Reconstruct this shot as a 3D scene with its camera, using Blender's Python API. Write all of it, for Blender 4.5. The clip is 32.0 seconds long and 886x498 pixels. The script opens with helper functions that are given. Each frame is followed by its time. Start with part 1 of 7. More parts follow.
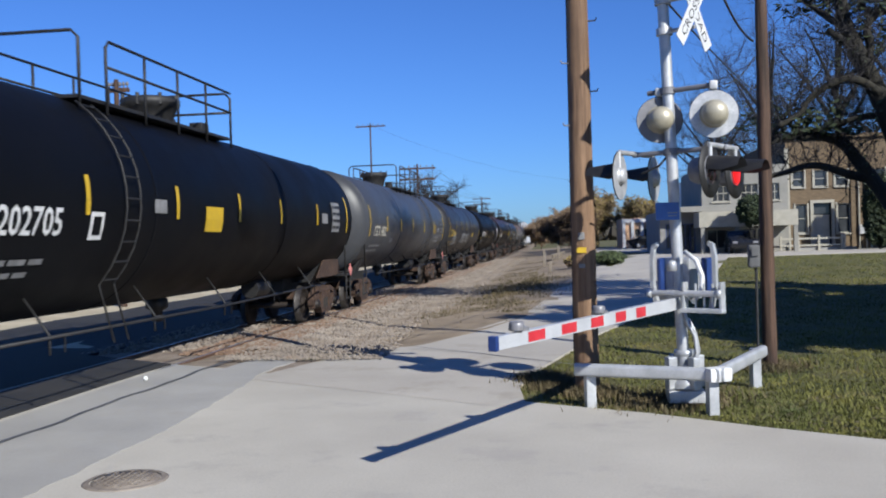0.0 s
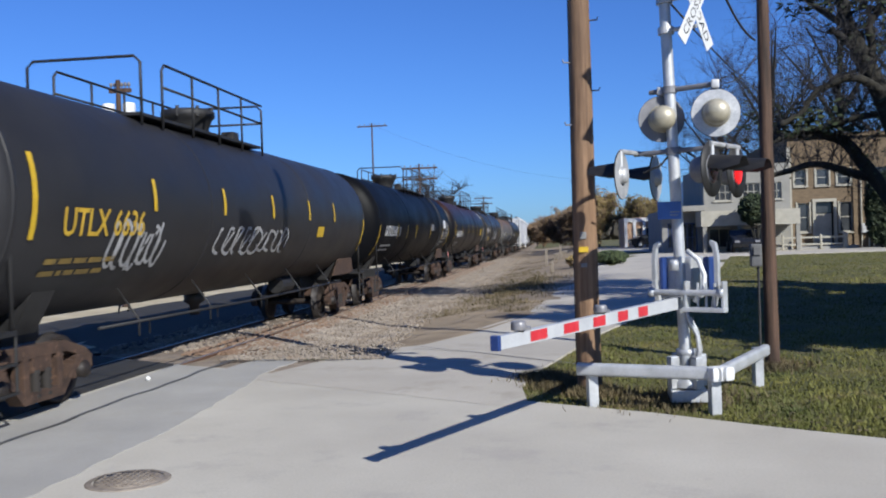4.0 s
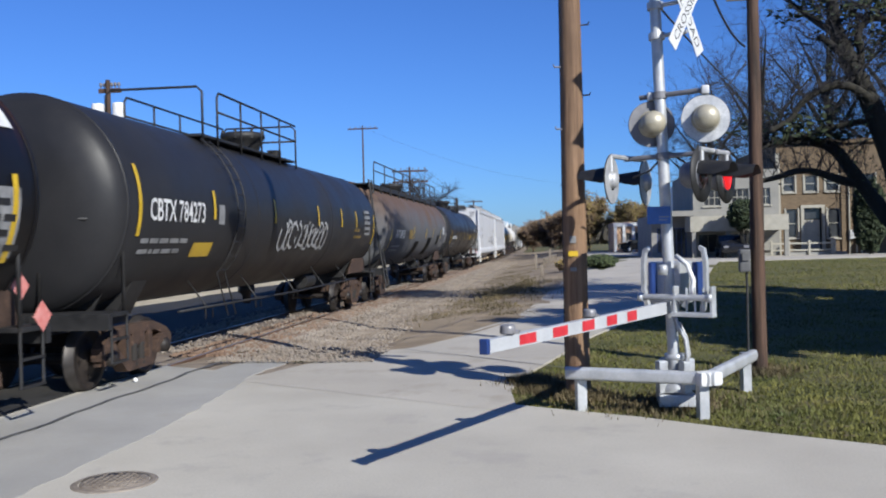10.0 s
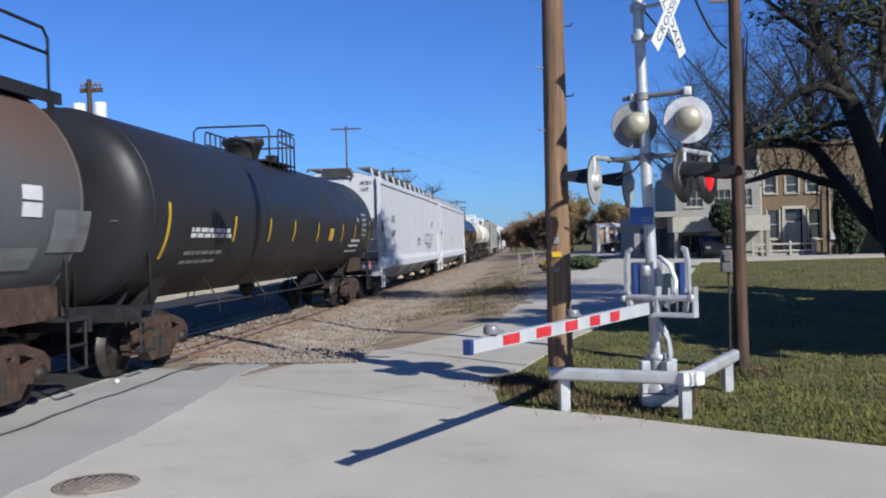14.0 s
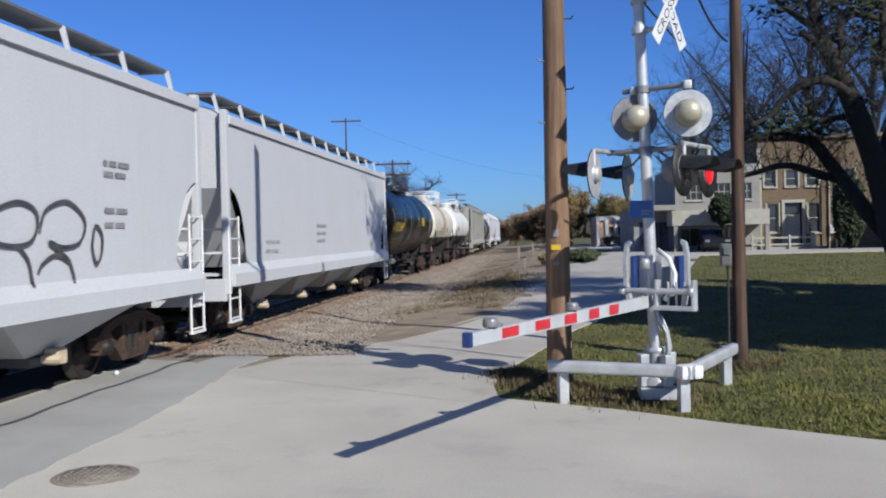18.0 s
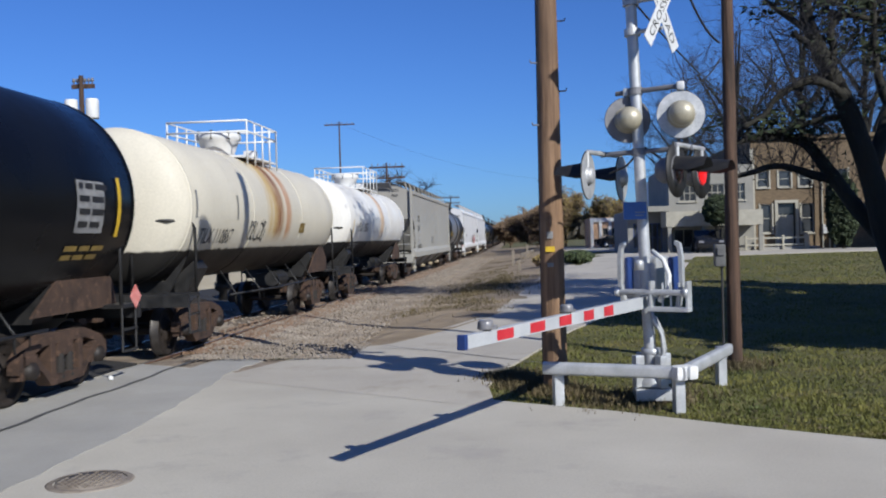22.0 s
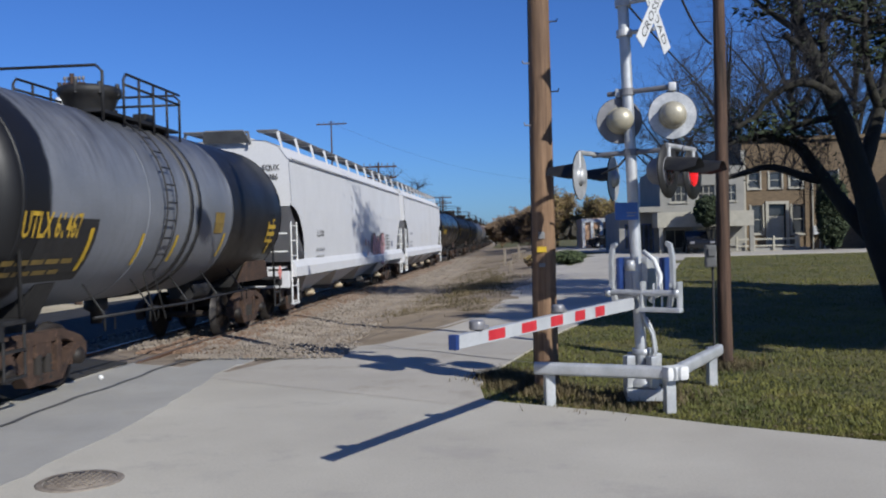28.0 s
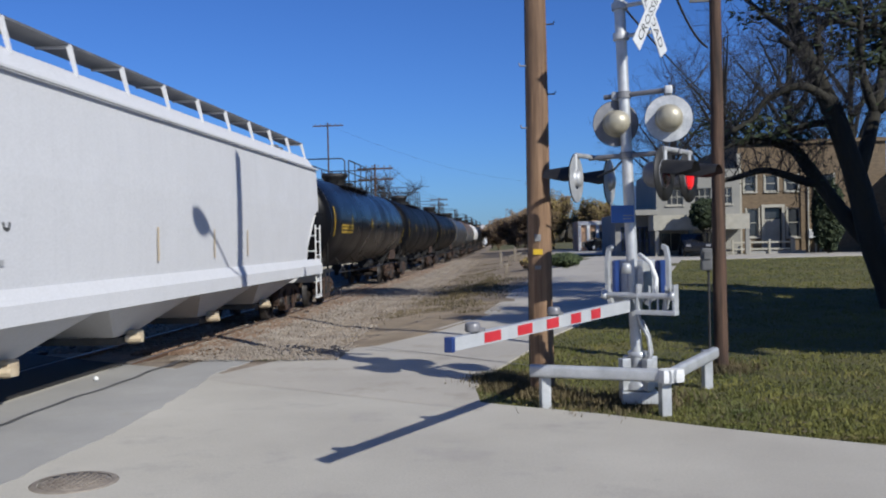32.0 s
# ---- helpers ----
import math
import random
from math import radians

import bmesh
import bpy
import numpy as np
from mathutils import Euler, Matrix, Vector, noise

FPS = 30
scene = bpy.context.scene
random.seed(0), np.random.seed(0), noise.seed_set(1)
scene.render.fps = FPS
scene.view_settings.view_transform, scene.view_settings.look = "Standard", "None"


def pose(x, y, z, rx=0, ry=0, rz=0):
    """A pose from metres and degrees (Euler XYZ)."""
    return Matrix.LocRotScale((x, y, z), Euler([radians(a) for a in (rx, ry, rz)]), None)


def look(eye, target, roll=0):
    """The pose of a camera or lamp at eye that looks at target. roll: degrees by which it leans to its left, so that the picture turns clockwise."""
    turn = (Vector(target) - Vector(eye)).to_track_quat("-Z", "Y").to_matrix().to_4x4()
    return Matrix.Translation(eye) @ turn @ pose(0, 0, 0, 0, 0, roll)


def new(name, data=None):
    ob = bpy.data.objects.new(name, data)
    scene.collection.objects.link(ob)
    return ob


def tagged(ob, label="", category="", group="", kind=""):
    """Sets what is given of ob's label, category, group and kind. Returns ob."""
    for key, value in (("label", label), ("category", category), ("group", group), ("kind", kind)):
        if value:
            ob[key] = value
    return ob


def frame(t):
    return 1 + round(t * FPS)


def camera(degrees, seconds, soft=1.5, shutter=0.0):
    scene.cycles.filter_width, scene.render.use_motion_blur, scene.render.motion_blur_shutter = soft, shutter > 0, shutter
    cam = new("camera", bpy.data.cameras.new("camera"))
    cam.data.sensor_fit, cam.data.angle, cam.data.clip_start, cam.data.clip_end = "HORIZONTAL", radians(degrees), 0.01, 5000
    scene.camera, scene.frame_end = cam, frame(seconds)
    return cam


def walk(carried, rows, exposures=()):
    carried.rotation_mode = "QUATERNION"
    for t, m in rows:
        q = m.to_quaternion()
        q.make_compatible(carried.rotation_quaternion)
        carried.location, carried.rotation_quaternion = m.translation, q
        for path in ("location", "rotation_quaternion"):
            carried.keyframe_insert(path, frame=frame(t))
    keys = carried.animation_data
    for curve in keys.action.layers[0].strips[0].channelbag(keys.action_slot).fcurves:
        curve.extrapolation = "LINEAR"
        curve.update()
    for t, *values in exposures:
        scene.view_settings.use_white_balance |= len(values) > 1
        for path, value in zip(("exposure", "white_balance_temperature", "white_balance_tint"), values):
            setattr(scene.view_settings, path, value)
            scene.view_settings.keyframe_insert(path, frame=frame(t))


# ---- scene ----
cam = camera(52.0, 32.0, soft=2.0, shutter=0.15)
PATH = [
    (0, 89.44, 1.70, 7.83),
    (0.5, 89.41, 1.69, 7.94),
    (1, 89.18, 1.78, 7.90),
    (1.5, 89.13, 1.69, 7.97),
    (2, 89.25, 1.65, 7.92),
    (2.5, 89.24, 1.65, 7.83),
    (3, 89.07, 1.84, 7.77),
    (3.5, 89.46, 1.93, 7.99),
    (5.5, 89.23, 1.34, 7.62),
    (6, 89.31, 1.24, 7.87),
    (6.5, 89.77, 1.31, 7.80),
    (7, 89.80, 1.52, 7.54),
    (7.5, 89.34, 1.34, 7.59),
    (8, 89.39, 1.37, 7.42),
    (8.5, 89.46, 1.24, 7.40),
    (9, 89.82, 1.38, 7.51),
    (9.5, 89.78, 1.40, 7.25),
    (10, 89.60, 1.37, 7.31),
    (10.5, 89.58, 1.43, 7.11),
    (11, 89.59, 1.17, 6.95),
    (11.5, 89.78, 1.21, 6.77),
    (12, 89.89, 1.40, 6.74),
    (12.5, 90.03, 1.54, 6.40),
    (13, 90.19, 1.49, 6.02),
    (13.5, 89.91, 1.32, 6.25),
    (15.5, 89.22, 1.49, 6.23),
    (16, 89.11, 1.44, 6.04),
    (16.5, 89.02, 1.37, 6.14),
    (17, 88.94, 1.42, 6.22),
    (17.5, 89.06, 1.39, 6.43),
    (18, 89.15, 1.18, 6.24),
    (18.5, 89.15, 1.08, 5.97),
    (19, 89.09, 1.18, 6.01),
    (19.5, 89.26, 1.63, 6.16),
    (20, 89.08, 1.64, 6.08),
    (20.5, 89.23, 1.62, 5.88),
    (21, 89.33, 1.67, 5.98),
    (21.5, 89.34, 1.62, 5.97),
    (22, 89.31, 1.58, 5.88),
    (22.5, 89.34, 1.59, 6.03),
    (23, 89.23, 1.59, 5.98),
    (23.5, 89.25, 1.47, 5.93),
    (24, 89.28, 1.38, 6.06),
    (24.5, 89.31, 1.27, 5.74),
    (25, 89.33, 1.35, 5.92),
    (25.5, 89.51, 1.36, 5.78),
    (27.5, 89.44, 1.29, 5.46),
    (28, 89.29, 1.39, 5.36),
    (28.5, 89.58, 1.39, 5.36),
    (29, 89.34, 1.33, 5.40),
    (29.5, 89.43, 1.09, 5.09),
    (30, 89.37, 1.23, 5.43),
    (30.5, 89.38, 0.99, 5.16),
    (31, 89.31, 0.72, 5.05),
    (31.5, 89.43, 0.83, 4.93),
    (32, 89.42, 1.19, 5.12),
]
walk(cam, [(t, pose(0, 0, 2.0, rx, ry, rz)) for t, rx, ry, rz in PATH],
     [(0, 0.45), (6, 0.45), (13, 0.43), (16, 0.3), (19, 0.26), (23, 0.2), (28, 0.1), (32, 0.12)])

# ---- sky and sun ----
SUN_AZ, SUN_EL = 137.7, 32.2     # degrees clockwise from +y, above the horizon
world = bpy.data.worlds.new("sky")
scene.world = world
world.use_nodes = True
_n = world.node_tree.nodes
_sky = _n.new("ShaderNodeTexSky")
_sky.sky_type, _sky.sun_disc = "NISHITA", False
_sky.sun_elevation, _sky.sun_rotation = radians(SUN_EL), radians(SUN_AZ)
_sky.air_density, _sky.dust_density, _sky.ozone_density = 1.0, 0.3, 3.0
_bg = _n["Background"]
_bg.inputs["Strength"].default_value = 0.06
_tint = _n.new("ShaderNodeMix")
_tint.data_type, _tint.blend_type = "RGBA", "MULTIPLY"
_tint.inputs[0].default_value, _tint.inputs[7].default_value = 1.0, (0.46, 0.83, 1.58, 1)
world.node_tree.links.new(_sky.outputs[0], _tint.inputs[6])
world.node_tree.links.new(_tint.outputs[2], _bg.inputs[0])
sun = new("sun", bpy.data.lights.new("sun", "SUN"))
sun.data.energy, sun.data.angle, sun.data.color = 5.0, radians(0.55), (0.975, 0.965, 0.915)
_a, _e = radians(SUN_AZ), radians(SUN_EL)
SUN_DIR = Vector((math.sin(_a) * math.cos(_e), math.cos(_a) * math.cos(_e), math.sin(_e)))
sun.matrix_world = look(SUN_DIR * 60, (0, 0, 0))


# ---- materials ----
def nodes_of(name):
    m = bpy.data.materials.new(name)
    m.use_nodes = True
    nt = m.node_tree
    return m, nt, nt.nodes["Principled BSDF"]


def node(nt, kind, **values):
    n = nt.nodes.new(kind)
    for key, value in values.items():
        n.inputs[key].default_value = value
    return n


def ramp(nt, factor, stops):
    r = nt.nodes.new("ShaderNodeValToRGB")
    nt.links.new(factor, r.inputs[0])
    els = r.color_ramp.elements
    while len(els) < len(stops):
        els.new(0.5)
    for el, (at, c) in zip(els, stops):
        el.position, el.color = at, (*c, 1) if len(c) == 3 else c
    return r.outputs[0]


def mix(nt, fac, a, b, how="MIX"):
    n = nt.nodes.new("ShaderNodeMix")
    n.data_type, n.blend_type = "RGBA", how
    for socket, value in ((n.inputs[0], fac), (n.inputs[6], a), (n.inputs[7], b)):
        if isinstance(value, (int, float)):
            socket.default_value = value
        elif isinstance(value, tuple):
            socket.default_value = (*value, 1)
        else:
            nt.links.new(value, socket)
    return n.outputs[2]


def noise_at(nt, scale, detail=4.0, rough=0.6, stretch=(1, 1, 1), coords="Object"):
    tc = nt.nodes.new("ShaderNodeTexCoord")
    mp = nt.nodes.new("ShaderNodeMapping")
    mp.inputs["Scale"].default_value = stretch
    nt.links.new(tc.outputs[coords], mp.inputs[0])
    n = node(nt, "ShaderNodeTexNoise", Scale=scale, Detail=detail, Roughness=rough)
    nt.links.new(mp.outputs[0], n.inputs["Vector"])
    return n.outputs[0]


def axis(nt, which, coords="Object"):
    tc = nt.nodes.new("ShaderNodeTexCoord")
    s = nt.nodes.new("ShaderNodeSeparateXYZ")
    nt.links.new(tc.outputs[coords], s.inputs[0])
    return s.outputs[which]


def span(nt, value, a, b, lo=0.0, hi=1.0):
    n = nt.nodes.new("ShaderNodeMapRange")
    nt.links.new(value, n.inputs[0])
    for i, v in zip((1, 2, 3, 4), (a, b, lo, hi)):
        n.inputs[i].default_value = v
    return n.outputs[0]


def math2(nt, op, a, b=0.0):
    n = nt.nodes.new("ShaderNodeMath")
    n.operation = op
    for s, v in ((n.inputs[0], a), (n.inputs[1], b)):
        if isinstance(v, (int, float)):
            s.default_value = v
        else:
            nt.links.new(v, s)
    return n.outputs[0]


def bump(nt, b, height, strength=0.3, distance=0.02):
    n = node(nt, "ShaderNodeBump", Strength=strength, Distance=distance)
    nt.links.new(height, n.inputs["Height"])
    nt.links.new(n.outputs[0], b.inputs["Normal"])


def surf(name, dark, light, scale=4.0, rough=0.7, metal=0.0, relief=0.2, grain=60.0, stretch=(1, 1, 1), spots=None, depth=0.01):
    """A surface of two tones in large patches, fine grain over it, and stains of a third tone."""
    m, nt, b = nodes_of(name)
    big = noise_at(nt, scale, 5.0, 0.62, stretch)
    fine = noise_at(nt, grain, 3.0, 0.7, stretch)
    c = ramp(nt, big, [(0.32, dark), (0.68, light)])
    g = ramp(nt, fine, [(0.25, (0.78, 0.78, 0.78)), (0.75, (1.15, 1.15, 1.15))])
    c = mix(nt, 0.55, c, g, "MULTIPLY")
    if spots:
        s = ramp(nt, noise_at(nt, scale * 2.3, 6.0, 0.7, stretch), [(0.55, (0, 0, 0)), (0.7, (1, 1, 1))])
        c = mix(nt, s, c, spots)
    nt.links.new(c, b.inputs["Base Color"])
    b.inputs["Metallic"].default_value = metal
    r = span(nt, big, 0.3, 0.7, max(rough - 0.1, 0.03), min(rough + 0.1, 1))
    nt.links.new(r, b.inputs["Roughness"])
    if relief:
        bump(nt, b, fine, relief, depth)
    return m


def glow(name, colour, strength):
    m, nt, b = nodes_of(name)
    b.inputs["Base Color"].default_value = (*colour, 1)
    b.inputs["Emission Color"].default_value = (*colour, 1)
    b.inputs["Emission Strength"].default_value = strength
    b.inputs["Roughness"].default_value = 0.3
    return m


def tank_paint(name, body, dust, rust=None, top_rust=0.0, lower=None, split=2.1, rough=0.42, streak=0.5, smears=None, gloss=0.14, ends=None, rust_at=(3.1, 4.2), blotchy=False):
    """Painted tank shell: dust at two scales, streaks running down, rust on the crown, an optional dark lower half."""
    m, nt, b = nodes_of(name)
    z = axis(nt, 2)
    big = noise_at(nt, 0.45, 5.0, 0.6)
    run = noise_at(nt, 2.0, 5.0, 0.65, (1.0, 3.0, 0.35))
    fine = noise_at(nt, 26.0, 3.0, 0.7)
    c = mix(nt, ramp(nt, big, [(0.35, (0, 0, 0)), (0.72, (1, 1, 1))]), body, dust)
    c = mix(nt, math2(nt, "MULTIPLY", ramp(nt, run, [(0.5, (0, 0, 0)), (0.75, (1, 1, 1))]), streak), c, tuple(0.65 * a for a in dust))
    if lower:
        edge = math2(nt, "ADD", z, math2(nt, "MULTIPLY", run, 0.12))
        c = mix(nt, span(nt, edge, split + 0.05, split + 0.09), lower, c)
    if rust:
        zt = math2(nt, "ADD", z, math2(nt, "MULTIPLY", math2(nt, "SUBTRACT", big if blotchy else run, 0.5), 2.2))
        k = math2(nt, "MULTIPLY", span(nt, zt, rust_at[0], rust_at[1]), top_rust)
        c = mix(nt, k, c, rust)
    if ends:
        # (first y, last y, colour): repainted ends beyond the worn middle
        wob = math2(nt, "ADD", axis(nt, 1), math2(nt, "MULTIPLY", math2(nt, "SUBTRACT", run, 0.5), 0.5))
        c = mix(nt, math2(nt, "MAXIMUM", span(nt, wob, ends[0], ends[0] - 0.1), span(nt, wob, ends[1], ends[1] + 0.1)), c, ends[2])
    if smears:
        # (y, half width, colour): stains that run down below a leaking valve
        y = axis(nt, 1)
        for at, half, colour in smears:
            wob = math2(nt, "ADD", y, math2(nt, "MULTIPLY", math2(nt, "SUBTRACT", run, 0.5), 0.9 * half))
            d = math2(nt, "ABSOLUTE", math2(nt, "SUBTRACT", wob, at))
            k = math2(nt, "MULTIPLY", span(nt, d, half, half * 0.25), span(nt, run, 0.3, 0.55, 0.35, 1.0))
            c = mix(nt, math2(nt, "MULTIPLY", k, span(nt, z, 2.0, 2.3)), c, colour)
    c = mix(nt, 0.35, c, ramp(nt, fine, [(0.25, (0.7, 0.7, 0.7)), (0.75, (1.2, 1.2, 1.2))]), "MULTIPLY")
    nt.links.new(c, b.inputs["Base Color"])
    nt.links.new(span(nt, big, 0.3, 0.7, rough - 0.08, rough + 0.14), b.inputs["Roughness"])
    b.inputs["Specular IOR Level"].default_value = gloss
    bump(nt, b, fine, 0.06, 0.004)
    return m


def wood(name, dark, light):
    m, nt, b = nodes_of(name)
    g = noise_at(nt, 14.0, 6.0, 0.7, (1, 1, 0.04))
    k = noise_at(nt, 1.3, 4.0, 0.6, (1, 1, 0.4))
    c = ramp(nt, g, [(0.3, dark), (0.7, light)])
    c = mix(nt, ramp(nt, k, [(0.45, (0, 0, 0)), (0.75, (0.7, 0.7, 0.7))]), c, tuple(0.45 * v for v in dark))
    nt.links.new(c, b.inputs["Base Color"])
    b.inputs["Roughness"].default_value = 0.8
    bump(nt, b, g, 0.7, 0.03)
    return m


CONCRETE = surf("concrete", (0.362, 0.332, 0.281), (0.45, 0.42, 0.36), 0.35, 0.85, 0, 0.25, 40, spots=(0.33, 0.305, 0.27))
ASPHALT = surf("asphalt", (0.272, 0.262, 0.243), (0.345, 0.332, 0.305), 0.6, 0.85, 0, 0.4, 70, spots=(0.30, 0.285, 0.255))
SIDE_PAVING = surf("side_paving", (0.345, 0.315, 0.27), (0.43, 0.395, 0.34), 0.35, 0.9, 0, 0.25, 40, spots=(0.29, 0.26, 0.215))
TAR = surf("tar", (0.06, 0.06, 0.062), (0.11, 0.11, 0.11), 3, 0.6)
GRASS = surf("grass", (0.045, 0.052, 0.011), (0.115, 0.1, 0.03), 0.5, 0.95, 0, 0.6, 30, spots=(0.16, 0.122, 0.06), depth=0.04)
BLADES = surf("grass_blades", (0.056, 0.072, 0.009), (0.165, 0.15, 0.03), 0.7, 0.8, 0, 0.0, 5, spots=(0.21, 0.165, 0.065))
BLADES_DRY = surf("dry_weeds", (0.05, 0.042, 0.017), (0.14, 0.105, 0.05), 0.6, 0.85, 0, 0.0, 5, spots=(0.19, 0.14, 0.075))
DIRT = surf("dirt", (0.15, 0.11, 0.07), (0.31, 0.24, 0.16), 0.5, 0.95, 0, 0.5, 25, spots=(0.16, 0.125, 0.08), depth=0.03)
BALLAST = surf("ballast", (0.16, 0.12, 0.085), (0.29, 0.235, 0.18), 2.5, 0.95, 0, 0.8, 22, spots=(0.2, 0.16, 0.12), depth=0.05)
STONE = surf("ballast_stone", (0.15, 0.12, 0.094), (0.29, 0.25, 0.205), 1.3, 0.9, 0, 0.3, 40, spots=(0.2, 0.14, 0.095))
RAIL = surf("rail_rust", (0.10, 0.055, 0.035), (0.22, 0.125, 0.08), 6, 0.75, 0.3)
RAILTOP = surf("rail_top", (0.16, 0.15, 0.14), (0.26, 0.245, 0.23), 8, 0.45, 0.7)
TIE = wood("tie_wood", (0.05, 0.04, 0.03), (0.13, 0.105, 0.08))
POLE = wood("pole_wood", (0.10, 0.055, 0.03), (0.27, 0.165, 0.095))
POLE_GREY = wood("pole_wood_dark", (0.012, 0.007, 0.0045), (0.115, 0.062, 0.038))
WOOD_GREY = wood("weathered_wood", (0.13, 0.105, 0.08), (0.27, 0.23, 0.18))
GATE_PAINT = surf("gate_paint", (0.36, 0.37, 0.385), (0.43, 0.44, 0.45), 4, 0.5, 0, 0.03)
ALU = surf("aluminium_paint", (0.36, 0.37, 0.38), (0.52, 0.53, 0.54), 3, 0.42, 0.35, 0.05, 40)
GALV = surf("galvanised_steel", (0.33, 0.335, 0.34), (0.52, 0.525, 0.53), 5, 0.5, 0.45, 0.1, 40)
WHITE = surf("white_paint", (0.56, 0.56, 0.55), (0.66, 0.66, 0.65), 3, 0.5, 0, 0.03)
RED = surf("red_reflective", (0.42, 0.02, 0.03), (0.52, 0.035, 0.045), 8, 0.4, 0, 0.03)
NAVY = surf("navy_plastic", (0.012, 0.03, 0.12), (0.02, 0.05, 0.18), 6, 0.45, 0, 0.03)
BLACK = surf("black_paint", (0.007, 0.007, 0.0075), (0.018, 0.017, 0.017), 5, 0.6, 0, 0.05)
GREYHOUSE = surf("grey_housing", (0.11, 0.11, 0.12), (0.2, 0.2, 0.21), 5, 0.55, 0.1, 0.05)
BEIGE = surf("lamp_back", (0.30, 0.27, 0.20), (0.40, 0.365, 0.28), 4, 0.35, 0.2, 0.03)
BLUE = surf("blue_sign", (0.012, 0.07, 0.26), (0.02, 0.10, 0.34), 5, 0.4, 0, 0.02)
SIGN_WHITE = surf("sign_white", (0.50, 0.51, 0.52), (0.58, 0.59, 0.60), 5, 0.45, 0, 0.02)
INK = surf("sign_ink", (0.01, 0.01, 0.01), (0.02, 0.02, 0.02), 5, 0.5, 0, 0.0)
LAMP_LIT = glow("red_lamp_lit", (0.85, 0.012, 0.015), 0.95)
LAMP_DIM = surf("red_lamp_dim", (0.03, 0.004, 0.004), (0.05, 0.006, 0.006), 5, 0.25, 0, 0)
GLASS_CLEAR = surf("lamp_glass", (0.14, 0.14, 0.15), (0.24, 0.235, 0.245), 14, 0.4, 0.1, 0)
IRON = surf("cast_iron", (0.19, 0.155, 0.125), (0.3, 0.26, 0.215), 9, 0.7, 0.3, 0.3)
TRUCK = surf("truck_steel", (0.022, 0.0125, 0.0085), (0.075, 0.042, 0.027), 3.5, 0.85, 0.1, 0.4, 30, spots=(0.125, 0.07, 0.044))
TRUCK_DARK = surf("truck_dark", (0.01, 0.009, 0.008), (0.035, 0.028, 0.024), 2.5, 0.85, 0.1, 0.3, 30)
WHEEL = surf("wheel_steel", (0.014, 0.011, 0.0095), (0.036, 0.027, 0.022), 4, 0.65, 0.3)
TREAD = surf("wheel_tread", (0.03, 0.026, 0.024), (0.06, 0.054, 0.05), 8, 0.5, 0.5, 0.0)
YELLOW = surf("yellow_reflective", (0.44, 0.28, 0.012), (0.56, 0.37, 0.02), 6, 0.45, 0, 0.02)
YELLOW_INK = surf("yellow_lettering", (0.40, 0.25, 0.02), (0.52, 0.34, 0.035), 6, 0.5, 0, 0.02)
YELLOW_DIM = surf("faded_yellow_lettering", (0.13, 0.085, 0.02), (0.24, 0.16, 0.035), 6, 0.6, 0, 0.02)
CREAM_INK = surf("cream_lettering", (0.42, 0.39, 0.31), (0.55, 0.52, 0.43), 6, 0.5, 0, 0.02)
# near-black ground tone: the shade under and behind the train put into colour
TRAIN_SHADE = surf("dark_cinder", (0.008, 0.0073, 0.0066), (0.024, 0.021, 0.018), 1.5, 0.95, 0, 0.5, 25, depth=0.03)
STRAW = surf("straw_verge", (0.34, 0.28, 0.18), (0.50, 0.43, 0.29), 0.6, 0.95, 0, 0.4, 25, spots=(0.26, 0.2, 0.12), depth=0.03)
LETTER = surf("white_lettering", (0.5, 0.5, 0.49), (0.64, 0.64, 0.63), 6, 0.5, 0, 0.02)
LETTER_DIM = surf("faded_lettering", (0.13, 0.13, 0.13), (0.25, 0.25, 0.25), 6, 0.6, 0, 0.02)
CAR_BLACK = tank_paint("tank_black", (0.0026, 0.0028, 0.0038), (0.0052, 0.0056, 0.007), streak=0.35, rough=0.45, gloss=0.07)
CAR_DUSTY = tank_paint("tank_dusty_black", (0.0145, 0.0148, 0.017), (0.025, 0.0245, 0.026), streak=0.35, rough=0.4, gloss=0.2)
CAR_BLACK_NEW = tank_paint("tank_gloss_black", (0.0028, 0.0031, 0.0042), (0.0055, 0.0058, 0.007), rough=0.26, streak=0.2, gloss=0.1)
CAR_GREY = tank_paint("tank_dusty_grey", (0.034, 0.0365, 0.042), (0.054, 0.056, 0.061), streak=0.35, rough=0.4, gloss=0.3)
CAR_RUST_TOP = tank_paint("tank_black_rust_top", (0.0045, 0.0043, 0.005), (0.0085, 0.0072, 0.0072), rust=(0.045, 0.0175, 0.0115), top_rust=0.85, streak=0.35, rough=0.4, gloss=0.18)
CAR_RUSTY = tank_paint("tank_rusty_grey", (0.085, 0.089, 0.098), (0.115, 0.115, 0.116), rust=(0.105, 0.068, 0.05), top_rust=0.95, streak=0.6, rough=0.55, gloss=0.05, rust_at=(2.6, 3.65), blotchy=True)
PATCH_BLACK = tank_paint("patch_black", (0.004, 0.004, 0.0045), (0.009, 0.0088, 0.009), rough=0.6, gloss=0.05)
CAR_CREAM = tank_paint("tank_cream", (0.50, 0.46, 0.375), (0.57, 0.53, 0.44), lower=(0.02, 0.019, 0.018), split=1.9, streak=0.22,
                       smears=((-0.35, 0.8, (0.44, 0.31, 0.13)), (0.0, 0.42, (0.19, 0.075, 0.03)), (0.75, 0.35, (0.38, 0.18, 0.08))))
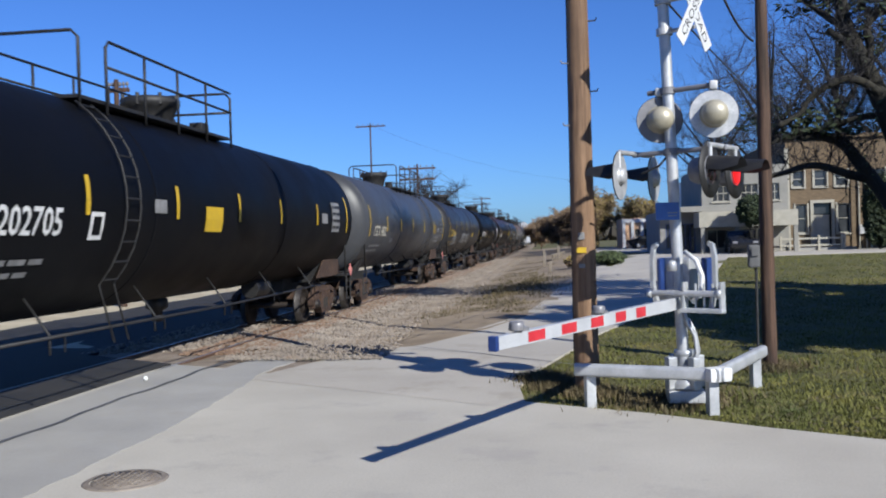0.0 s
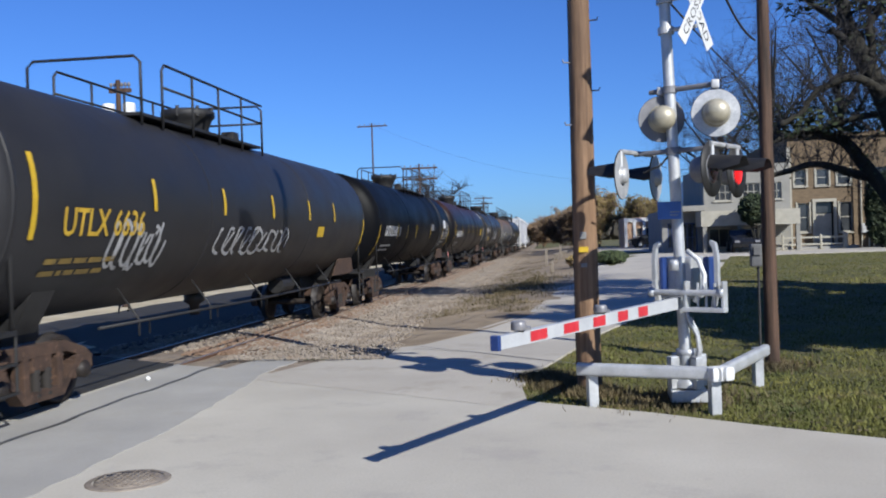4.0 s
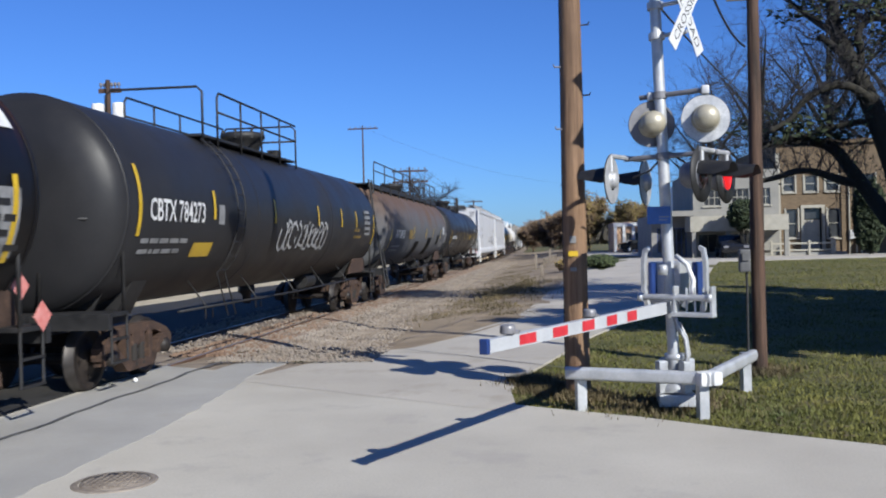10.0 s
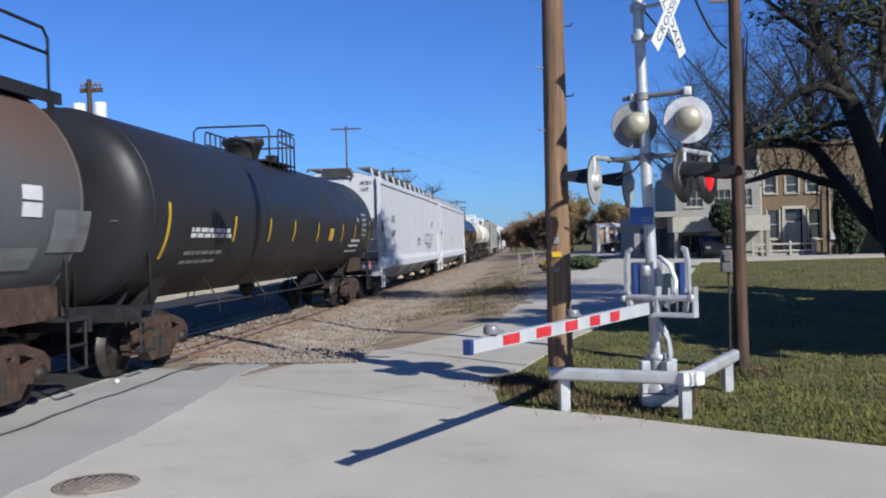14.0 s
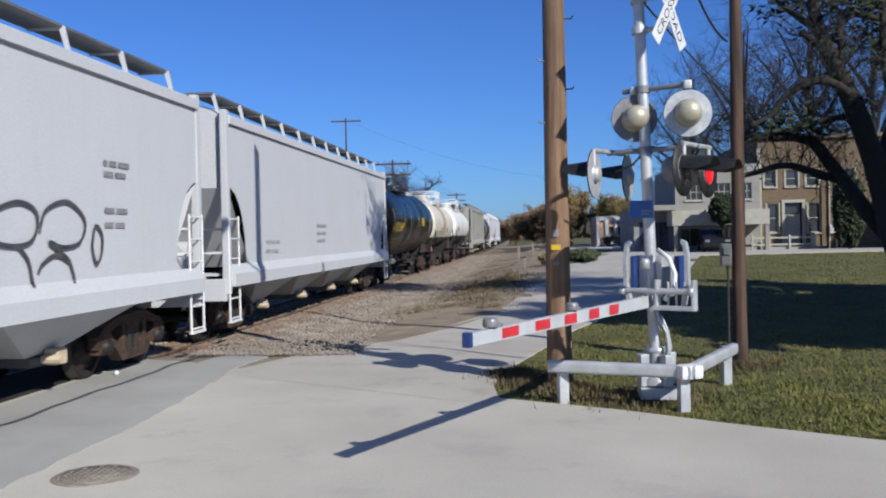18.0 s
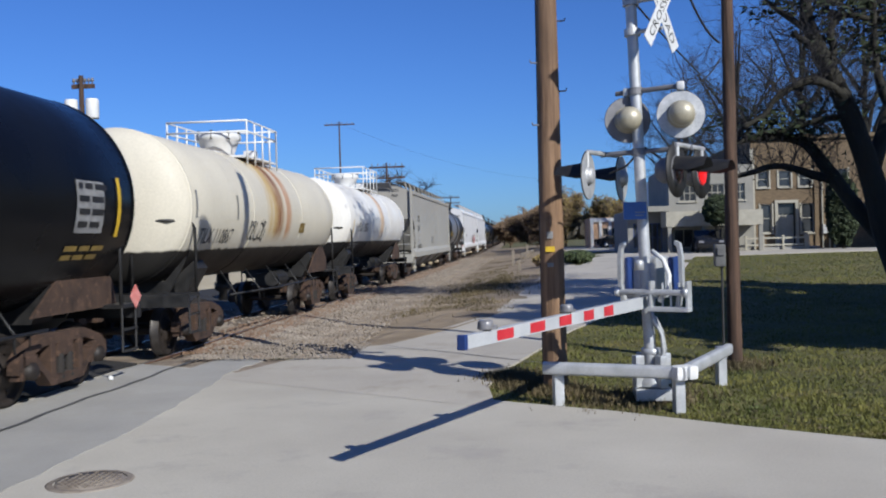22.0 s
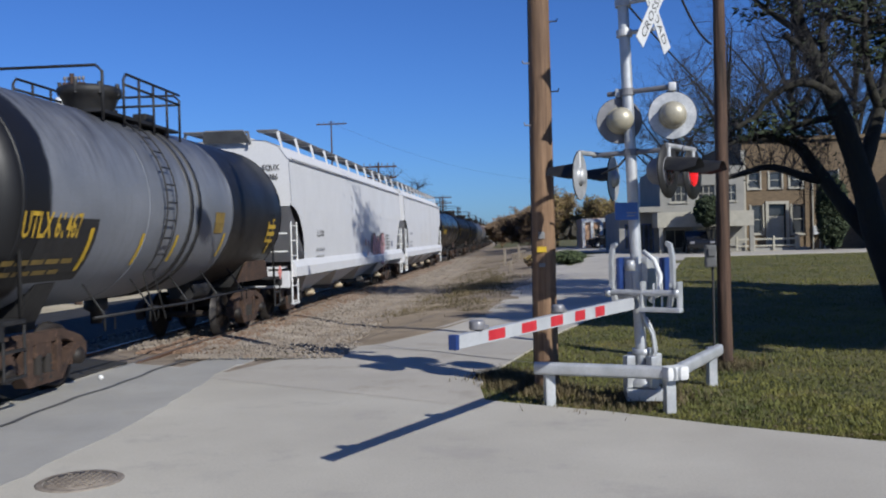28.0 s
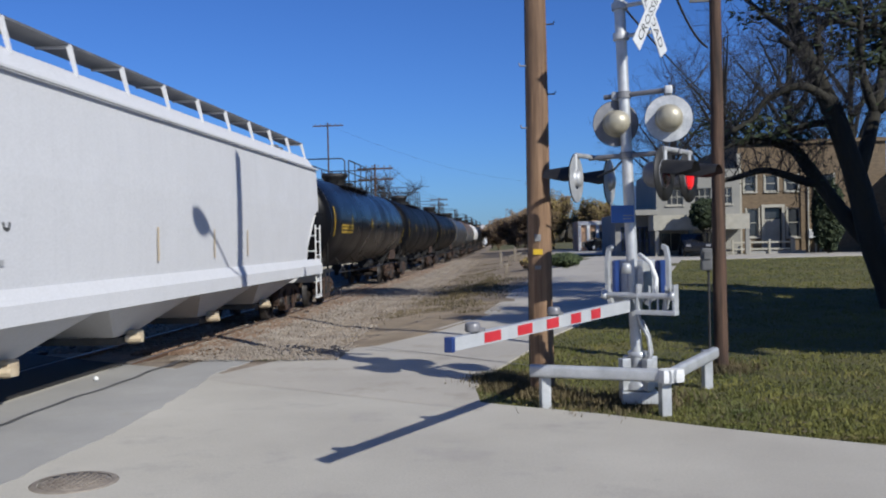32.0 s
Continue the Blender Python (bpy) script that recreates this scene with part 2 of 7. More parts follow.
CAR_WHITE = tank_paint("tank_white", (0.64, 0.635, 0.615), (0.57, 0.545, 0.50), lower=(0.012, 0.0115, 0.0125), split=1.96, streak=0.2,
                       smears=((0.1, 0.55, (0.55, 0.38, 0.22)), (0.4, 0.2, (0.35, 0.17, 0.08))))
CAR_SILVER = tank_paint("tank_worn_silver", (0.11, 0.118, 0.135), (0.2, 0.21, 0.235), streak=0.8, rough=0.4, gloss=0.3, ends=(-4.95, 1.95, (0.008, 0.008, 0.009)), rust=(0.03, 0.03, 0.034), top_rust=0.8)
HOP_WHITE = tank_paint("hopper_white", (0.56, 0.56, 0.57), (0.52, 0.52, 0.53), streak=0.12, rough=0.5)
HOP_GREY = tank_paint("hopper_grey", (0.28, 0.272, 0.25), (0.32, 0.31, 0.28), streak=0.22, rough=0.55, rust=(0.26, 0.2, 0.15), top_rust=0.15)
HOP_LIGHT = tank_paint("hopper_light_grey", (0.47, 0.475, 0.49), (0.445, 0.45, 0.46), streak=0.12, rough=0.5)
HOP_UNDER = surf("hopper_underside", (0.05, 0.046, 0.042), (0.12, 0.11, 0.1), 1.5, 0.85)
OUTLET = surf("outlet_gate", (0.42, 0.33, 0.22), (0.58, 0.48, 0.34), 5, 0.7)
GRAFFITI_BLACK = surf("spray_black", (0.03, 0.03, 0.03), (0.07, 0.07, 0.07), 5, 0.6, 0, 0)
GRAFFITI_PINK = surf("spray_faded_pink", (0.42, 0.2, 0.2), (0.56, 0.33, 0.32), 5, 0.6, 0, 0)
GRAFFITI_BROWN = surf("spray_brown", (0.06, 0.035, 0.035), (0.13, 0.075, 0.07), 5, 0.6, 0, 0)
GRAFFITI_GREY = surf("spray_pale_grey", (0.24, 0.24, 0.24), (0.38, 0.38, 0.38), 5, 0.6, 0, 0)
PLACARD = surf("placard_red", (0.5, 0.12, 0.1), (0.62, 0.28, 0.25), 9, 0.5, 0, 0)
BARK = surf("bark", (0.011, 0.0105, 0.008), (0.032, 0.029, 0.021), 3, 0.9, 0, 0.8, 18, (1, 1, 0.3), depth=0.05)
TWIG = surf("twig", (0.016, 0.015, 0.017), (0.04, 0.036, 0.038), 2, 0.9, 0, 0)
LEAF_BROWN = surf("dry_leaf", (0.12, 0.075, 0.042), (0.23, 0.155, 0.09), 1.5, 0.8, 0, 0)
LEAF_GREEN = surf("green_leaf", (0.03, 0.05, 0.015), (0.07, 0.09, 0.03), 1.5, 0.8, 0, 0)
LEAF_DARK = surf("dark_leaf", (0.012, 0.022, 0.008), (0.035, 0.05, 0.018), 1.5, 0.8, 0, 0)
LEAF_YELLOW = surf("yellow_leaf", (0.17, 0.125, 0.035), (0.3, 0.225, 0.075), 1.5, 0.8, 0, 0)
BRICK_TAN = surf("tan_brick", (0.095, 0.066, 0.038), (0.16, 0.115, 0.07), 3, 0.9, 0, 0.5, 14, (1, 1, 2.5))
STUCCO = surf("pale_stucco", (0.19, 0.185, 0.165), (0.25, 0.24, 0.215), 0.7, 0.9, 0, 0.2)
STUCCO_GREY = surf("grey_stucco", (0.2, 0.195, 0.185), (0.27, 0.265, 0.25), 0.7, 0.9, 0, 0.2)
ORANGE = surf("orange_stucco", (0.56, 0.33, 0.19), (0.68, 0.45, 0.29), 1.0, 0.9, 0, 0.2)
TRIM = surf("cream_trim", (0.26, 0.245, 0.2), (0.34, 0.32, 0.265), 2, 0.6, 0, 0.05)
PANE = surf("window_pane", (0.02, 0.022, 0.026), (0.05, 0.055, 0.06), 0.8, 0.08, 0, 0)
DARKWOOD = surf("dark_interior", (0.015, 0.014, 0.013), (0.035, 0.03, 0.028), 1, 0.8, 0, 0)
SIDING = surf("blue_white_siding", (0.50, 0.56, 0.62), (0.60, 0.66, 0.72), 0.8, 0.6, 0.1, 0.05)
CARPAINT = surf("car_paint_black", (0.008, 0.009, 0.011), (0.014, 0.015, 0.018), 5, 0.18, 0, 0)
RUBBER = surf("rubber", (0.015, 0.015, 0.015), (0.03, 0.03, 0.03), 5, 0.8, 0, 0)
WIRE = surf("wire", (0.015, 0.015, 0.016), (0.03, 0.03, 0.03), 5, 0.6, 0, 0)
FAR_WOOD = surf("far_woods", (0.05, 0.045, 0.035), (0.13, 0.11, 0.085), 0.15, 0.95, 0, 0)
STONE_RUST = surf("rust_stained_stone", (0.11, 0.065, 0.04), (0.24, 0.16, 0.11), 2.0, 0.9, 0, 0.3, 40)
WALKWAY = surf("roof_walkway_grating", (0.11, 0.112, 0.118), (0.19, 0.193, 0.2), 3, 0.6, 0.3)

# ---- mesh tools ----
def link_mesh(name, bm, material):
    me = bpy.data.meshes.new(name)
    bm.to_mesh(me)
    bm.free()
    for m in material if isinstance(material, (list, tuple)) else [material]:
        me.materials.append(m)
    return me


def part(name, bm, material, parent=None, label="", at=None):
    """Links a bmesh as one mesh object under a thing or under a part."""
    ob = new(name, link_mesh(name, bm, material))
    ob.parent = parent
    if at is not None:
        ob.matrix_basis = at
    if label:
        tagged(ob, label)
    return ob


def share(name, mesh, parent, at):
    ob = new(name, mesh)
    ob.parent, ob.matrix_basis = parent, at
    return ob


def thing(name, label, category, at=None, group="", kind=""):
    ob = tagged(new(name), label, category, group, kind)
    if at is not None:
        ob.matrix_basis = at
    return ob


def box(bm, x, y, z, sx, sy, sz, turn=None, bevel=0.0):
    """A box of that size with its centre at x, y, z."""
    m = Matrix.Translation((x, y, z))
    if turn is not None:
        m = m @ turn
    r = bmesh.ops.create_cube(bm, size=1, matrix=m @ Matrix.Diagonal((sx, sy, sz, 1)))
    if bevel:
        es = {e for v in r["verts"] for e in v.link_edges}
        bmesh.ops.bevel(bm, geom=list(es), offset=bevel, segments=2, affect="EDGES", profile=0.7)
    return r["verts"]


def rod(bm, a, b, r, r2=None, n=10, caps=True):
    a, b = Vector(a), Vector(b)
    d = b - a
    m = Matrix.Translation((a + b) / 2) @ d.to_track_quat("Z", "Y").to_matrix().to_4x4()
    bmesh.ops.create_cone(bm, cap_ends=caps, segments=n, radius1=r, radius2=r if r2 is None else r2, depth=d.length, matrix=m)


def pipe(bm, pts, r, n=8):
    """A round bar bent along points; r is one radius or one for each point."""
    pts = [Vector(p) for p in pts]
    rs = r if isinstance(r, (list, tuple)) else [r] * len(pts)
    rings, side = [], None
    for i, p in enumerate(pts):
        d = (pts[min(i + 1, len(pts) - 1)] - pts[max(i - 1, 0)]).normalized()
        if side is None:
            side = d.orthogonal().normalized()
        side = (side - d * side.dot(d)).normalized()
        up = d.cross(side)
        rings.append([bm.verts.new(p + rs[i] * (math.cos(2 * math.pi * k / n) * side + math.sin(2 * math.pi * k / n) * up)) for k in range(n)])
    for a, b in zip(rings, rings[1:]):
        for k in range(n):
            f = bm.faces.new((a[k], a[(k + 1) % n], b[(k + 1) % n], b[k]))
            f.smooth = True
    bm.faces.new(rings[0][::-1])
    bm.faces.new(rings[-1])


def lathe(bm, profile, n=32, m=Matrix.Identity(4), smooth=True, closed=False):
    """Profile of (radius, height) turned about z, then placed by m."""
    rings = []
    for r, z in profile:
        if r < 1e-5:
            rings.append([bm.verts.new(m @ Vector((0, 0, z)))])
        else:
            rings.append([bm.verts.new(m @ Vector((r * math.cos(2 * math.pi * k / n), r * math.sin(2 * math.pi * k / n), z))) for k in range(n)])
    for a, b in zip(rings, rings[1:]):
        for k in range(n):
            q = [a[k % len(a)], a[(k + 1) % len(a)], b[(k + 1) % len(b)], b[k % len(b)]]
            q = list(dict.fromkeys(q))
            if len(q) > 2:
                bm.faces.new(q).smooth = smooth
    if closed:
        for ring in (rings[0], rings[-1]):
            if len(ring) > 2:
                bm.faces.new(ring)
    bmesh.ops.recalc_face_normals(bm, faces=bm.faces)


def slab(bm, outline, depth, m=Matrix.Identity(4)):
    """A flat outline in x, z of thickness depth along y, centred on y = 0."""
    front = [bm.verts.new(m @ Vector((x, -depth / 2, z))) for x, z in outline]
    back = [bm.verts.new(m @ Vector((x, depth / 2, z))) for x, z in outline]
    k = len(outline)
    bm.faces.new(front)
    bm.faces.new(back[::-1])
    for i in range(k):
        bm.faces.new((front[i], back[i], back[(i + 1) % k], front[(i + 1) % k]))
    bmesh.ops.recalc_face_normals(bm, faces=bm.faces)


def text_mesh(name, words, size, material, shape, narrow=1.0, bold=0.0):
    """Lettering as a mesh; shape maps a point of the flat text (x, y) to its place."""
    cu = bpy.data.curves.new(name, "FONT")
    cu.body, cu.size, cu.resolution_u, cu.offset = words, size, 2, bold
    ob = bpy.data.objects.new(name, cu)
    me = bpy.data.meshes.new_from_object(ob)
    bpy.data.objects.remove(ob)
    bpy.data.curves.remove(cu)
    for v in me.vertices:
        v.co = shape(v.co.x * narrow, v.co.y)
    me.materials.clear()
    me.materials.append(material)
    return me


RT, ZT = 1.58, 2.67           # radius and axis height of the tanks


def bent(y0, z0, r, zc=ZT, lift=0.012):
    """Maps flat lettering on to the side of a tank that faces +x, from y0 on, foot at height z0."""
    a0 = math.asin(max(-1, min(1, (z0 - zc) / r)))
    return lambda x, y: Vector(((r + lift) * math.cos(a0 + y / r), y0 + x, zc + (r + lift) * math.sin(a0 + y / r)))


def flat(y0, z0, x0):
    return lambda x, y: Vector((x0 + 0.008, y0 + x, z0 + y))


def patch(bm, shape, x0, y0, w, h, nx=1, ny=3):
    """A thin panel, w by h, laid on a side by shape."""
    vs = [[bm.verts.new(shape(x0 + w * i / nx, y0 + h * j / ny)) for j in range(ny + 1)] for i in range(nx + 1)]
    for i in range(nx):
        for j in range(ny):
            bm.faces.new((vs[i][j], vs[i + 1][j], vs[i + 1][j + 1], vs[i][j + 1]))


def smooth_line(pts, k=6):
    """Points on a smooth curve through pts."""
    ps = [Vector(p) for p in pts]
    out = []
    for i in range(len(ps) - 1):
        a, b, c, d = ps[max(i - 1, 0)], ps[i], ps[i + 1], ps[min(i + 2, len(ps) - 1)]
        for j in range(k):
            f = j / k
            out.append(0.5 * (2 * b + (c - a) * f + (2 * a - 5 * b + 4 * c - d) * f * f + (3 * b - a - 3 * c + d) * f ** 3))
    return out + [ps[-1]]


def stroke(bm, shape, pts, width):
    """A flat brush stroke along points of the side."""
    ps = [Vector(p) for p in pts]
    last = None
    for i, p in enumerate(ps):
        d = (ps[min(i + 1, len(ps) - 1)] - ps[max(i - 1, 0)]).normalized()
        s = Vector((-d.y, d.x)) * width / 2
        q = [bm.verts.new(shape(*(p + s))), bm.verts.new(shape(*(p - s)))]
        if last:
            bm.faces.new((last[0], q[0], q[1], last[1]))
        last = q


# ---- ground, road, track ----
TRACK_X, BEND = -7.5, 1.11e-4


def track_x(y):
    return TRACK_X - BEND * y * abs(y) / 2 if y > 0 else TRACK_X


def ease(v, a, b):
    k = max(0.0, min(1.0, (v - a) / (b - a)))
    return k * k * (3 - 2 * k)


def ground_z(x, y):
    """The lawn rises gently towards the buildings; beyond the track it stays level."""
    rise = 0.62 * ease(y, 13, 48) - 0.1 * ease(y, 60, 110)
    return rise * ease(x, -4.0, 3.0) - 0.12 * ease(-abs(x - track_x(y)), -6, -3) * ease(y, 14, 18)


def sheet(name, xs, ys, material, lift=0.0, label="", category="", kind="structure", keep=None, lower=0.0):
    bm = bmesh.new()
    grid = {}
    for i, x in enumerate(xs):
        for j, y in enumerate(ys):
            grid[i, j] = bm.verts.new((x, y, ground_z(x, y) + lift))
    for i in range(len(xs) - 1):
        for j in range(len(ys) - 1):
            bm.faces.new((grid[i, j], grid[i + 1, j], grid[i + 1, j + 1], grid[i, j + 1])).smooth = True
    return tagged(part(name, bm, material), label, category, kind=kind)


def steps(a, b, n):
    return [a + (b - a) * i / n for i in range(n + 1)]


def ribbon(bm, left, right, lift, down=0.12):
    """A paved strip between two edges, with its sides turned down into the ground."""
    rows = []
    for (xa, ya), (xb, yb) in zip(left, right):
        row = []
        for k in range(7):
            x, y = xa + (xb - xa) * k / 6, ya + (yb - ya) * k / 6
            row.append(bm.verts.new((x, y, ground_z(x, y) + lift)))
        row.insert(0, bm.verts.new((xa, ya, ground_z(xa, ya) - down)))
        row.append(bm.verts.new((xb, yb, ground_z(xb, yb) - down)))
        rows.append(row)
    for a, b in zip(rows, rows[1:]):
        for k in range(len(a) - 1):
            bm.faces.new((a[k], a[k + 1], b[k + 1], b[k]))
    bmesh.ops.recalc_face_normals(bm, faces=bm.faces)


ground = sheet("ground", [-1500, -600, -250, -120] + steps(-60, 60, 60) + [120, 250, 600, 1500],
               [-1500, -500, -120] + steps(-40, 120, 80) + [160, 250, 400, 700, 1200, 2500], GRASS, -0.03,
               "dry winter lawn, patchy green and straw", "ground")

# the crossing road runs along DR; NR points away from the viewer
DR, NR = Vector((-0.8535, 0.5211)), Vector((0.5211, 0.8535))


def road_pt(a, n):
    return DR.x * a + NR.x * n, DR.y * a + NR.y * n


bm = bmesh.new()
FAR_EDGE = 9.22
ribbon(bm, [road_pt(a, FAR_EDGE + 0.05 * math.sin(a * 1.7)) for a in steps(-70, 90, 120)], [road_pt(a, -1.5) for a in steps(-70, 90, 120)], 0.0)
tagged(part("road", bm, CONCRETE), "pale worn concrete street across the railway", "road", kind="structure")

# side street that leaves beside the track and bends towards the buildings
bm = bmesh.new()
SIDE_L = [(-4.86, 13.11), (-4.3, 15.4), (-3.4, 17.6), (-2.0, 20.3), (-1.2, 23), (-0.7, 28), (-0.3, 34), (0.1, 42), (0.6, 50), (1.4, 62), (2.2, 80), (2.6, 110)]
SIDE_R = [(-0.51, 10.55), (-0.7, 12.2), (-0.45, 14.0), (0.6, 18.6), (1.4, 21), (2.6, 24), (4.4, 31), (6.2, 39), (8.6, 51), (24, 55), (45, 64), (45, 110)]
ribbon(bm, SIDE_L, SIDE_R, 0.003)


def side_left(y):
    for (xa, ya), (xb, yb) in zip(SIDE_L, SIDE_L[1:]):
        if ya <= y < yb:
            return xa + (xb - xa) * (y - ya) / (yb - ya)
    return SIDE_L[-1][0]


tagged(part("side_street", bm, SIDE_PAVING), "pale paved side street beside the railway", "road", kind="structure")

bm = bmesh.new()
apron_y = steps(2.0, 16.2, 140)
ribbon(bm, [(TRACK_X + 1.86, y) for y in apron_y], [(-4.45 - 0.35 * ease(y, 9, 15) + 0.12 * noise.noise(Vector((0, y * 0.7, 3))) + 0.05 * noise.noise(Vector((0, y * 3.1, 5))) + 0.02 * noise.noise(Vector((0, y * 9, 7))), y) for y in apron_y], 0.006, 0.03)
tagged(part("asphalt_apron", bm, ASPHALT), "greyer asphalt apron at the level crossing", "road", kind="structure")

# dirt verge between gravel and side street, dirt on the far side
bm = bmesh.new()
ribbon(bm, [(track_x(y) + 2.2, y) for y in steps(17.5, 160, 60)],
       [(side_left(y) + 0.35 + 0.15 * math.sin(y * 1.9), y) for y in steps(17.5, 160, 60)], 0.004, 0.1)
tagged(part("dirt_verge", bm, DIRT), "bare sandy verge with dead grass beside the gravel", "ground", kind="structure")
bm = bmesh.new()
ribbon(bm, [(track_x(y) - 40, y) for y in steps(-20, 260, 60)], [(track_x(y) - 2.0, y) for y in steps(-20, 260, 60)], 0.01, 0.1)
tagged(part("far_verge", bm, STRAW), "straw coloured verge beyond the track", "ground", kind="structure")

# dark strip that paints in the train's shade, and the dirt shoulder where road and gravel meet
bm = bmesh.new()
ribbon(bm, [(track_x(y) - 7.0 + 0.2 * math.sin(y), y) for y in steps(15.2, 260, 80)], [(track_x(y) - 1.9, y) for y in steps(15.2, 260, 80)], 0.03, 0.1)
tagged(part("siding_bed", bm, TRAIN_SHADE), "dark strip beyond the rails with the train's shade painted in", "ground", kind="structure")
bm = bmesh.new()
ribbon(bm, [road_pt(a, FAR_EDGE + 1.6 + 0.25 * math.sin(a * 2.3) + 0.1 * math.sin(a * 6.1)) for a in steps(7.5, 14.5, 40)], [road_pt(a, FAR_EDGE - 0.2) for a in steps(7.5, 14.5, 40)], -0.012, 0.03)
tagged(part("road_shoulder", bm, BALLAST), "brown dirt shoulder between road and gravel", "ground", kind="structure")

# ballast bed
bm = bmesh.new()
prof = [(-2.5, -0.25), (-1.75, -0.07), (1.75, -0.07), (2.2, -0.12), (3.2, -0.2)]
rows = []
for y in steps(-60, 600, 330):
    wide = 0.0 + (0.55 * math.sin(y * 0.9) + 0.4 * math.sin(y * 0.37)) * (1 if y > 19 else 0)
    rows.append([bm.verts.new((track_x(y) + px + (wide if px > 3 else 0), y, pz)) for px, pz in prof])
for a, b in zip(rows, rows[1:]):
    for k in range(len(prof) - 1):
        bm.faces.new((a[k], a[k + 1], b[k + 1], b[k]))
tagged(part("ballast_bed", bm, BALLAST), "crushed stone bed of the railway track", "gravel", kind="structure")

# crossing surface: asphalt between and beside the rails, with flangeways; near-black panels paint in train shade
for a, b in ((-6.6, -0.79), (-0.66, 0.66), (0.79, 1.861)):
    bm = bmesh.new()
    rows = []
    for n in steps(-1.4, FAR_EDGE - 0.1, 24):
        row = []
        for k in range(5):
            px = TRACK_X + a + (b - a) * k / 4
            y = (n - NR.x * px) / NR.y
            row.append(bm.verts.new((px, y, 0.0065)))
        row.insert(0, bm.verts.new((row[0].co.x, row[0].co.y, -0.15)))
        row.append(bm.verts.new((row[-1].co.x, row[-1].co.y, -0.15)))
        rows.append(row)
    for p, q in zip(rows, rows[1:]):
        for k in range(len(p) - 1):
            bm.faces.new((p[k], p[k + 1], q[k + 1], q[k]))
    bm.faces.new(rows[0])
    bm.faces.new(rows[-1][::-1])
    bmesh.ops.recalc_face_normals(bm, faces=bm.faces)
    tagged(part("crossing_panel", bm, ASPHALT if a > 0 else TRAIN_SHADE), "asphalt crossing surface, train shade painted in between and beyond the rails", "road", kind="structure")

# rails
RAIL_PROFILE = [(-0.07, -0.165), (0.07, -0.165), (0.07, -0.15), (0.012, -0.13), (0.012, -0.04), (0.036, -0.03), (0.036, -0.004), (-0.036, -0.004), (-0.036, -0.03), (-0.012, -0.04), (-0.012, -0.13), (-0.07, -0.15)]
for side in (-0.7535, 0.7535):
    bm = bmesh.new()
    rows = []
    for y in steps(-60, 600, 165):
        rows.append([bm.verts.new((track_x(y) + side + px, y, pz)) for px, pz in RAIL_PROFILE])
    for a, b in zip(rows, rows[1:]):
        for k in range(12):
            bm.faces.new((a[k], a[(k + 1) % 12], b[(k + 1) % 12], b[k])).material_index = 1 if k == 6 else 0
    tagged(part("rail", bm, [RAIL, RAILTOP]), "rust brown steel rail with a polished head", "rail", "rails of the track", "structure")

# ---- train ----
SPEED = 9.334


def travel(t):
    return SPEED * t


def on_track(u, t):
    """The pose of a car whose middle lies u metres down the train at the time t."""
    y = u - travel(t)
    return pose(track_x(y), y, 0, 0, 0, math.degrees(math.atan(BEND * max(y, 0))))


CARS = []          # (thing, u)
WHEELSETS = []


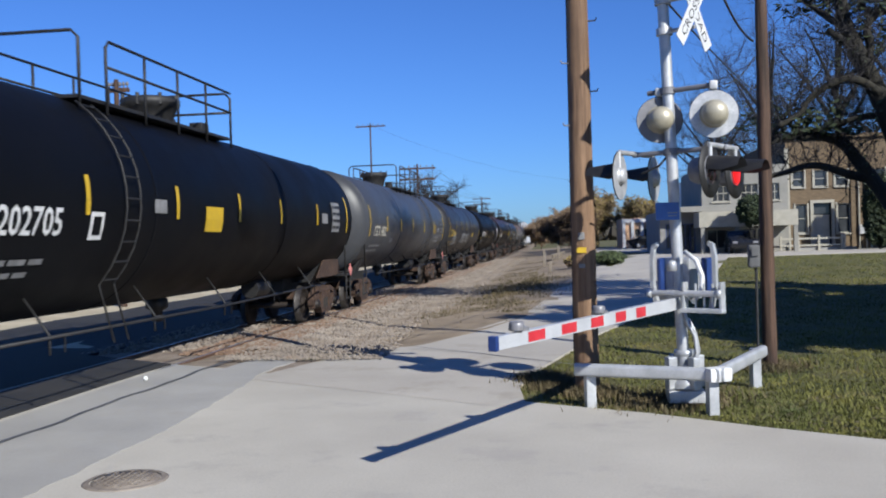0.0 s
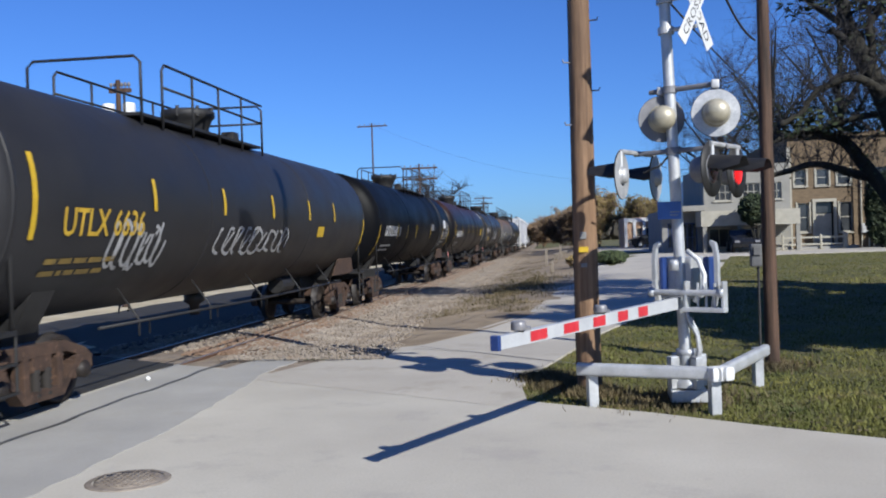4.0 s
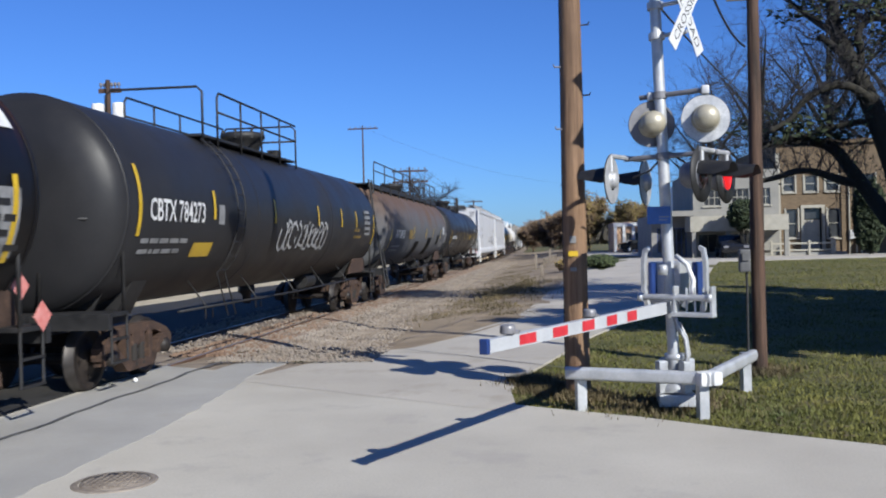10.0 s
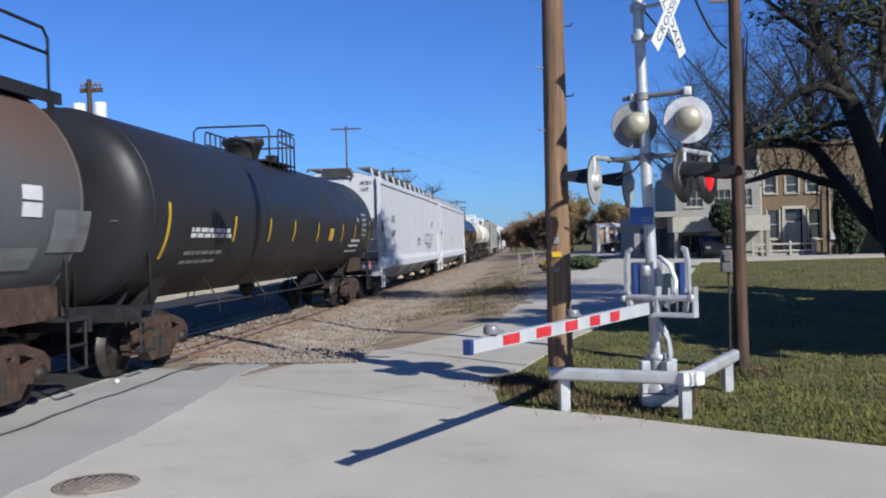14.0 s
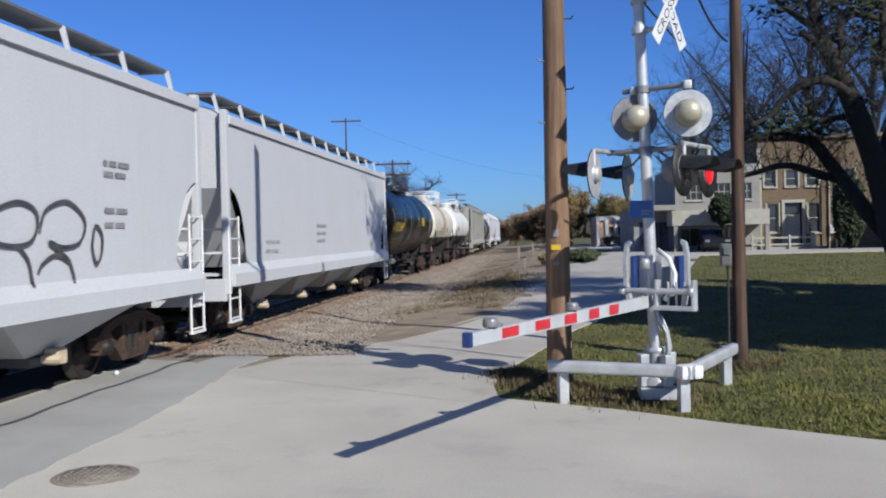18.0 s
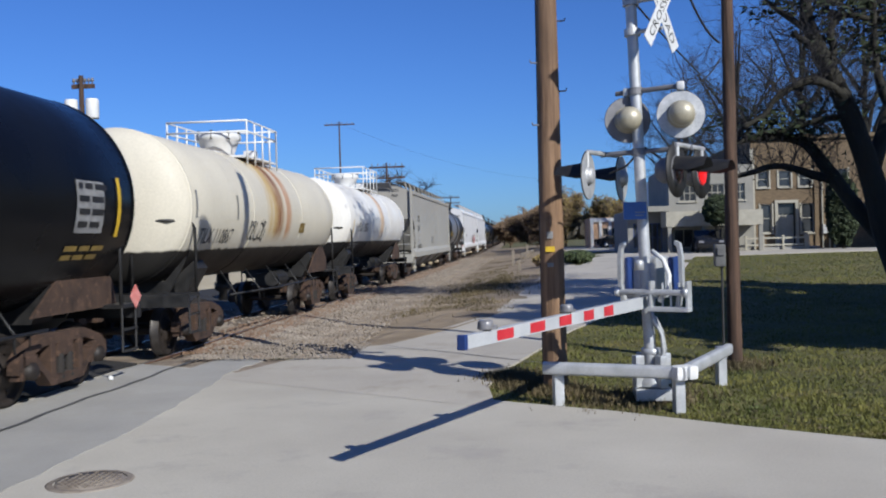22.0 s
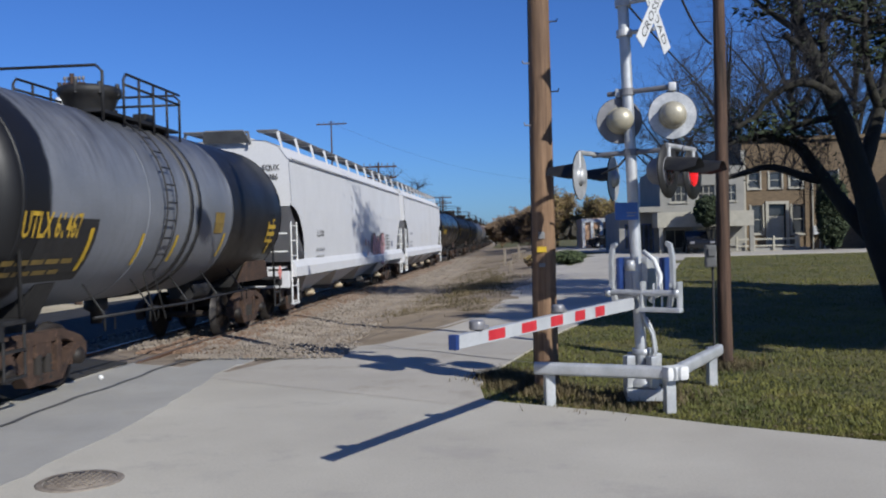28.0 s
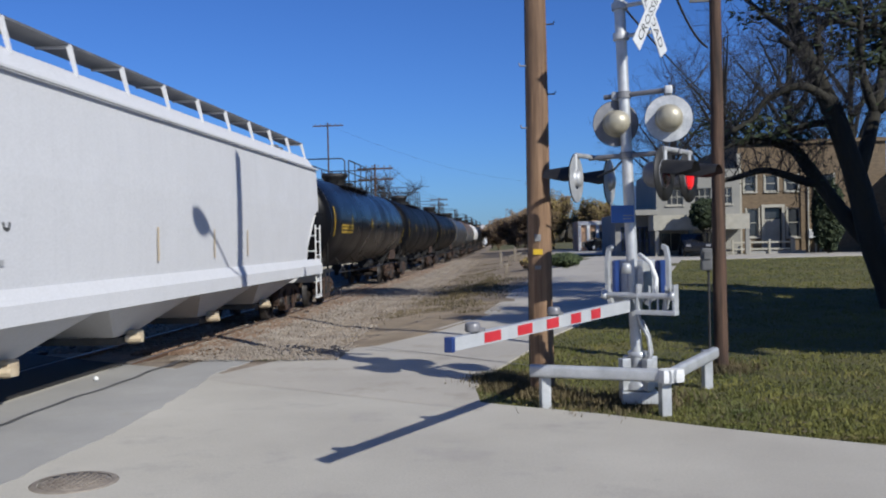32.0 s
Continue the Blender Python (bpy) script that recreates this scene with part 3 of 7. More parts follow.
def build_truck():
    """A two axle freight truck, origin on the rail top below its pivot."""
    t = new("truck")
    side = bmesh.new()
    for s in (1,):
        # top chord, bottom chord and columns leave two openings and the spring window
        slab(side, [(-1.14, 0.44), (-0.98, 0.6), (-0.55, 0.74), (0.55, 0.74), (0.98, 0.6), (1.14, 0.44), (1.14, 0.62), (0.98, 0.74), (0.5, 0.88), (-0.5, 0.88), (-0.98, 0.74), (-1.14, 0.62)], 0.17, pose(1.02, 0, 0, 0, 0, 90))
        slab(side, [(-0.62, 0.4), (-0.42, 0.2), (0.42, 0.2), (0.62, 0.4), (0.9, 0.58), (0.78, 0.64), (0.4, 0.34), (-0.4, 0.34), (-0.78, 0.64), (-0.9, 0.58)], 0.19, pose(1.02, 0, 0, 0, 0, 90))
        for y in (-0.36, 0.36):
            box(side, 1.03, y, 0.54, 0.18, 0.12, 0.5, None, 0.015)
        for y in (-0.89, 0.89):
            box(side, 1.02, y, 0.6, 0.2, 0.3, 0.12, None, 0.02)
        for y in (-1.06, 1.06, -0.71, 0.71):
            box(side, 1.02, y, 0.48, 0.16, 0.07, 0.24)
    me = link_mesh("side_frame", side, TRUCK)
    for turn in (0, 180):
        f = share("side_frame", me, t, pose(0, 0, 0, 0, 0, turn))
    spring = bmesh.new()
    lathe(spring, [(0.075 if k % 2 else 0.055, k * 0.035) for k in range(11)], 10)
    sme = link_mesh("spring", spring, TRUCK_DARK)
    for sx in (-1, 1):
        for y in (-0.12, 0.12):
            share("spring", sme, t, pose(sx * 1.06, y, 0.24))
    b = bmesh.new()
    box(b, 0, 0, 0.68, 2.2, 0.42, 0.26, bevel=0.04)
    rod(b, (0, 0, 0.78), (0, 0, 0.92), 0.28, n=16)
    part("bolster", b, TRUCK, t)
    cap = bmesh.new()
    lathe(cap, [(0, 0.05), (0.08, 0.05), (0.09, 0.03), (0.115, 0.02), (0.115, -0.1)], 16, pose(1.13, 0, 0, 0, 90, 0))
    cme = link_mesh("bearing_cap", cap, WHEEL)
    for y in (-0.89, 0.89):
        for turn in (0, 180):
            share("bearing_cap", cme, t, pose(0, y, 0.457, 0, 0, turn))
    w = bmesh.new()
    rod(w, (-1.05, 0, 0), (1.05, 0, 0), 0.075, n=12)
    for s in (-1, 1):
        m = pose(s * 0.72, 0, 0, 0, 90 * s, 0)
        lathe(w, [(0.09, 0.09), (0.16, 0.09), (0.2, 0.03), (0.36, 0.0), (0.38, 0.05), (0.455, 0.06), (0.46, -0.05), (0.49, -0.06), (0.49, -0.09), (0.36, -0.09), (0.2, -0.05), (0.09, -0.07)], 28, m)
        for k in range(4):
            a = k * math.pi / 2
            box(w, s * 0.775, 0.26 * math.cos(a), 0.26 * math.sin(a), 0.02, 0.05, 0.05)
    for f in w.faces:
        c = f.calc_center_median()
        if math.hypot(c.y, c.z) > 0.44:
            f.material_index = 1
    wme = link_mesh("wheelset", w, [WHEEL, TREAD])
    for y in (-0.89, 0.89):
        share("wheelset", wme, t, pose(0, y, 0.457))
    beam = bmesh.new()
    for y in (-0.4, 0.4):
        box(beam, 0, y, 0.42, 1.5, 0.1, 0.12)
    part("brake_beam", beam, TRUCK_DARK, t)
    return t


TRUCK_MODEL = build_truck()


def add_truck(car, y):
    made = {}
    for o in TRUCK_MODEL.children:
        c = share(o.name.split(".")[0], o.data, None, o.matrix_basis.copy())
        made[o] = c
    t = new("truck")
    t.parent, t.matrix_basis = car, pose(0, y, 0)
    for o, c in made.items():
        c.parent = t
        if c.name.startswith("wheelset"):
            WHEELSETS.append(c)
    return t


def coupler(car, y, s):
    bm = bmesh.new()
    box(bm, 0, y - s * 0.45, 0.88, 0.16, 0.95, 0.2, bevel=0.02)
    box(bm, 0.03, y - s * 0.05, 0.88, 0.3, 0.24, 0.28, bevel=0.05)
    part("coupler", bm, TRUCK, car)


def lay(name, shape, mat, parent, x, y, w, h, label=""):
    bm = bmesh.new()
    patch(bm, shape, x, y, w, h, max(1, int(w / 0.5)), max(1, int(h / 0.15)))
    return part(name, bm, mat, parent, label)


def bars(parent, shape, mat, rows, label="small stencilled data too worn to read"):
    """Rows of unreadable stencil: (x, y, length) of bars 8 to 11 cm high."""
    rnd = random.Random(5)
    bm = bmesh.new()
    for x, y, length in rows:
        at = 0.0
        while at < length:
            w = rnd.uniform(0.1, 0.34)
            patch(bm, shape, x + at, y, w, 0.075, 1, 1)
            at += w + 0.06
    tagged(part("data_stencil", bm, mat, parent, label), kind="stuff")


def letters(parent, words, size, mat, shape, narrow=0.8, bold=0.0, label="", width=0.0):
    """Lettering on a side; width, where given, is the length that the line fills."""
    if width:
        probe = text_mesh("probe", words, size, mat, lambda x, y: Vector((x, y, 0)), 1.0)
        narrow = width / max(0.01, max(v.co.x for v in probe.vertices))
        bpy.data.meshes.remove(probe)
    return tagged(share("lettering", text_mesh("lettering", words, size, mat, shape, narrow, bold), parent, Matrix.Identity(4)), label)


def scrawl(parent, shape, mat, x, y, w, h, seed, width=0.06, loops=7, label="sprayed graffiti scrawl"):
    rnd = random.Random(seed)
    bm = bmesh.new()
    for k in range(loops):
        cx = x + w * (k + 0.5) / loops
        pts, a = [], rnd.uniform(0, 6)
        rx, ry = w / loops * rnd.uniform(0.45, 0.75), h * rnd.uniform(0.35, 0.5)
        turn = rnd.choice((3.4, 4.6, 5.6))
        for i in range(15):
            q = a + turn * i / 14
            pts.append((cx + rx * math.cos(q) + 0.1 * w / loops * math.sin(3 * q), y + h / 2 + ry * math.sin(q * rnd.choice((1, 1)))))
        stroke(bm, shape, pts, width)
        if rnd.random() < 0.6:
            stroke(bm, shape, [(cx - rx, y + rnd.uniform(0, h * 0.3)), (cx + rx * 0.4, y + h * rnd.uniform(0.7, 1))], width)
    tagged(part("graffiti", bm, mat, parent, label), kind="stuff")


def end_rails(car, ye, s, mat):
    """End platform, steps and grab rails of a tank car; ye the end sill, s the way out."""
    bm = bmesh.new()
    box(bm, 0, ye - s * 0.25, 1.12, 2.9, 0.55, 0.06, bevel=0.01)
    box(bm, 0, ye, 1.02, 2.9, 0.1, 0.2)
    part("end_platform", bm, mat, car)
    for sx in (-1, 1):
        bm = bmesh.new()
        pipe(bm, [(sx * 1.4, ye - s * 0.5, 1.1), (sx * 1.4, ye - s * 0.5, 2.3), (sx * 1.36, ye - s * 0.44, 2.42), (sx * 1.1, ye - s * 0.02, 2.44), (sx * 0.5, ye - s * 0.02, 2.44), (sx * 0.42, ye - s * 0.02, 2.3), (sx * 0.42, ye - s * 0.02, 1.15)], 0.028)
        part("grab_rail", bm, mat, car)
        bm = bmesh.new()
        for dy in (0.0, 0.45):
            rod(bm, (sx * 1.42, ye - s * (0.08 + dy), 1.1), (sx * 1.42, ye - s * (0.08 + dy), 0.45), 0.018, n=6)
        for z in (0.46, 0.78):
            box(bm, sx * 1.42, ye - s * 0.3, z, 0.06, 0.45, 0.03)
        part("step", bm, mat, car)


def tank_car(name, u, length, paint, label, r=RT, zc=ZT, rail_span=(-2.9, 2.9), deck=None, dome_y=-0.6, trim=None, stripes=(), fence="long", category="tank car", ladder=False, ladder_y=None, spans=None, rail_h=0.86, upright=False, sides=(-1, 1)):
    """A tank car about length metres over its couplers. Its +y end trails."""
    car = thing(name, label, category, on_track(u, 0), "cars of the freight train")
    trim = trim or BLACK
    half = length / 2 - 0.75
    head = 0.5
    ht = length / 2 - 0.62
    prof = [(0, -ht)] + [(r * math.sin(a), -ht + head * (1 - math.cos(a))) for a in [math.pi / 2 * k / 7 for k in range(1, 8)]]
    ys = steps(-ht + head, ht - head, 10)[1:-1]
    prof += [(r, y) for y in ys]
    prof += [(p[0], -p[1]) for p in prof[:8][::-1]]
    bm = bmesh.new()
    lathe(bm, prof, 48, pose(0, 0, zc, -90, 0, 0))
    tank = part("tank", bm, paint, car)
    # weld bands
    for y in (-ht + head, -ht * 0.33, ht * 0.33, ht - head):
        bm = bmesh.new()
        lathe(bm, [(r - 0.01, -0.03), (r + 0.008, -0.02), (r + 0.008, 0.02), (r - 0.01, 0.03)], 48, pose(0, y, zc, -90, 0, 0))
        part("weld_band", bm, paint, tank)
    # saddles and stub sills
    yt = length / 2 - 2.3
    for s in (-1, 1):
        bm = bmesh.new()
        box(bm, 0, s * (half - 1.3), 0.98, 0.62, 2.9, 0.34)
        out = [(-1.1, 1.55), (-0.8, 1.0), (0.8, 1.0), (1.1, 1.55), (1.0, 1.7), (0.5, 1.25), (-0.5, 1.25), (-1.0, 1.7)]
        slab(bm, out, 0.5, pose(0, s * (yt - 0.1), 0))
        slab(bm, [(-1.2, 1.9), (-0.7, 1.0), (0.7, 1.0), (1.2, 1.9), (0.7, 1.35), (-0.7, 1.35)], 0.05, pose(0, s * (yt + 0.75), 0))
        part("saddle", bm, trim, car)
        # gusset plates rising along the head
        bm = bmesh.new()
        slab(bm, [(yt - 0.9, 1.12), (half - 0.1, 1.12), (half - 0.2, 1.5), (yt + 0.75, 1.95), (yt - 0.2, 1.62)], 0.03, pose(1.12, 0, 0, 0, 0, 90) if s > 0 else pose(1.12, 0, 0, 0, 0, 90) @ Matrix.Diagonal((-1, 1, 1, 1)))
        if s > 0:
            part("gusset", bm, TRUCK, car)
        add_truck(car, s * yt)
        coupler(car, s * (length / 2), s)
        end_rails(car, s * half, s, trim)
    # pipe and brackets along the foot
    bm = bmesh.new()
    pipe(bm, [(1.35, -yt + 0.9, 0.98), (1.35, 0, 0.94), (1.35, yt - 0.9, 0.98)], 0.022)
    part("running_rod", bm, trim, car)
    for k in range(-2, 3):
        bm = bmesh.new()
        y = k * yt * 0.36
        pipe(bm, [(1.02, y, 1.45), (1.33, y + 0.02, 1.0), (1.33, y + 0.02, 0.76)], 0.016, 6)
        pipe(bm, [(1.33, y, 0.98), (1.33, y + 0.35, 0.98), (1.33, y + 0.35, 0.76)], 0.013, 6)
        part("bracket", bm, trim, car)
    bm = bmesh.new()
    rod(bm, (0.55, yt * 0.45, 1.05), (0.55, yt * 0.45 + 0.9, 1.05), 0.2, n=14)
    part("air_reservoir", bm, trim, car)
    bm = bmesh.new()
    lathe(bm, [(0, 1.3), (0.14, 1.3), (0.16, 1.1), (0.2, 1.08), (0.2, 0.92), (0.1, 0.86), (0.1, 0.66), (0, 0.66)], 14, pose(0, dome_y, 0))
    part("outlet_valve", bm, trim, car)
    # top fittings
    top = zc + r
    bm = bmesh.new()
    lathe(bm, [(0.36, -0.12), (0.38, 0.05), (0.47, 0.3), (0.53, 0.36), (0.53, 0.46), (0.46, 0.5), (0, 0.53)], 24, pose(0, dome_y, top))
    dome = part("manway", bm, trim if fence != "box_white" else paint, car)
    bm = bmesh.new()
    for k in range(8):
        a = k * math.pi / 4
        rod(bm, (0.5 * math.cos(a), dome_y + 0.5 * math.sin(a), top + 0.34), (0.5 * math.cos(a), dome_y + 0.5 * math.sin(a), top + 0.54), 0.035, n=6)
    tagged(part("hatch_bolt", bm, trim, dome), kind="stuff")
    a, b = rail_span
    wide = 0.95
    for sx in (-1, 1):
        bm = bmesh.new()
        d0, d1 = deck or rail_span
        box(bm, sx * (wide - 0.28), (d0 + d1) / 2, top - 0.12, 0.5, d1 - d0, 0.05)
        part("walkway", bm, trim, car)
        if deck:
            bm = bmesh.new()
            box(bm, sx * (wide + 0.02), (d0 + d1) / 2, top - 0.16, 0.05, d1 - d0, 0.16)
            part("walkway_edge", bm, trim, car)
            for y in steps(d0 + 0.3, d1 - 0.3, 9):
                bm = bmesh.new()
                box(bm, sx * (wide + 0.05), y, top - 0.3, 0.06, 0.09, 0.42)
                part("walkway_bracket", bm, trim, car)
    bm = bmesh.new()
    box(bm, 0.3, dome_y + 1.5, top + 0.05, 0.28, 0.34, 0.34, bevel=0.04)
    part("valve_housing", bm, trim, car)
    bm = bmesh.new()
    box(bm, -0.1, dome_y + 0.85, top + 0.08, 0.3, 0.3, 0.34, bevel=0.05)
    part("valve_housing", bm, trim, car)
    hi = top + rail_h
    rr = 0.024
    def run(pts):
        bm = bmesh.new()
        pipe(bm, pts, rr, 6)
        part("handrail", bm, trim, car)
    foot = top - 0.3
    if spans:
        for c, d in spans:
            for sx in sides:
                x = sx * wide
                run([(x, c, foot), (x, c, hi - 0.12), (x, c + 0.12, hi), (x, d - 0.12, hi), (x, d, hi - 0.12), (x, d, foot)])
                run([(x, c, top + 0.42), (x, d, top + 0.42)])
                for y in steps(c, d, 4)[1:-1]:
                    run([(x, y, foot), (x, y, hi)])
    elif fence == "long":
        for y in (a, b):
            run([(-wide, y, foot), (-wide, y, hi - 0.1), (-wide + 0.1, y, hi), (wide - 0.1, y, hi), (wide, y, hi - 0.1), (wide, y, foot)])
        run([(-wide, b, top + 0.4), (wide, b, top + 0.4)])
        for sx in (-1, 1):
            x = sx * wide
            run([(x, a + 0.75, foot), (x, a + 0.75, hi - 0.1), (x, a + 0.85, hi), (x, b, hi)])
            run([(x, a + 0.75, top + 0.4), (x, b, top + 0.4)])
            for y in steps(a + 0.75, b, 4)[1:-1]:
                run([(x, y, foot), (x, y, hi)])
    else:
        for sx in (-1, 1):
            x = sx * wide
            run([(x, a, foot), (x, a, hi), (x, b, hi), (x, b, foot)])
            run([(x, a, top + 0.45), (x, b, top + 0.45)])
            for y in steps(a, b, 4)[1:-1]:
                run([(x, y, foot), (x, y, hi)])
        for y in (a, b):
            run([(-wide, y, hi), (wide, y, hi)])
            run([(-wide, y, top + 0.45), (wide, y, top + 0.45)])
    # side ladder
    bm = bmesh.new()
    yl = dome_y - 0.2 if ladder_y is None else ladder_y
    side = 1 if ladder else -1
    for dy in (-0.2, 0.2):
        if upright:
            # a straight ladder that leans against the end of the roof walkway
            rod(bm, (1.55, yl + 1.3 * dy, 0.55), (1.02, yl + 1.3 * dy, top + 0.02), 0.032, n=8)
            continue
        pts = [(side * 1.42, yl + dy, 0.75)] + [(side * (r + 0.09) * math.cos(q), yl + dy, zc + (r + 0.09) * math.sin(q)) for q in steps(-0.75, 0.95, 10)]
        pipe(bm, pts, 0.016, 6)
    for q in steps(0.06, 0.97, 10) if upright else ():
        rod(bm, (1.55 - 0.53 * q, yl - 0.26, 0.55 + (top - 0.53) * q), (1.55 - 0.53 * q, yl + 0.26, 0.55 + (top - 0.53) * q), 0.016, n=6)
    for q in () if upright else steps(-0.7, 0.9, 9):
        rod(bm, (side * (r + 0.09) * math.cos(q), yl - 0.2, zc + (r + 0.09) * math.sin(q)), (side * (r + 0.09) * math.cos(q), yl + 0.2, zc + (r + 0.09) * math.sin(q)), 0.014, n=6)
    part("ladder", bm, trim, car)
    for y, z, h in stripes:
        lay("reflective_strip", bent(y, z, r, zc, 0.014), YELLOW, car, 0, 0, 0.1, h)
    CARS.append((car, u))
    return car, half, ht


def hopper_car(u, length, paint, label, style="flat", top=4.42, w=1.6, bays=4, trim=None, shade=0.55):
    car = thing("hopper_car", label, "hopper car", on_track(u, 0), "cars of the freight train")
    trim = trim or paint
    half = length / 2 - 0.62
    body = half - 0.18
    sill = 1.15
    # cross-section of the body shell, right half, foot to crown
    if style == "flat":
        sec = [(w - 0.02, sill), (w - 0.02, top - 0.1), (w - 0.3, top + 0.1), (w - 0.8, top + 0.25), (0, top + 0.34)]
    else:
        sec = [(w - 0.06, sill), (w - 0.01, 2.0), (w, 3.0), (w - 0.04, top - 0.35), (w - 0.3, top + 0.02), (w - 0.62, top + 0.16), (0, top + 0.24)]
    full = [(-x, z) for x, z in sec] + [(x, z) for x, z in sec[::-1][1:]]
    # the end wall leans in below z = slope; an arched opening in the side shows it
    slope, arch, foot = (3.0, 0.95, sill + 0.4) if style == "flat" else (2.9, 1.35, sill + 0.32)
    k0 = 2 if style == "flat" else 4
    flank, crown = sec[:k0], sec[k0:]

    def flank_x(z):
        for (xa, za), (xb, zb) in zip(flank, flank[1:]):
            if z <= zb:
                return xa + (xb - xa) * (z - za) / (zb - za)
        return flank[-1][0]

    def column(y):
        e = (body - abs(y)) / arch
        low = foot + (slope - foot) * math.sqrt(1 - e * e) if e < 0.999 else sill
        half_row = [(flank_x(z), z) for z in steps(low, flank[-1][1], 5)] + crown
        return [(-x, z) for x, z in half_row] + [(x, z) for x, z in half_row[::-1][1:]]

    outer = [body - arch * e for e in (0, 0.15, 0.35, 0.55, 0.72, 0.86, 0.95, 0.998, 1.0)]
    bm = bmesh.new()
    rows = []
    for y in [-v for v in outer] + steps(-body + arch + 1.0, body - arch - 1.0, 6) + outer[::-1]:
        rows.append([bm.verts.new((x, y, z)) for x, z in column(y)])
    for a, b in zip(rows, rows[1:]):
        for k in range(len(a) - 1):
            f = bm.faces.new((a[k], b[k], b[k + 1], a[k + 1]))
            f.smooth = style != "flat" and f.calc_center_median().z > flank[-1][1]
    part("body_shell", bm, paint, car)
    # end walls: upright above the slope, leaning below it
    for s in (-1, 1):
        bm = bmesh.new()
        up = [bm.verts.new((x, s * (body - 0.02), z)) for x, z in full if z > slope]
        a1 = bm.verts.new((-w + 0.05, s * (body - 0.02), slope))
        b1 = bm.verts.new((w - 0.05, s * (body - 0.02), slope))
        bm.faces.new([a1] + up + [b1])
        c1 = bm.verts.new((w - 0.05, s * (body - arch - 0.3), sill + 0.3))
        d1 = bm.verts.new((-w + 0.05, s * (body - arch - 0.3), sill + 0.3))
        bm.faces.new([a1, b1, c1, d1])
        bmesh.ops.recalc_face_normals(bm, faces=bm.faces)
        part("end_wall", bm, paint, car)
        # end frame: corner posts, sill, ladder
        for sx in (-1, 1):
            if style == "flat":
                bm = bmesh.new()
                box(bm, sx * (w - 0.06), s * (body + 0.06), (sill - 0.1 + top) / 2, 0.13, 0.16, top - sill + 0.25, bevel=0.02)
                part("corner_post", bm, paint, car)
            bm = bmesh.new()
            y0, y1 = s * (body + 0.12), s * (body - 0.45)
            for y in (y0, y1):
                rod(bm, (sx * w, y, 0.42), (sx * w, y, 2.5 if style != "flat" else 2.45), 0.022, n=6)
            for k in range(6):
                z = 0.5 + k * 0.38
                rod(bm, (sx * w, y0, z), (sx * w, y1, z), 0.016, n=6)
            box(bm, sx * w, (y0 + y1) / 2, 0.44, 0.08, abs(y0 - y1), 0.04)
            part("ladder", bm, WHITE if paint != HOP_GREY else paint, car)
        bm = bmesh.new()
        box(bm, 0, s * (half - 0.05), 1.05, 2 * w - 0.1, 0.14, 0.42, bevel=0.02)
        box(bm, 0, s * (half - 0.9), 1.0, 0.6, 1.8, 0.36)
        part("end_sill", bm, paint, car)
        bm = bmesh.new()
        for k in (-1, 1):
            slab(bm, [(body - 1.6, 1.2), (body + 0.02, 1.2), (body + 0.02, 1.95), (body - 0.7, 1.62)], 0.05, pose(k * 0.5, 0, 0, 0, 0, 90) @ Matrix.Diagonal((s, 1, 1, 1)))
            part("end_brace", bm, paint, car)
            bm = bmesh.new()
        # crossover step between the two roof walkways
        slab(bm, [(-0.62, 0), (0.62, 0), (0.5, 0.36), (-0.5, 0.36)], 0.05, pose(0, s * (body + 0.1), top + 0.12, -38 * s, 0, 0))
        over = part("crossover_platform", bm, WALKWAY, car)
        bm = bmesh.new()
        for k in (-1, 1):
            rod(bm, (k * 0.62, s * (body + 0.16), top + 0.08), (k * 0.46, s * (body - 0.2), top + 0.42), 0.035, n=6)
        rod(bm, (-0.46, s * (body - 0.2), top + 0.42), (0.46, s * (body - 0.2), top + 0.42), 0.03, n=6)
        part("platform_frame", bm, WALKWAY, over)
        # brake platform and air tank low on the end
        bm = bmesh.new()
        box(bm, 0.35, s * (body - 0.1), 1.34, 2.0, 0.5, 0.05)
        part("brake_platform", bm, paint, car)
        bm = bmesh.new()
        rod(bm, (-0.7, s * (body - 0.75), 1.75), (0.5, s * (body - 0.75), 1.75), 0.23, n=16)
        part("air_reservoir", bm, paint, car)
        bm = bmesh.new()
        for z in (1.75, 2.2):
            rod(bm, (0.3, s * (body + 0.1), z), (w - 0.1, s * (body + 0.1), z), 0.025, n=6)
        rod(bm, (0.3, s * (body + 0.1), 1.2), (0.3, s * (body + 0.1), 2.7), 0.035, n=6)
        part("grab_rail", bm, WHITE if paint != HOP_GREY else paint, car)
        add_truck(car, s * (half - 1.75))
        coupler(car, s * (length / 2), s)
    # side sills
    for sx in (-1, 1):
        bm = bmesh.new()
        slab(bm, [(w - 0.05, sill - 0.04), (w + 0.09, sill - 0.04), (w + 0.09, sill + 0.2), (w - 0.01, sill + 0.38), (w - 0.05, sill + 0.38)], 2 * body, pose(0, 0, 0) @ Matrix.Diagonal((sx, 1, 1, 1)))
        part("side_sill", bm, paint, car)
        bm = bmesh.new()
        box(bm, sx * (w + 0.0), 0, top - 0.1 if style == "flat" else top - 0.3, 0.07, 2 * body, 0.17 if style == "flat" else 0.04, bevel=0.01)
        part("top_chord", bm, paint, car)
    # hopper bays with outlet gates
    inner = body - 1.9
    step = 2 * inner / bays
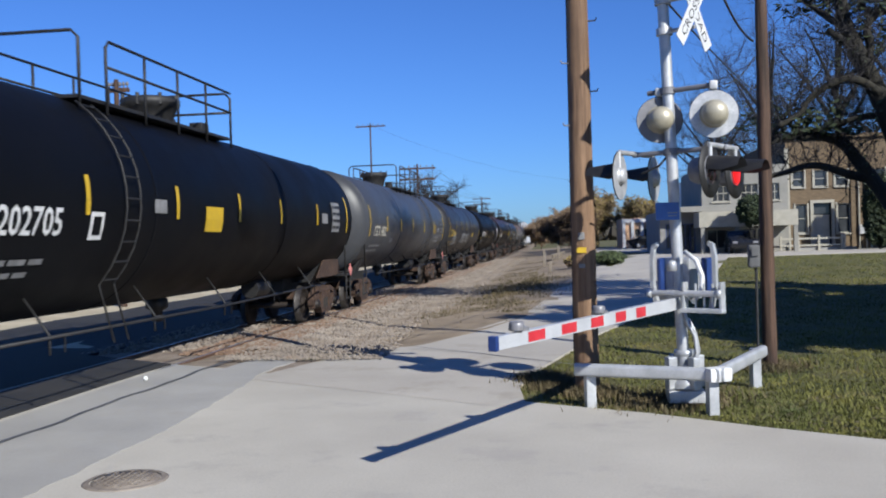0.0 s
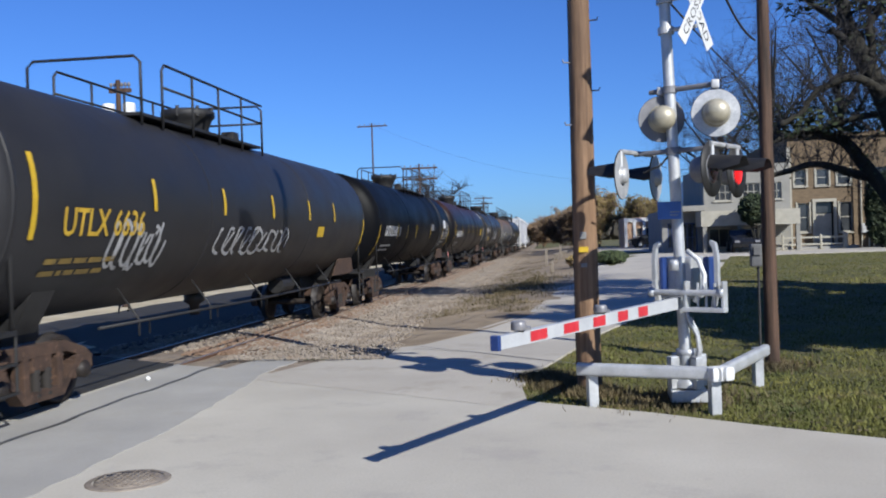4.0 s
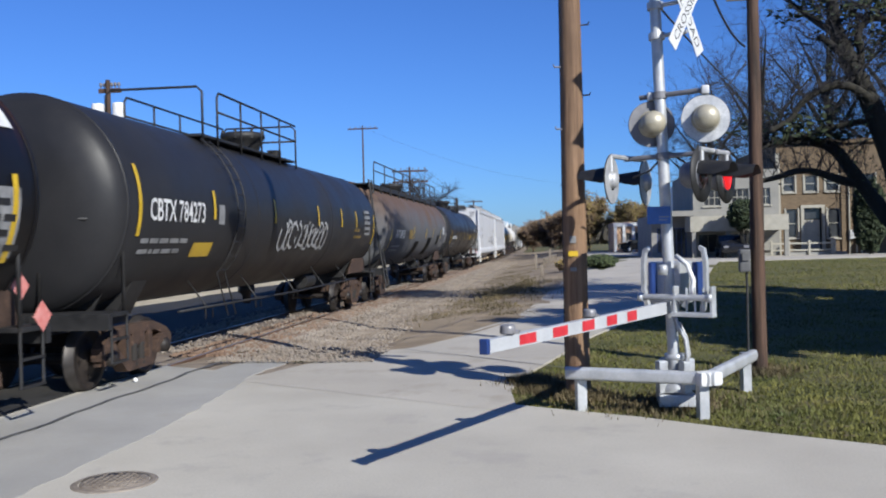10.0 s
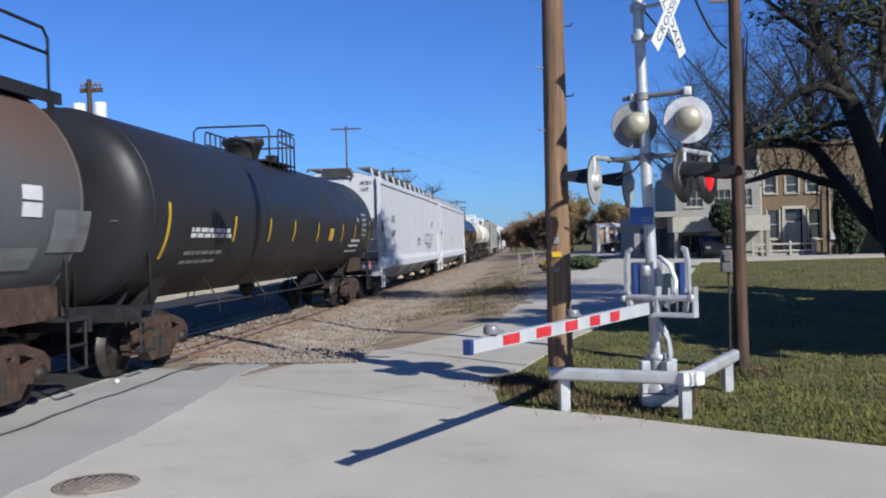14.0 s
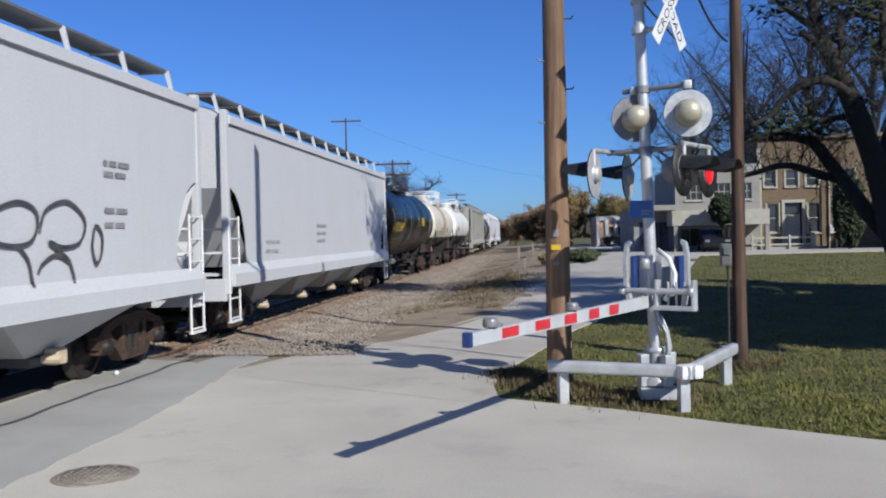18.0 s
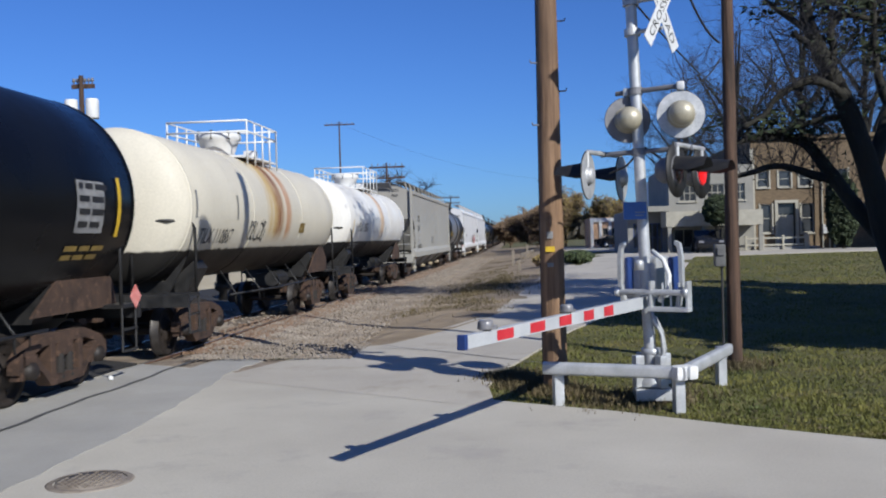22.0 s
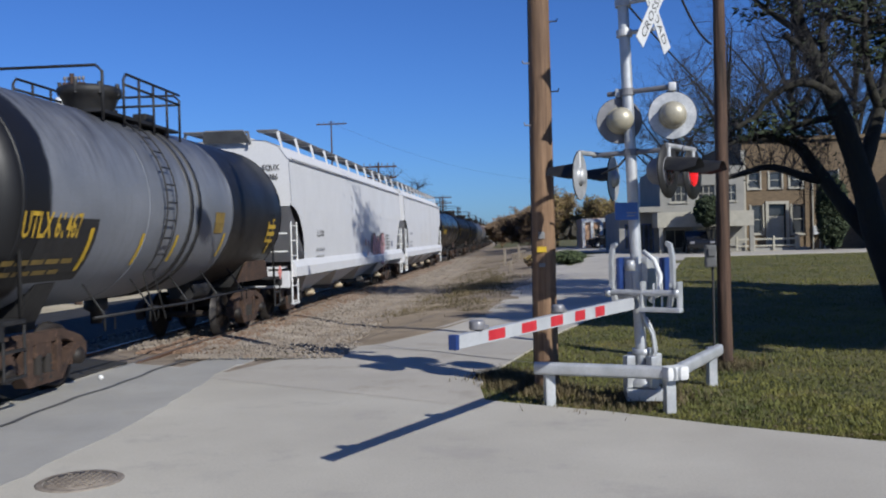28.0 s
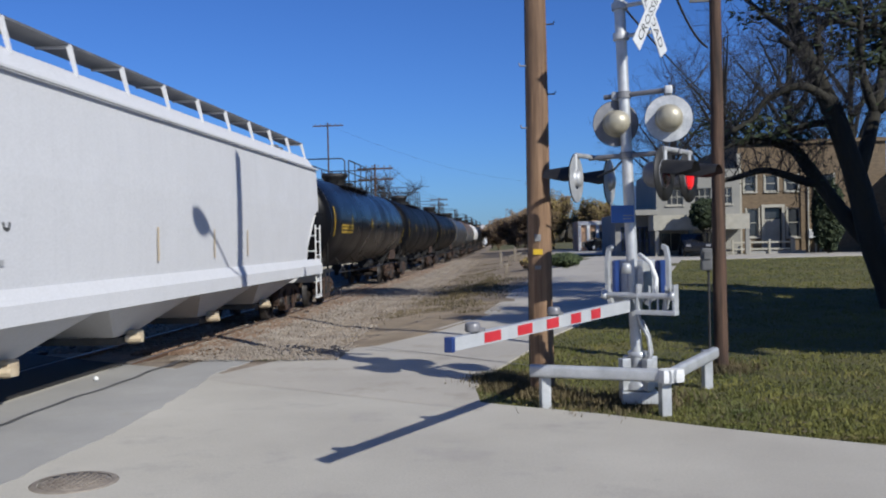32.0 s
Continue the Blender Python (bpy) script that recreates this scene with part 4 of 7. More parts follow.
    for k in range(bays):
        y = -inner + step * (k + 0.5)
        bm = bmesh.new()
        hi = [bm.verts.new((sx * (w - 0.1), y + dy * (step / 2 - 0.01), sill)) for sx, dy in ((-1, -1), (1, -1), (1, 1), (-1, 1))]
        lo = [bm.verts.new((sx * 0.85, y + dy * 0.34, 0.52)) for sx, dy in ((-1, -1), (1, -1), (1, 1), (-1, 1))]
        for i in range(4):
            bm.faces.new((hi[i], hi[(i + 1) % 4], lo[(i + 1) % 4], lo[i]))
        bm.faces.new(lo)
        bmesh.ops.recalc_face_normals(bm, faces=bm.faces)
        bay = part("hopper_bay", bm, paint, car)
        bm = bmesh.new()
        box(bm, 0, y, 0.45, 1.8, 0.62, 0.12, bevel=0.02)
        part("gate_frame", bm, HOP_UNDER, bay)
        bm = bmesh.new()
        rod(bm, (0.95, y - 0.1, 0.48), (1.22, y - 0.1, 0.48), 0.06, n=8)
        box(bm, 1.02, y + 0.1, 0.5, 0.2, 0.26, 0.22, bevel=0.04)
        part("outlet_gate", bm, OUTLET, bay)
    # roof walkway on brackets
    zr = top + 0.44
    xr = w - 0.42
    n = 11
    for sx in (-1, 1):
        bm = bmesh.new()
        box(bm, sx * (xr - 0.22), 0, zr, 0.52, 2 * body - 0.3, 0.035)
        part("walkway", bm, WALKWAY, car)
        for y in steps(-body + 0.3, body - 0.3, n):
            bm = bmesh.new()
            slab(bm, [(xr + 0.12, top - 0.02), (xr + 0.16, top - 0.02), (xr + 0.06, zr), (xr - 0.46, zr), (xr - 0.46, zr - 0.05), (xr + 0.0, zr - 0.05)], 0.05, pose(0, y, 0) @ Matrix.Diagonal((sx, 1, 1, 1)))
            part("walkway_bracket", bm, paint, car)
    for y in steps(-body + 1.0, body - 1.0, 7):
        bm = bmesh.new()
        box(bm, 0, y, top + 0.27, 0.8, 1.6, 0.1, bevel=0.03)
        part("roof_hatch", bm, paint, car)
    CARS.append((car, u))
    return car, half, body


# ---- the cars, front to rear ----
def strips(mid, ys, h=0.46):
    """Yellow reflective strips centred at height mid."""
    return [(y - 0.05, mid - h / 2, h) for y in ys]


def tank_lettering(car, words, mat, y0, size=0.36, z0=2.28, narrow=0.78, r=RT, data=LETTER_DIM, zc=ZT, width=0.0):
    letters(car, words, size * 1.3, mat, bent(y0, z0, r, zc), narrow, 0.006, width=width or len(words) * 0.205 * size / 0.37)
    bars(car, bent(y0 - 0.15, z0 - 0.34, r, zc), data, [(0, 0, 1.7), (0, -0.17, 1.5)])


def usual_strips(c, foot=2.2, more=(-5.2, -2.45, 0.25, 2.95, 5.6), last=True):
    st = [(-c, foot, 0.95)] + [(y, 2.5, 0.42) for y in more]
    return st + ([(c + 0.5, 1.78, 0.85)] if last else [])


def diamond(car, y, x=1.45, z=1.25):
    bm = bmesh.new()
    box(bm, x, y, z, 0.012, 0.26, 0.26, pose(0, 0, 0, 45, 0, 0))
    part("placard", bm, PLACARD, car, "faded red hazard diamond")


def data_panel(car, y, z=2.3, w=0.75, h=0.75, r=RT, mat=None):
    lay("data_panel", bent(y, z, r), mat or LETTER_DIM, car, 0, 0, w, h, "grey stencilled data panel, unreadable")
    bars(car, bent(y + 0.05, z + 0.08, r, ZT, 0.02), BLACK, [(0, k * 0.17, w - 0.2) for k in range(4)])


def fit_car(a, b):
    return (a + b) / 2, b - a


# a black tank car leads
u, L = fit_car(-14, 5.6)
tank_car("tank_car", u, L, CAR_BLACK, "black tank car at the head of the string", stripes=usual_strips(8))

u, L = fit_car(5.6, 25.8)
car, half, ht = tank_car("tank_car", u, L, CAR_BLACK, "dull black tank car with white number and yellow square", dome_y=0.1, rail_span=(-4.05, 1.61), rail_h=0.78, ladder=True, ladder_y=-4.0,
                         stripes=[(-8.6, 2.2, 1.0)] + strips(2.7, (-5.06, -2.41, 0.27, 2.72, 5.5), 0.5) + [(8.4, 2.3, 0.95)])
tank_lettering(car, "X 202705", LETTER, -7.3, 0.36, 2.2, width=1.68)
lay("inspection_box", bent(-4.97, 2.14, RT), LETTER, car, 0, 0, 0.33, 0.36)
lay("blank_panel", bent(-4.91, 2.2, RT, ZT, 0.018), CAR_BLACK, car, 0, 0.0, 0.21, 0.24)
lay("yellow_square", bent(-1.3, 2.26, RT), YELLOW, car, 0, 0, 0.75, 0.42)
lay("grey_patch", bent(-3.2, 2.52, RT), LETTER_DIM, car, 0, 0, 0.4, 0.2)
data_panel(car, 6.9)
lay("blank_panel", bent(5.9, 2.5, RT), LETTER_DIM, car, 0, 0, 0.55, 0.24)
diamond(car, half - 0.12)

u, L = fit_car(25.8, 45.3)
car, half, ht = tank_car("tank_car", u, L, CAR_GREY, "dusty dark grey tank car with yellow number", dome_y=-0.1, rail_span=(-0.35, 5.25), rail_h=0.78, ladder=True, ladder_y=3.96, stripes=[(-8.4, 2.2, 0.95)] + strips(2.6, (-5.67, -3.06, -0.46, 2.4, 5.27), 0.5) + [(8.35, 2.05, 1.05)])
tank_lettering(car, "CGTX 64822", CREAM_INK, -7.73, 0.36, 2.2, width=1.92)
data_panel(car, 7.15, 2.2, 0.85, 0.7, mat=WALKWAY)
letters(car, "FRA", 0.2, LETTER, bent(6.5, 2.4, RT), 0.8)
bars(car, bent(5.5, 1.95, RT), LETTER_DIM, [(0, 0, 1.5), (0.1, 0.18, 1.3)])
lay("yellow_square", bent(5.35, 2.3, RT), YELLOW_DIM, car, 0, 0, 0.5, 0.4, "dull yellow panel")
lay("grey_patch", bent(-4.86, 1.98, RT), WALKWAY, car, 0, 0, 0.5, 0.16)
diamond(car, half - 0.12)

u, L = fit_car(45.3, 64.5)
car, half, ht = tank_car("tank_car", u, L, CAR_DUSTY, "black tank car with yellow number and pale graffiti", dome_y=-0.18, rail_span=(-4.14, 1.5), rail_h=0.78, stripes=[(-8.17, 2.15, 1.0)] + strips(2.78, (-5.11, -2.41, 0.22, 2.82, 5.06)) + [(8.3, 1.8, 0.9)])
tank_lettering(car, "UTLX 6636", YELLOW_INK, -7.51, 0.38, 2.2, data=YELLOW_DIM, width=2.1)
scrawl(car, bent(-6.25, 1.72, RT), GRAFFITI_GREY, 0, 0, 1.6, 0.8, 3)
scrawl(car, bent(-2.65, 1.85, RT), GRAFFITI_GREY, 0, 0, 4.0, 0.55, 4, 0.06, 9)
lay("yellow_square", bent(3.6, 2.17, RT), YELLOW, car, 0, 0, 0.55, 0.25)

u, L = fit_car(64.5, 84.0)
car, half, ht = tank_car("tank_car", u, L, CAR_BLACK, "black tank car with large white reporting number", dome_y=0.15, rail_span=(-0.56, 5.57), rail_h=0.78, ladder=True, ladder_y=4.95, stripes=[(-8.55, 1.6, 1.05)] + strips(2.36, (-5.32, -3.36, -1.36, 2.45, 6.27), 0.5) + [(8.4, 1.7, 1.0)])
tank_lettering(car, "GATX 203982", LETTER, -7.58, 0.38, 2.19, width=2.15)
lay("inspection_box", bent(-5.08, 2.18, RT), LETTER_DIM, car, 0, 0, 0.3, 0.34)
lay("grey_patch", bent(2.56, 2.42, RT), WALKWAY, car, 0, 0, 0.8, 0.28)
data_panel(car, 7.3, 2.15, 0.85, 0.7)
lay("data_panel", bent(6.5, 2.55, RT), LETTER, car, 0, 0, 0.72, 0.38, "white data card")
lay("data_panel", bent(6.3, 2.2, RT), LETTER_DIM, car, 0, 0, 0.55, 0.2)
bars(car, bent(5.6, 1.75, RT), LETTER_DIM, [(0, 0, 0.9), (0.2, 0.16, 1.4), (0.9, 0.34, 1.0)])
diamond(car, half - 0.12)

u, L = fit_car(84.0, 104.2)
car, half, ht = tank_car("tank_car", u, L, CAR_RUST_TOP, "black tank car with a rusted brown crown", dome_y=0.46, rail_span=(-0.76, 6.07), rail_h=0.78, stripes=[(-8.33, 2.05, 1.0)] + strips(2.6, (-4.92, -1.79, 0.98, 3.82, 6.83), 0.48) + [(8.5, 1.9, 1.0)])
tank_lettering(car, "PLMX 137556", LETTER, -7.38, 0.36, 2.15, width=2.25)
lay("inspection_box", bent(-4.97, 2.17, RT), LETTER_DIM, car, 0, 0, 0.28, 0.34)
lay("yellow_square", bent(5.95, 2.25, RT), YELLOW, car, 0, 0, 0.6, 0.4)
data_panel(car, 7.75, 1.95, 0.9, 0.8)
lay("white_patch", bent(8.3, 3.4, RT), LETTER, car, 0, 0, 0.5, 0.42, "white paint patch on the shoulder")
diamond(car, half - 0.12)
diamond(car, half + 0.0, 1.1, 1.6)

u, L = fit_car(104.2, 123.6)
car, half, ht = tank_car("tank_car", u, L, CAR_DUSTY, "black tank car with white number and pale graffiti", dome_y=0.58, rail_span=(-4.28, 1.8), rail_h=0.78, ladder=True, ladder_y=-4.25, stripes=[(-8.3, 2.2, 1.05)] + strips(2.75, (-5.4, -1.97, 1.54, 3.99, 5.83), 0.5) + [(8.3, 2.0, 0.95)])
tank_lettering(car, "CBTX 784273", LETTER, -7.94, 0.36, 2.44, width=2.1)
lay("inspection_box", bent(-5.2, 2.42, RT), LETTER_DIM, car, 0, 0, 0.27, 0.34)
lay("yellow_square", bent(-6.12, 1.87, RT), YELLOW_INK, car, 0, 0, 0.85, 0.26)
scrawl(car, bent(-1.5, 1.92, RT), GRAFFITI_GREY, 0, 0, 3.9, 0.7, 11, 0.07, 10, "pale grey block graffiti along the flank")
bars(car, bent(5.6, 2.2, RT), YELLOW_DIM, [(0, 0, 0.8), (0, 0.2, 0.7)])
bars(car, bent(-9.0, 2.1, 1.2), LETTER_DIM, [(0.6, -0.3, 1.1)])
data_panel(car, 7.0)

u, L = fit_car(123.6, 143.0)
car, half, ht = tank_car("tank_car", u, L, CAR_RUSTY, "weathered grey tank car, rust brown on top with dark painted patches", dome_y=1.2, spans=((-7.7, 0.7), (1.3, 8.95)), deck=(-8.9, 9.2), rail_h=0.74, ladder=True, ladder_y=-8.75, upright=True, sides=(1,), stripes=[(-7.75, 1.75, 0.85)] + strips(2.45, (-2.45, 1.15, 3.5, 6.3), 0.46))
tank_lettering(car, "GATX 204135", LETTER, -6.83, 0.34, 2.22)
lay("yellow_square", bent(-3.65, 2.2, RT), YELLOW_DIM, car, 0, 0, 0.9, 0.36, "faded olive yellow panel")
for y, z, w, h in ((-1.7, 1.36, 1.05, 0.95), (1.9, 1.5, 1.15, 0.9), (5.06, 1.92, 0.7, 0.5)):
    lay("painted_patch", bent(y, z, RT), PATCH_BLACK, car, 0, 0, w, h, "black paint patch over old lettering")
for z in (2.42, 2.62):
    lay("white_card", bent(7.2, z, RT), LETTER, car, 0, 0, 0.42, 0.17, "white data card")
lay("grey_patch", bent(5.85, 1.95, RT), WALKWAY, car, 0, 0, 0.55, 0.3, "pale worn paint patch")
lay("grey_patch", bent(6.6, 1.8, RT), WALKWAY, car, 0, 0, 1.1, 0.3, "pale worn paint patch")
lay("grey_patch", bent(7.9, 2.0, RT), WALKWAY, car, 0, 0, 0.9, 0.55, "pale worn paint patch")

u, L = fit_car(143.0, 163.2)
car, half, ht = tank_car("tank_car", u, L, CAR_DUSTY, "dusty grey black tank car with hazard data in white", dome_y=0.03, rail_span=(-0.85, 1.4), rail_h=0.72, stripes=[(-8.5, 1.85, 0.95)] + strips(2.38, (-5.26, -2.95, -0.95, 1.4, 4.4, 6.2), 0.5) + [(8.6, 1.9, 0.95)])
lay("yellow_square", bent(2.75, 2.14, RT), YELLOW_INK, car, 0, 0, 0.5, 0.36)
bars(car, bent(-7.45, 2.2, RT), LETTER, [(0, 0, 1.8), (0, 0.1, 1.8)])
bars(car, bent(-7.5, 1.75, RT), LETTER_DIM, [(0, 0, 1.6), (0, 0.18, 1.7)])
letters(car, "FRA", 0.2, LETTER, bent(6.5, 2.75, RT), 0.8)
bars(car, bent(5.6, 2.0, RT), LETTER, [(0.3, 0.12, 1.0), (0.1, -0.05, 1.3), (0, -0.24, 1.4)])
data_panel(car, 7.3)
diamond(car, half - 0.12)


def hopper_letters(car, marks, number, y0, z1, z2, w=1.6, mat=GRAFFITI_BLACK, size=0.34):
    if marks:
        letters(car, marks, size * 1.2, mat, flat(y0, z1, w - 0.015), 0.65, 0.004, width=0.78)
    if number:
        letters(car, number, size * 1.2, mat, flat(y0, z2, w - 0.015), 0.65, 0.004, width=0.2 * len(number))
    bars(car, flat(y0, z2 - 0.6, w - 0.015), GRAFFITI_GREY, [(0, 0, 0.8), (0, 0.2, 0.8)])


def end_letters(car, body, lines, mat=GRAFFITI_BLACK, x=0.62, z=4.35, size=0.19):
    """Number on the leading end wall, read by one who stands before it."""
    for k, words in enumerate(lines):
        me = text_mesh("lettering", words, size, mat, lambda a, b: Vector((x + a - 0.05, -body - 0.012, z - 0.24 * k + b)), 0.85, 0.003)
        share("lettering", me, car, Matrix.Identity(4))


u, L = fit_car(163.2, 184.0)
car, half, body = hopper_car(u, L, HOP_LIGHT, "white covered hopper car with black graffiti near its sill", "flat", 4.45)
hopper_letters(car, "HCBX", "1629", -7.1, 2.88, 2.3)
end_letters(car, body, ("HCBX", "1629"), x=0.88, z=4.24)
bm = bmesh.new()
for pts in (((3.2, 2.0), (3.5, 2.3), (4.1, 2.48), (4.5, 2.36), (4.4, 2.05), (4.0, 1.98), (3.5, 2.05)),
            ((4.55, 2.15), (4.7, 2.4), (5.2, 2.52), (5.62, 2.3), (5.5, 2.02), (5.1, 1.95), (4.75, 2.02), (5.0, 1.9), (5.2, 1.78), (4.9, 1.86), (4.6, 1.76), (4.5, 1.66)),
            ((5.2, 1.8), (5.32, 1.5), (5.05, 1.2), (4.65, 1.2), (4.4, 1.5), (4.3, 1.8), (4.1, 1.98)), ((4.4, 1.48), (4.1, 1.2), (3.75, 1.2), (3.3, 1.35)),
            ((5.8, 1.95), (5.9, 2.22), (6.08, 2.1), (6.05, 1.85), (5.9, 1.72), (5.8, 1.95))):
    stroke(bm, flat(0, 0, 1.605), smooth_line(pts), 0.055)
tagged(part("graffiti", bm, GRAFFITI_BLACK, car, "large looping black spray outline"), kind="stuff")
scrawl(car, flat(0.6, 1.9, 1.59), GRAFFITI_BLACK, 0, 0, 1.1, 0.4, 21, 0.04, 4)
bars(car, flat(6.2, 2.2, 1.59), LETTER_DIM, [(0, 0, 0.5), (0, 0.2, 0.5), (0, 0.7, 0.6), (0, 0.85, 0.6)])

u, L = fit_car(184.0, 203.2)
car, half, body = hopper_car(u, L, HOP_LIGHT, "pale grey covered hopper car with faint stencils", "flat", 4.4)
hopper_letters(car, "", "", -6.5, 2.8, 2.3)
bars(car, flat(-2.0, 1.9, 1.59), GRAFFITI_GREY, [(0, 0, 0.9), (0, 0.2, 0.9), (0, 0.4, 0.9)])

u, L = fit_car(203.2, 219.4)
car, half, ht = tank_car("tank_car", u, L, CAR_BLACK_NEW, "glossy black tank car with orange yellow number", dome_y=-1.12, rail_span=(-2.0, 0.88), rail_h=0.6, fence="box", stripes=[(-6.6, 2.2, 0.95)] + strips(2.68, (-3.66, -1.52, 1.11, 3.28), 0.5) + [(6.45, 2.15, 0.85)])
tank_lettering(car, "UTLX 684899", YELLOW_INK, -6.08, 0.42, 2.22, data=YELLOW_DIM, width=2.25)
lay("yellow_square", bent(2.34, 2.5, RT), YELLOW, car, 0, 0, 0.64, 0.42)
for y, w, h in ((-4.45, 0.34, 0.36), (-3.65, 0.2, 0.22)):
    lay("grey_patch", bent(y, 1.82, RT), WALKWAY, car, 0, 0, w, h, "scuffed pale patch")
data_panel(car, 5.3, 2.2, 0.75, 0.7)
bars(car, bent(5.2, 1.85, RT), YELLOW_DIM, [(0, 0, 0.8), (0, 0.13, 0.8)])
bm = bmesh.new()
rod(bm, (1.0, -4.4, 0.92), (1.0, -3.7, 0.92), 0.13, n=16)
part("air_reservoir", bm, GREYHOUSE, car, "grey brake air tank")
diamond(car, half - 0.12)

u, L = fit_car(219.9, 233.5)
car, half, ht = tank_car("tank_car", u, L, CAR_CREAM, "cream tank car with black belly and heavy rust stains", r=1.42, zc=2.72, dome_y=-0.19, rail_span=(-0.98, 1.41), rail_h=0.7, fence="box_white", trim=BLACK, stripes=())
for c in car.children:
    if c.name.split(".")[0] in ("handrail", "walkway", "valve_housing", "manway"):
        c.data.materials[0] = WHITE
letters(car, "TILX 110867", 0.44, GRAFFITI_BLACK, bent(-5.15, 2.03, 1.42, 2.72), 0.72, 0.002, width=1.87)
scrawl(car, bent(-2.29, 2.05, 1.42, 2.72), GRAFFITI_BLACK, 0, 0, 1.15, 0.5, 31, 0.04, 5)
lay("data_panel", bent(1.87, 2.25, 1.42, 2.72), YELLOW_DIM, car, 0, 0, 0.5, 0.25, "olive data panel")
for y in (-5.5, -3.2):
    lay("reflective_strip", bent(y, 2.5, 1.42, 2.72), LETTER_DIM, car, 0, 0, 0.08, 0.5)

u, L = fit_car(234.0, 248.7)
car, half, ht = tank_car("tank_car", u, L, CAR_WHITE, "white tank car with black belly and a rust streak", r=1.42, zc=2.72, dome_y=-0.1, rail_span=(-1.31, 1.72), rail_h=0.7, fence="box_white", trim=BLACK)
for c in car.children:
    if c.name.split(".")[0] in ("handrail", "walkway", "valve_housing", "manway"):
        c.data.materials[0] = WHITE
letters(car, "UTLX 130532", 0.44, GRAFFITI_BLACK, bent(-4.92, 2.32, 1.42, 2.72), 0.72, 0.002, width=1.95)
lay("reflective_strip", bent(-5.72, 1.95, 1.42, 2.72), YELLOW_INK, car, 0, 0, 0.08, 0.8)
bars(car, bent(-5.3, 1.75, 1.42, 2.72), LETTER_DIM, [(0, 0, 1.3), (0, 0.13, 1.3)])

u, L = fit_car(248.7, 269.8)
car, half, body = hopper_car(u, L, HOP_GREY, "weathered tan grey covered hopper car with black tags", "flat", 4.38)
hopper_letters(car, "ELTX", "7619", -7.8, 2.9, 2.4)
end_letters(car, body, ("ELTX", "7619"))
scrawl(car, flat(-8.0, 1.3, 1.6), GRAFFITI_BLACK, 0, 0, 1.5, 0.42, 41, 0.05, 6)
scrawl(car, flat(-1.6, 1.75, 1.6), GRAFFITI_BLACK, 0, 0, 1.0, 0.35, 42, 0.05, 4)

u, L = fit_car(270.5, 284.0)
car, half, ht = tank_car("tank_car", u, L, CAR_SILVER, "short black tank car worn to silver round its middle", dome_y=-0.75, rail_span=(-2.25, 0.9), rail_h=0.58, ladder=True, ladder_y=-1.35, stripes=[(-3.92, 1.68, 0.65), (-2.2, 1.7, 0.55), (-0.8, 1.72, 0.5), (1.6, 1.75, 0.5), (4.95, 1.75, 0.85)])
tank_lettering(car, "UTLX 61467", YELLOW_INK, -5.64, 0.36, 2.13, data=YELLOW_DIM, width=1.45)
lay("repaint_patch", bent(-5.2, 1.55, RT, ZT, 0.006), BLACK, car, 0, 0, 1.5, 0.95, "black repaint patch behind the number")
lay("yellow_square", bent(1.0, 2.2, RT), YELLOW_DIM, car, 0, 0, 0.5, 0.4)
data_panel(car, 4.6, 2.0, 0.6, 0.5, mat=YELLOW_INK)
for y in (-0.25, 0.15):
    bm = bmesh.new()
    lathe(bm, [(RT - 0.01, -0.07), (RT + 0.025, -0.06), (RT + 0.025, 0.06), (RT - 0.01, 0.07)], 48, pose(0, y, ZT, -90, 0, 0))
    part("hoop", bm, BLACK, car, "black steel hoop round the tank")
diamond(car, half - 0.12)

u, L = fit_car(283.0, 304.8)
car, half, body = hopper_car(u, L, HOP_WHITE, "light grey covered hopper car with pink and brown graffiti", "round", 4.4)
hopper_letters(car, "EQUX", "12386", -7.4, 2.6, 2.12)
end_letters(car, body, ("EQUX", "12386"), x=0.92, z=3.82)
skeleton = (((1.9, 1.15), (1.95, 1.95), (2.3, 1.98), (2.55, 1.45), (2.85, 1.85), (3.1, 1.9), (3.2, 1.2)), ((3.55, 1.95), (3.7, 1.5), (3.75, 1.2), (4.45, 1.2)), ((3.7, 2.0), (4.4, 2.02), (4.35, 1.6), (3.85, 1.55)))
for width, mat, lift, lab in ((0.46, GRAFFITI_BROWN, 1.645, "dark brown bubble letter outline"), (0.34, GRAFFITI_PINK, 1.651, "faded pink bubble letter fill")):
    bm = bmesh.new()
    for pts in skeleton:
        stroke(bm, flat(0, 0, lift), smooth_line(pts, 5), width)
    for y, z in ((0.83, 1.85), (1.3, 1.75), (0.6, 1.45), (1.3, 1.3), (0.2, 1.9)):
        stroke(bm, flat(0, 0, lift), [(y, z - 0.12), (y + 0.02, z), (y, z + 0.12)], width * 0.5)
    tagged(part("graffiti", bm, mat, car, lab), kind="stuff")
bars(car, flat(5.3, 1.6, 1.61), LETTER_DIM, [(0, k * 0.13, 0.9) for k in range(5)])
lay("placard_holder", flat(6.9, 1.68, 1.61), NAVY, car, 0, 0, 0.2, 0.26)
for y in (-8.4, -3.2, -0.6, 2.2, 6.5):
    lay("reflective_strip", flat(y, 1.1, 1.645), YELLOW, car, 0, 0, 0.4, 0.1)

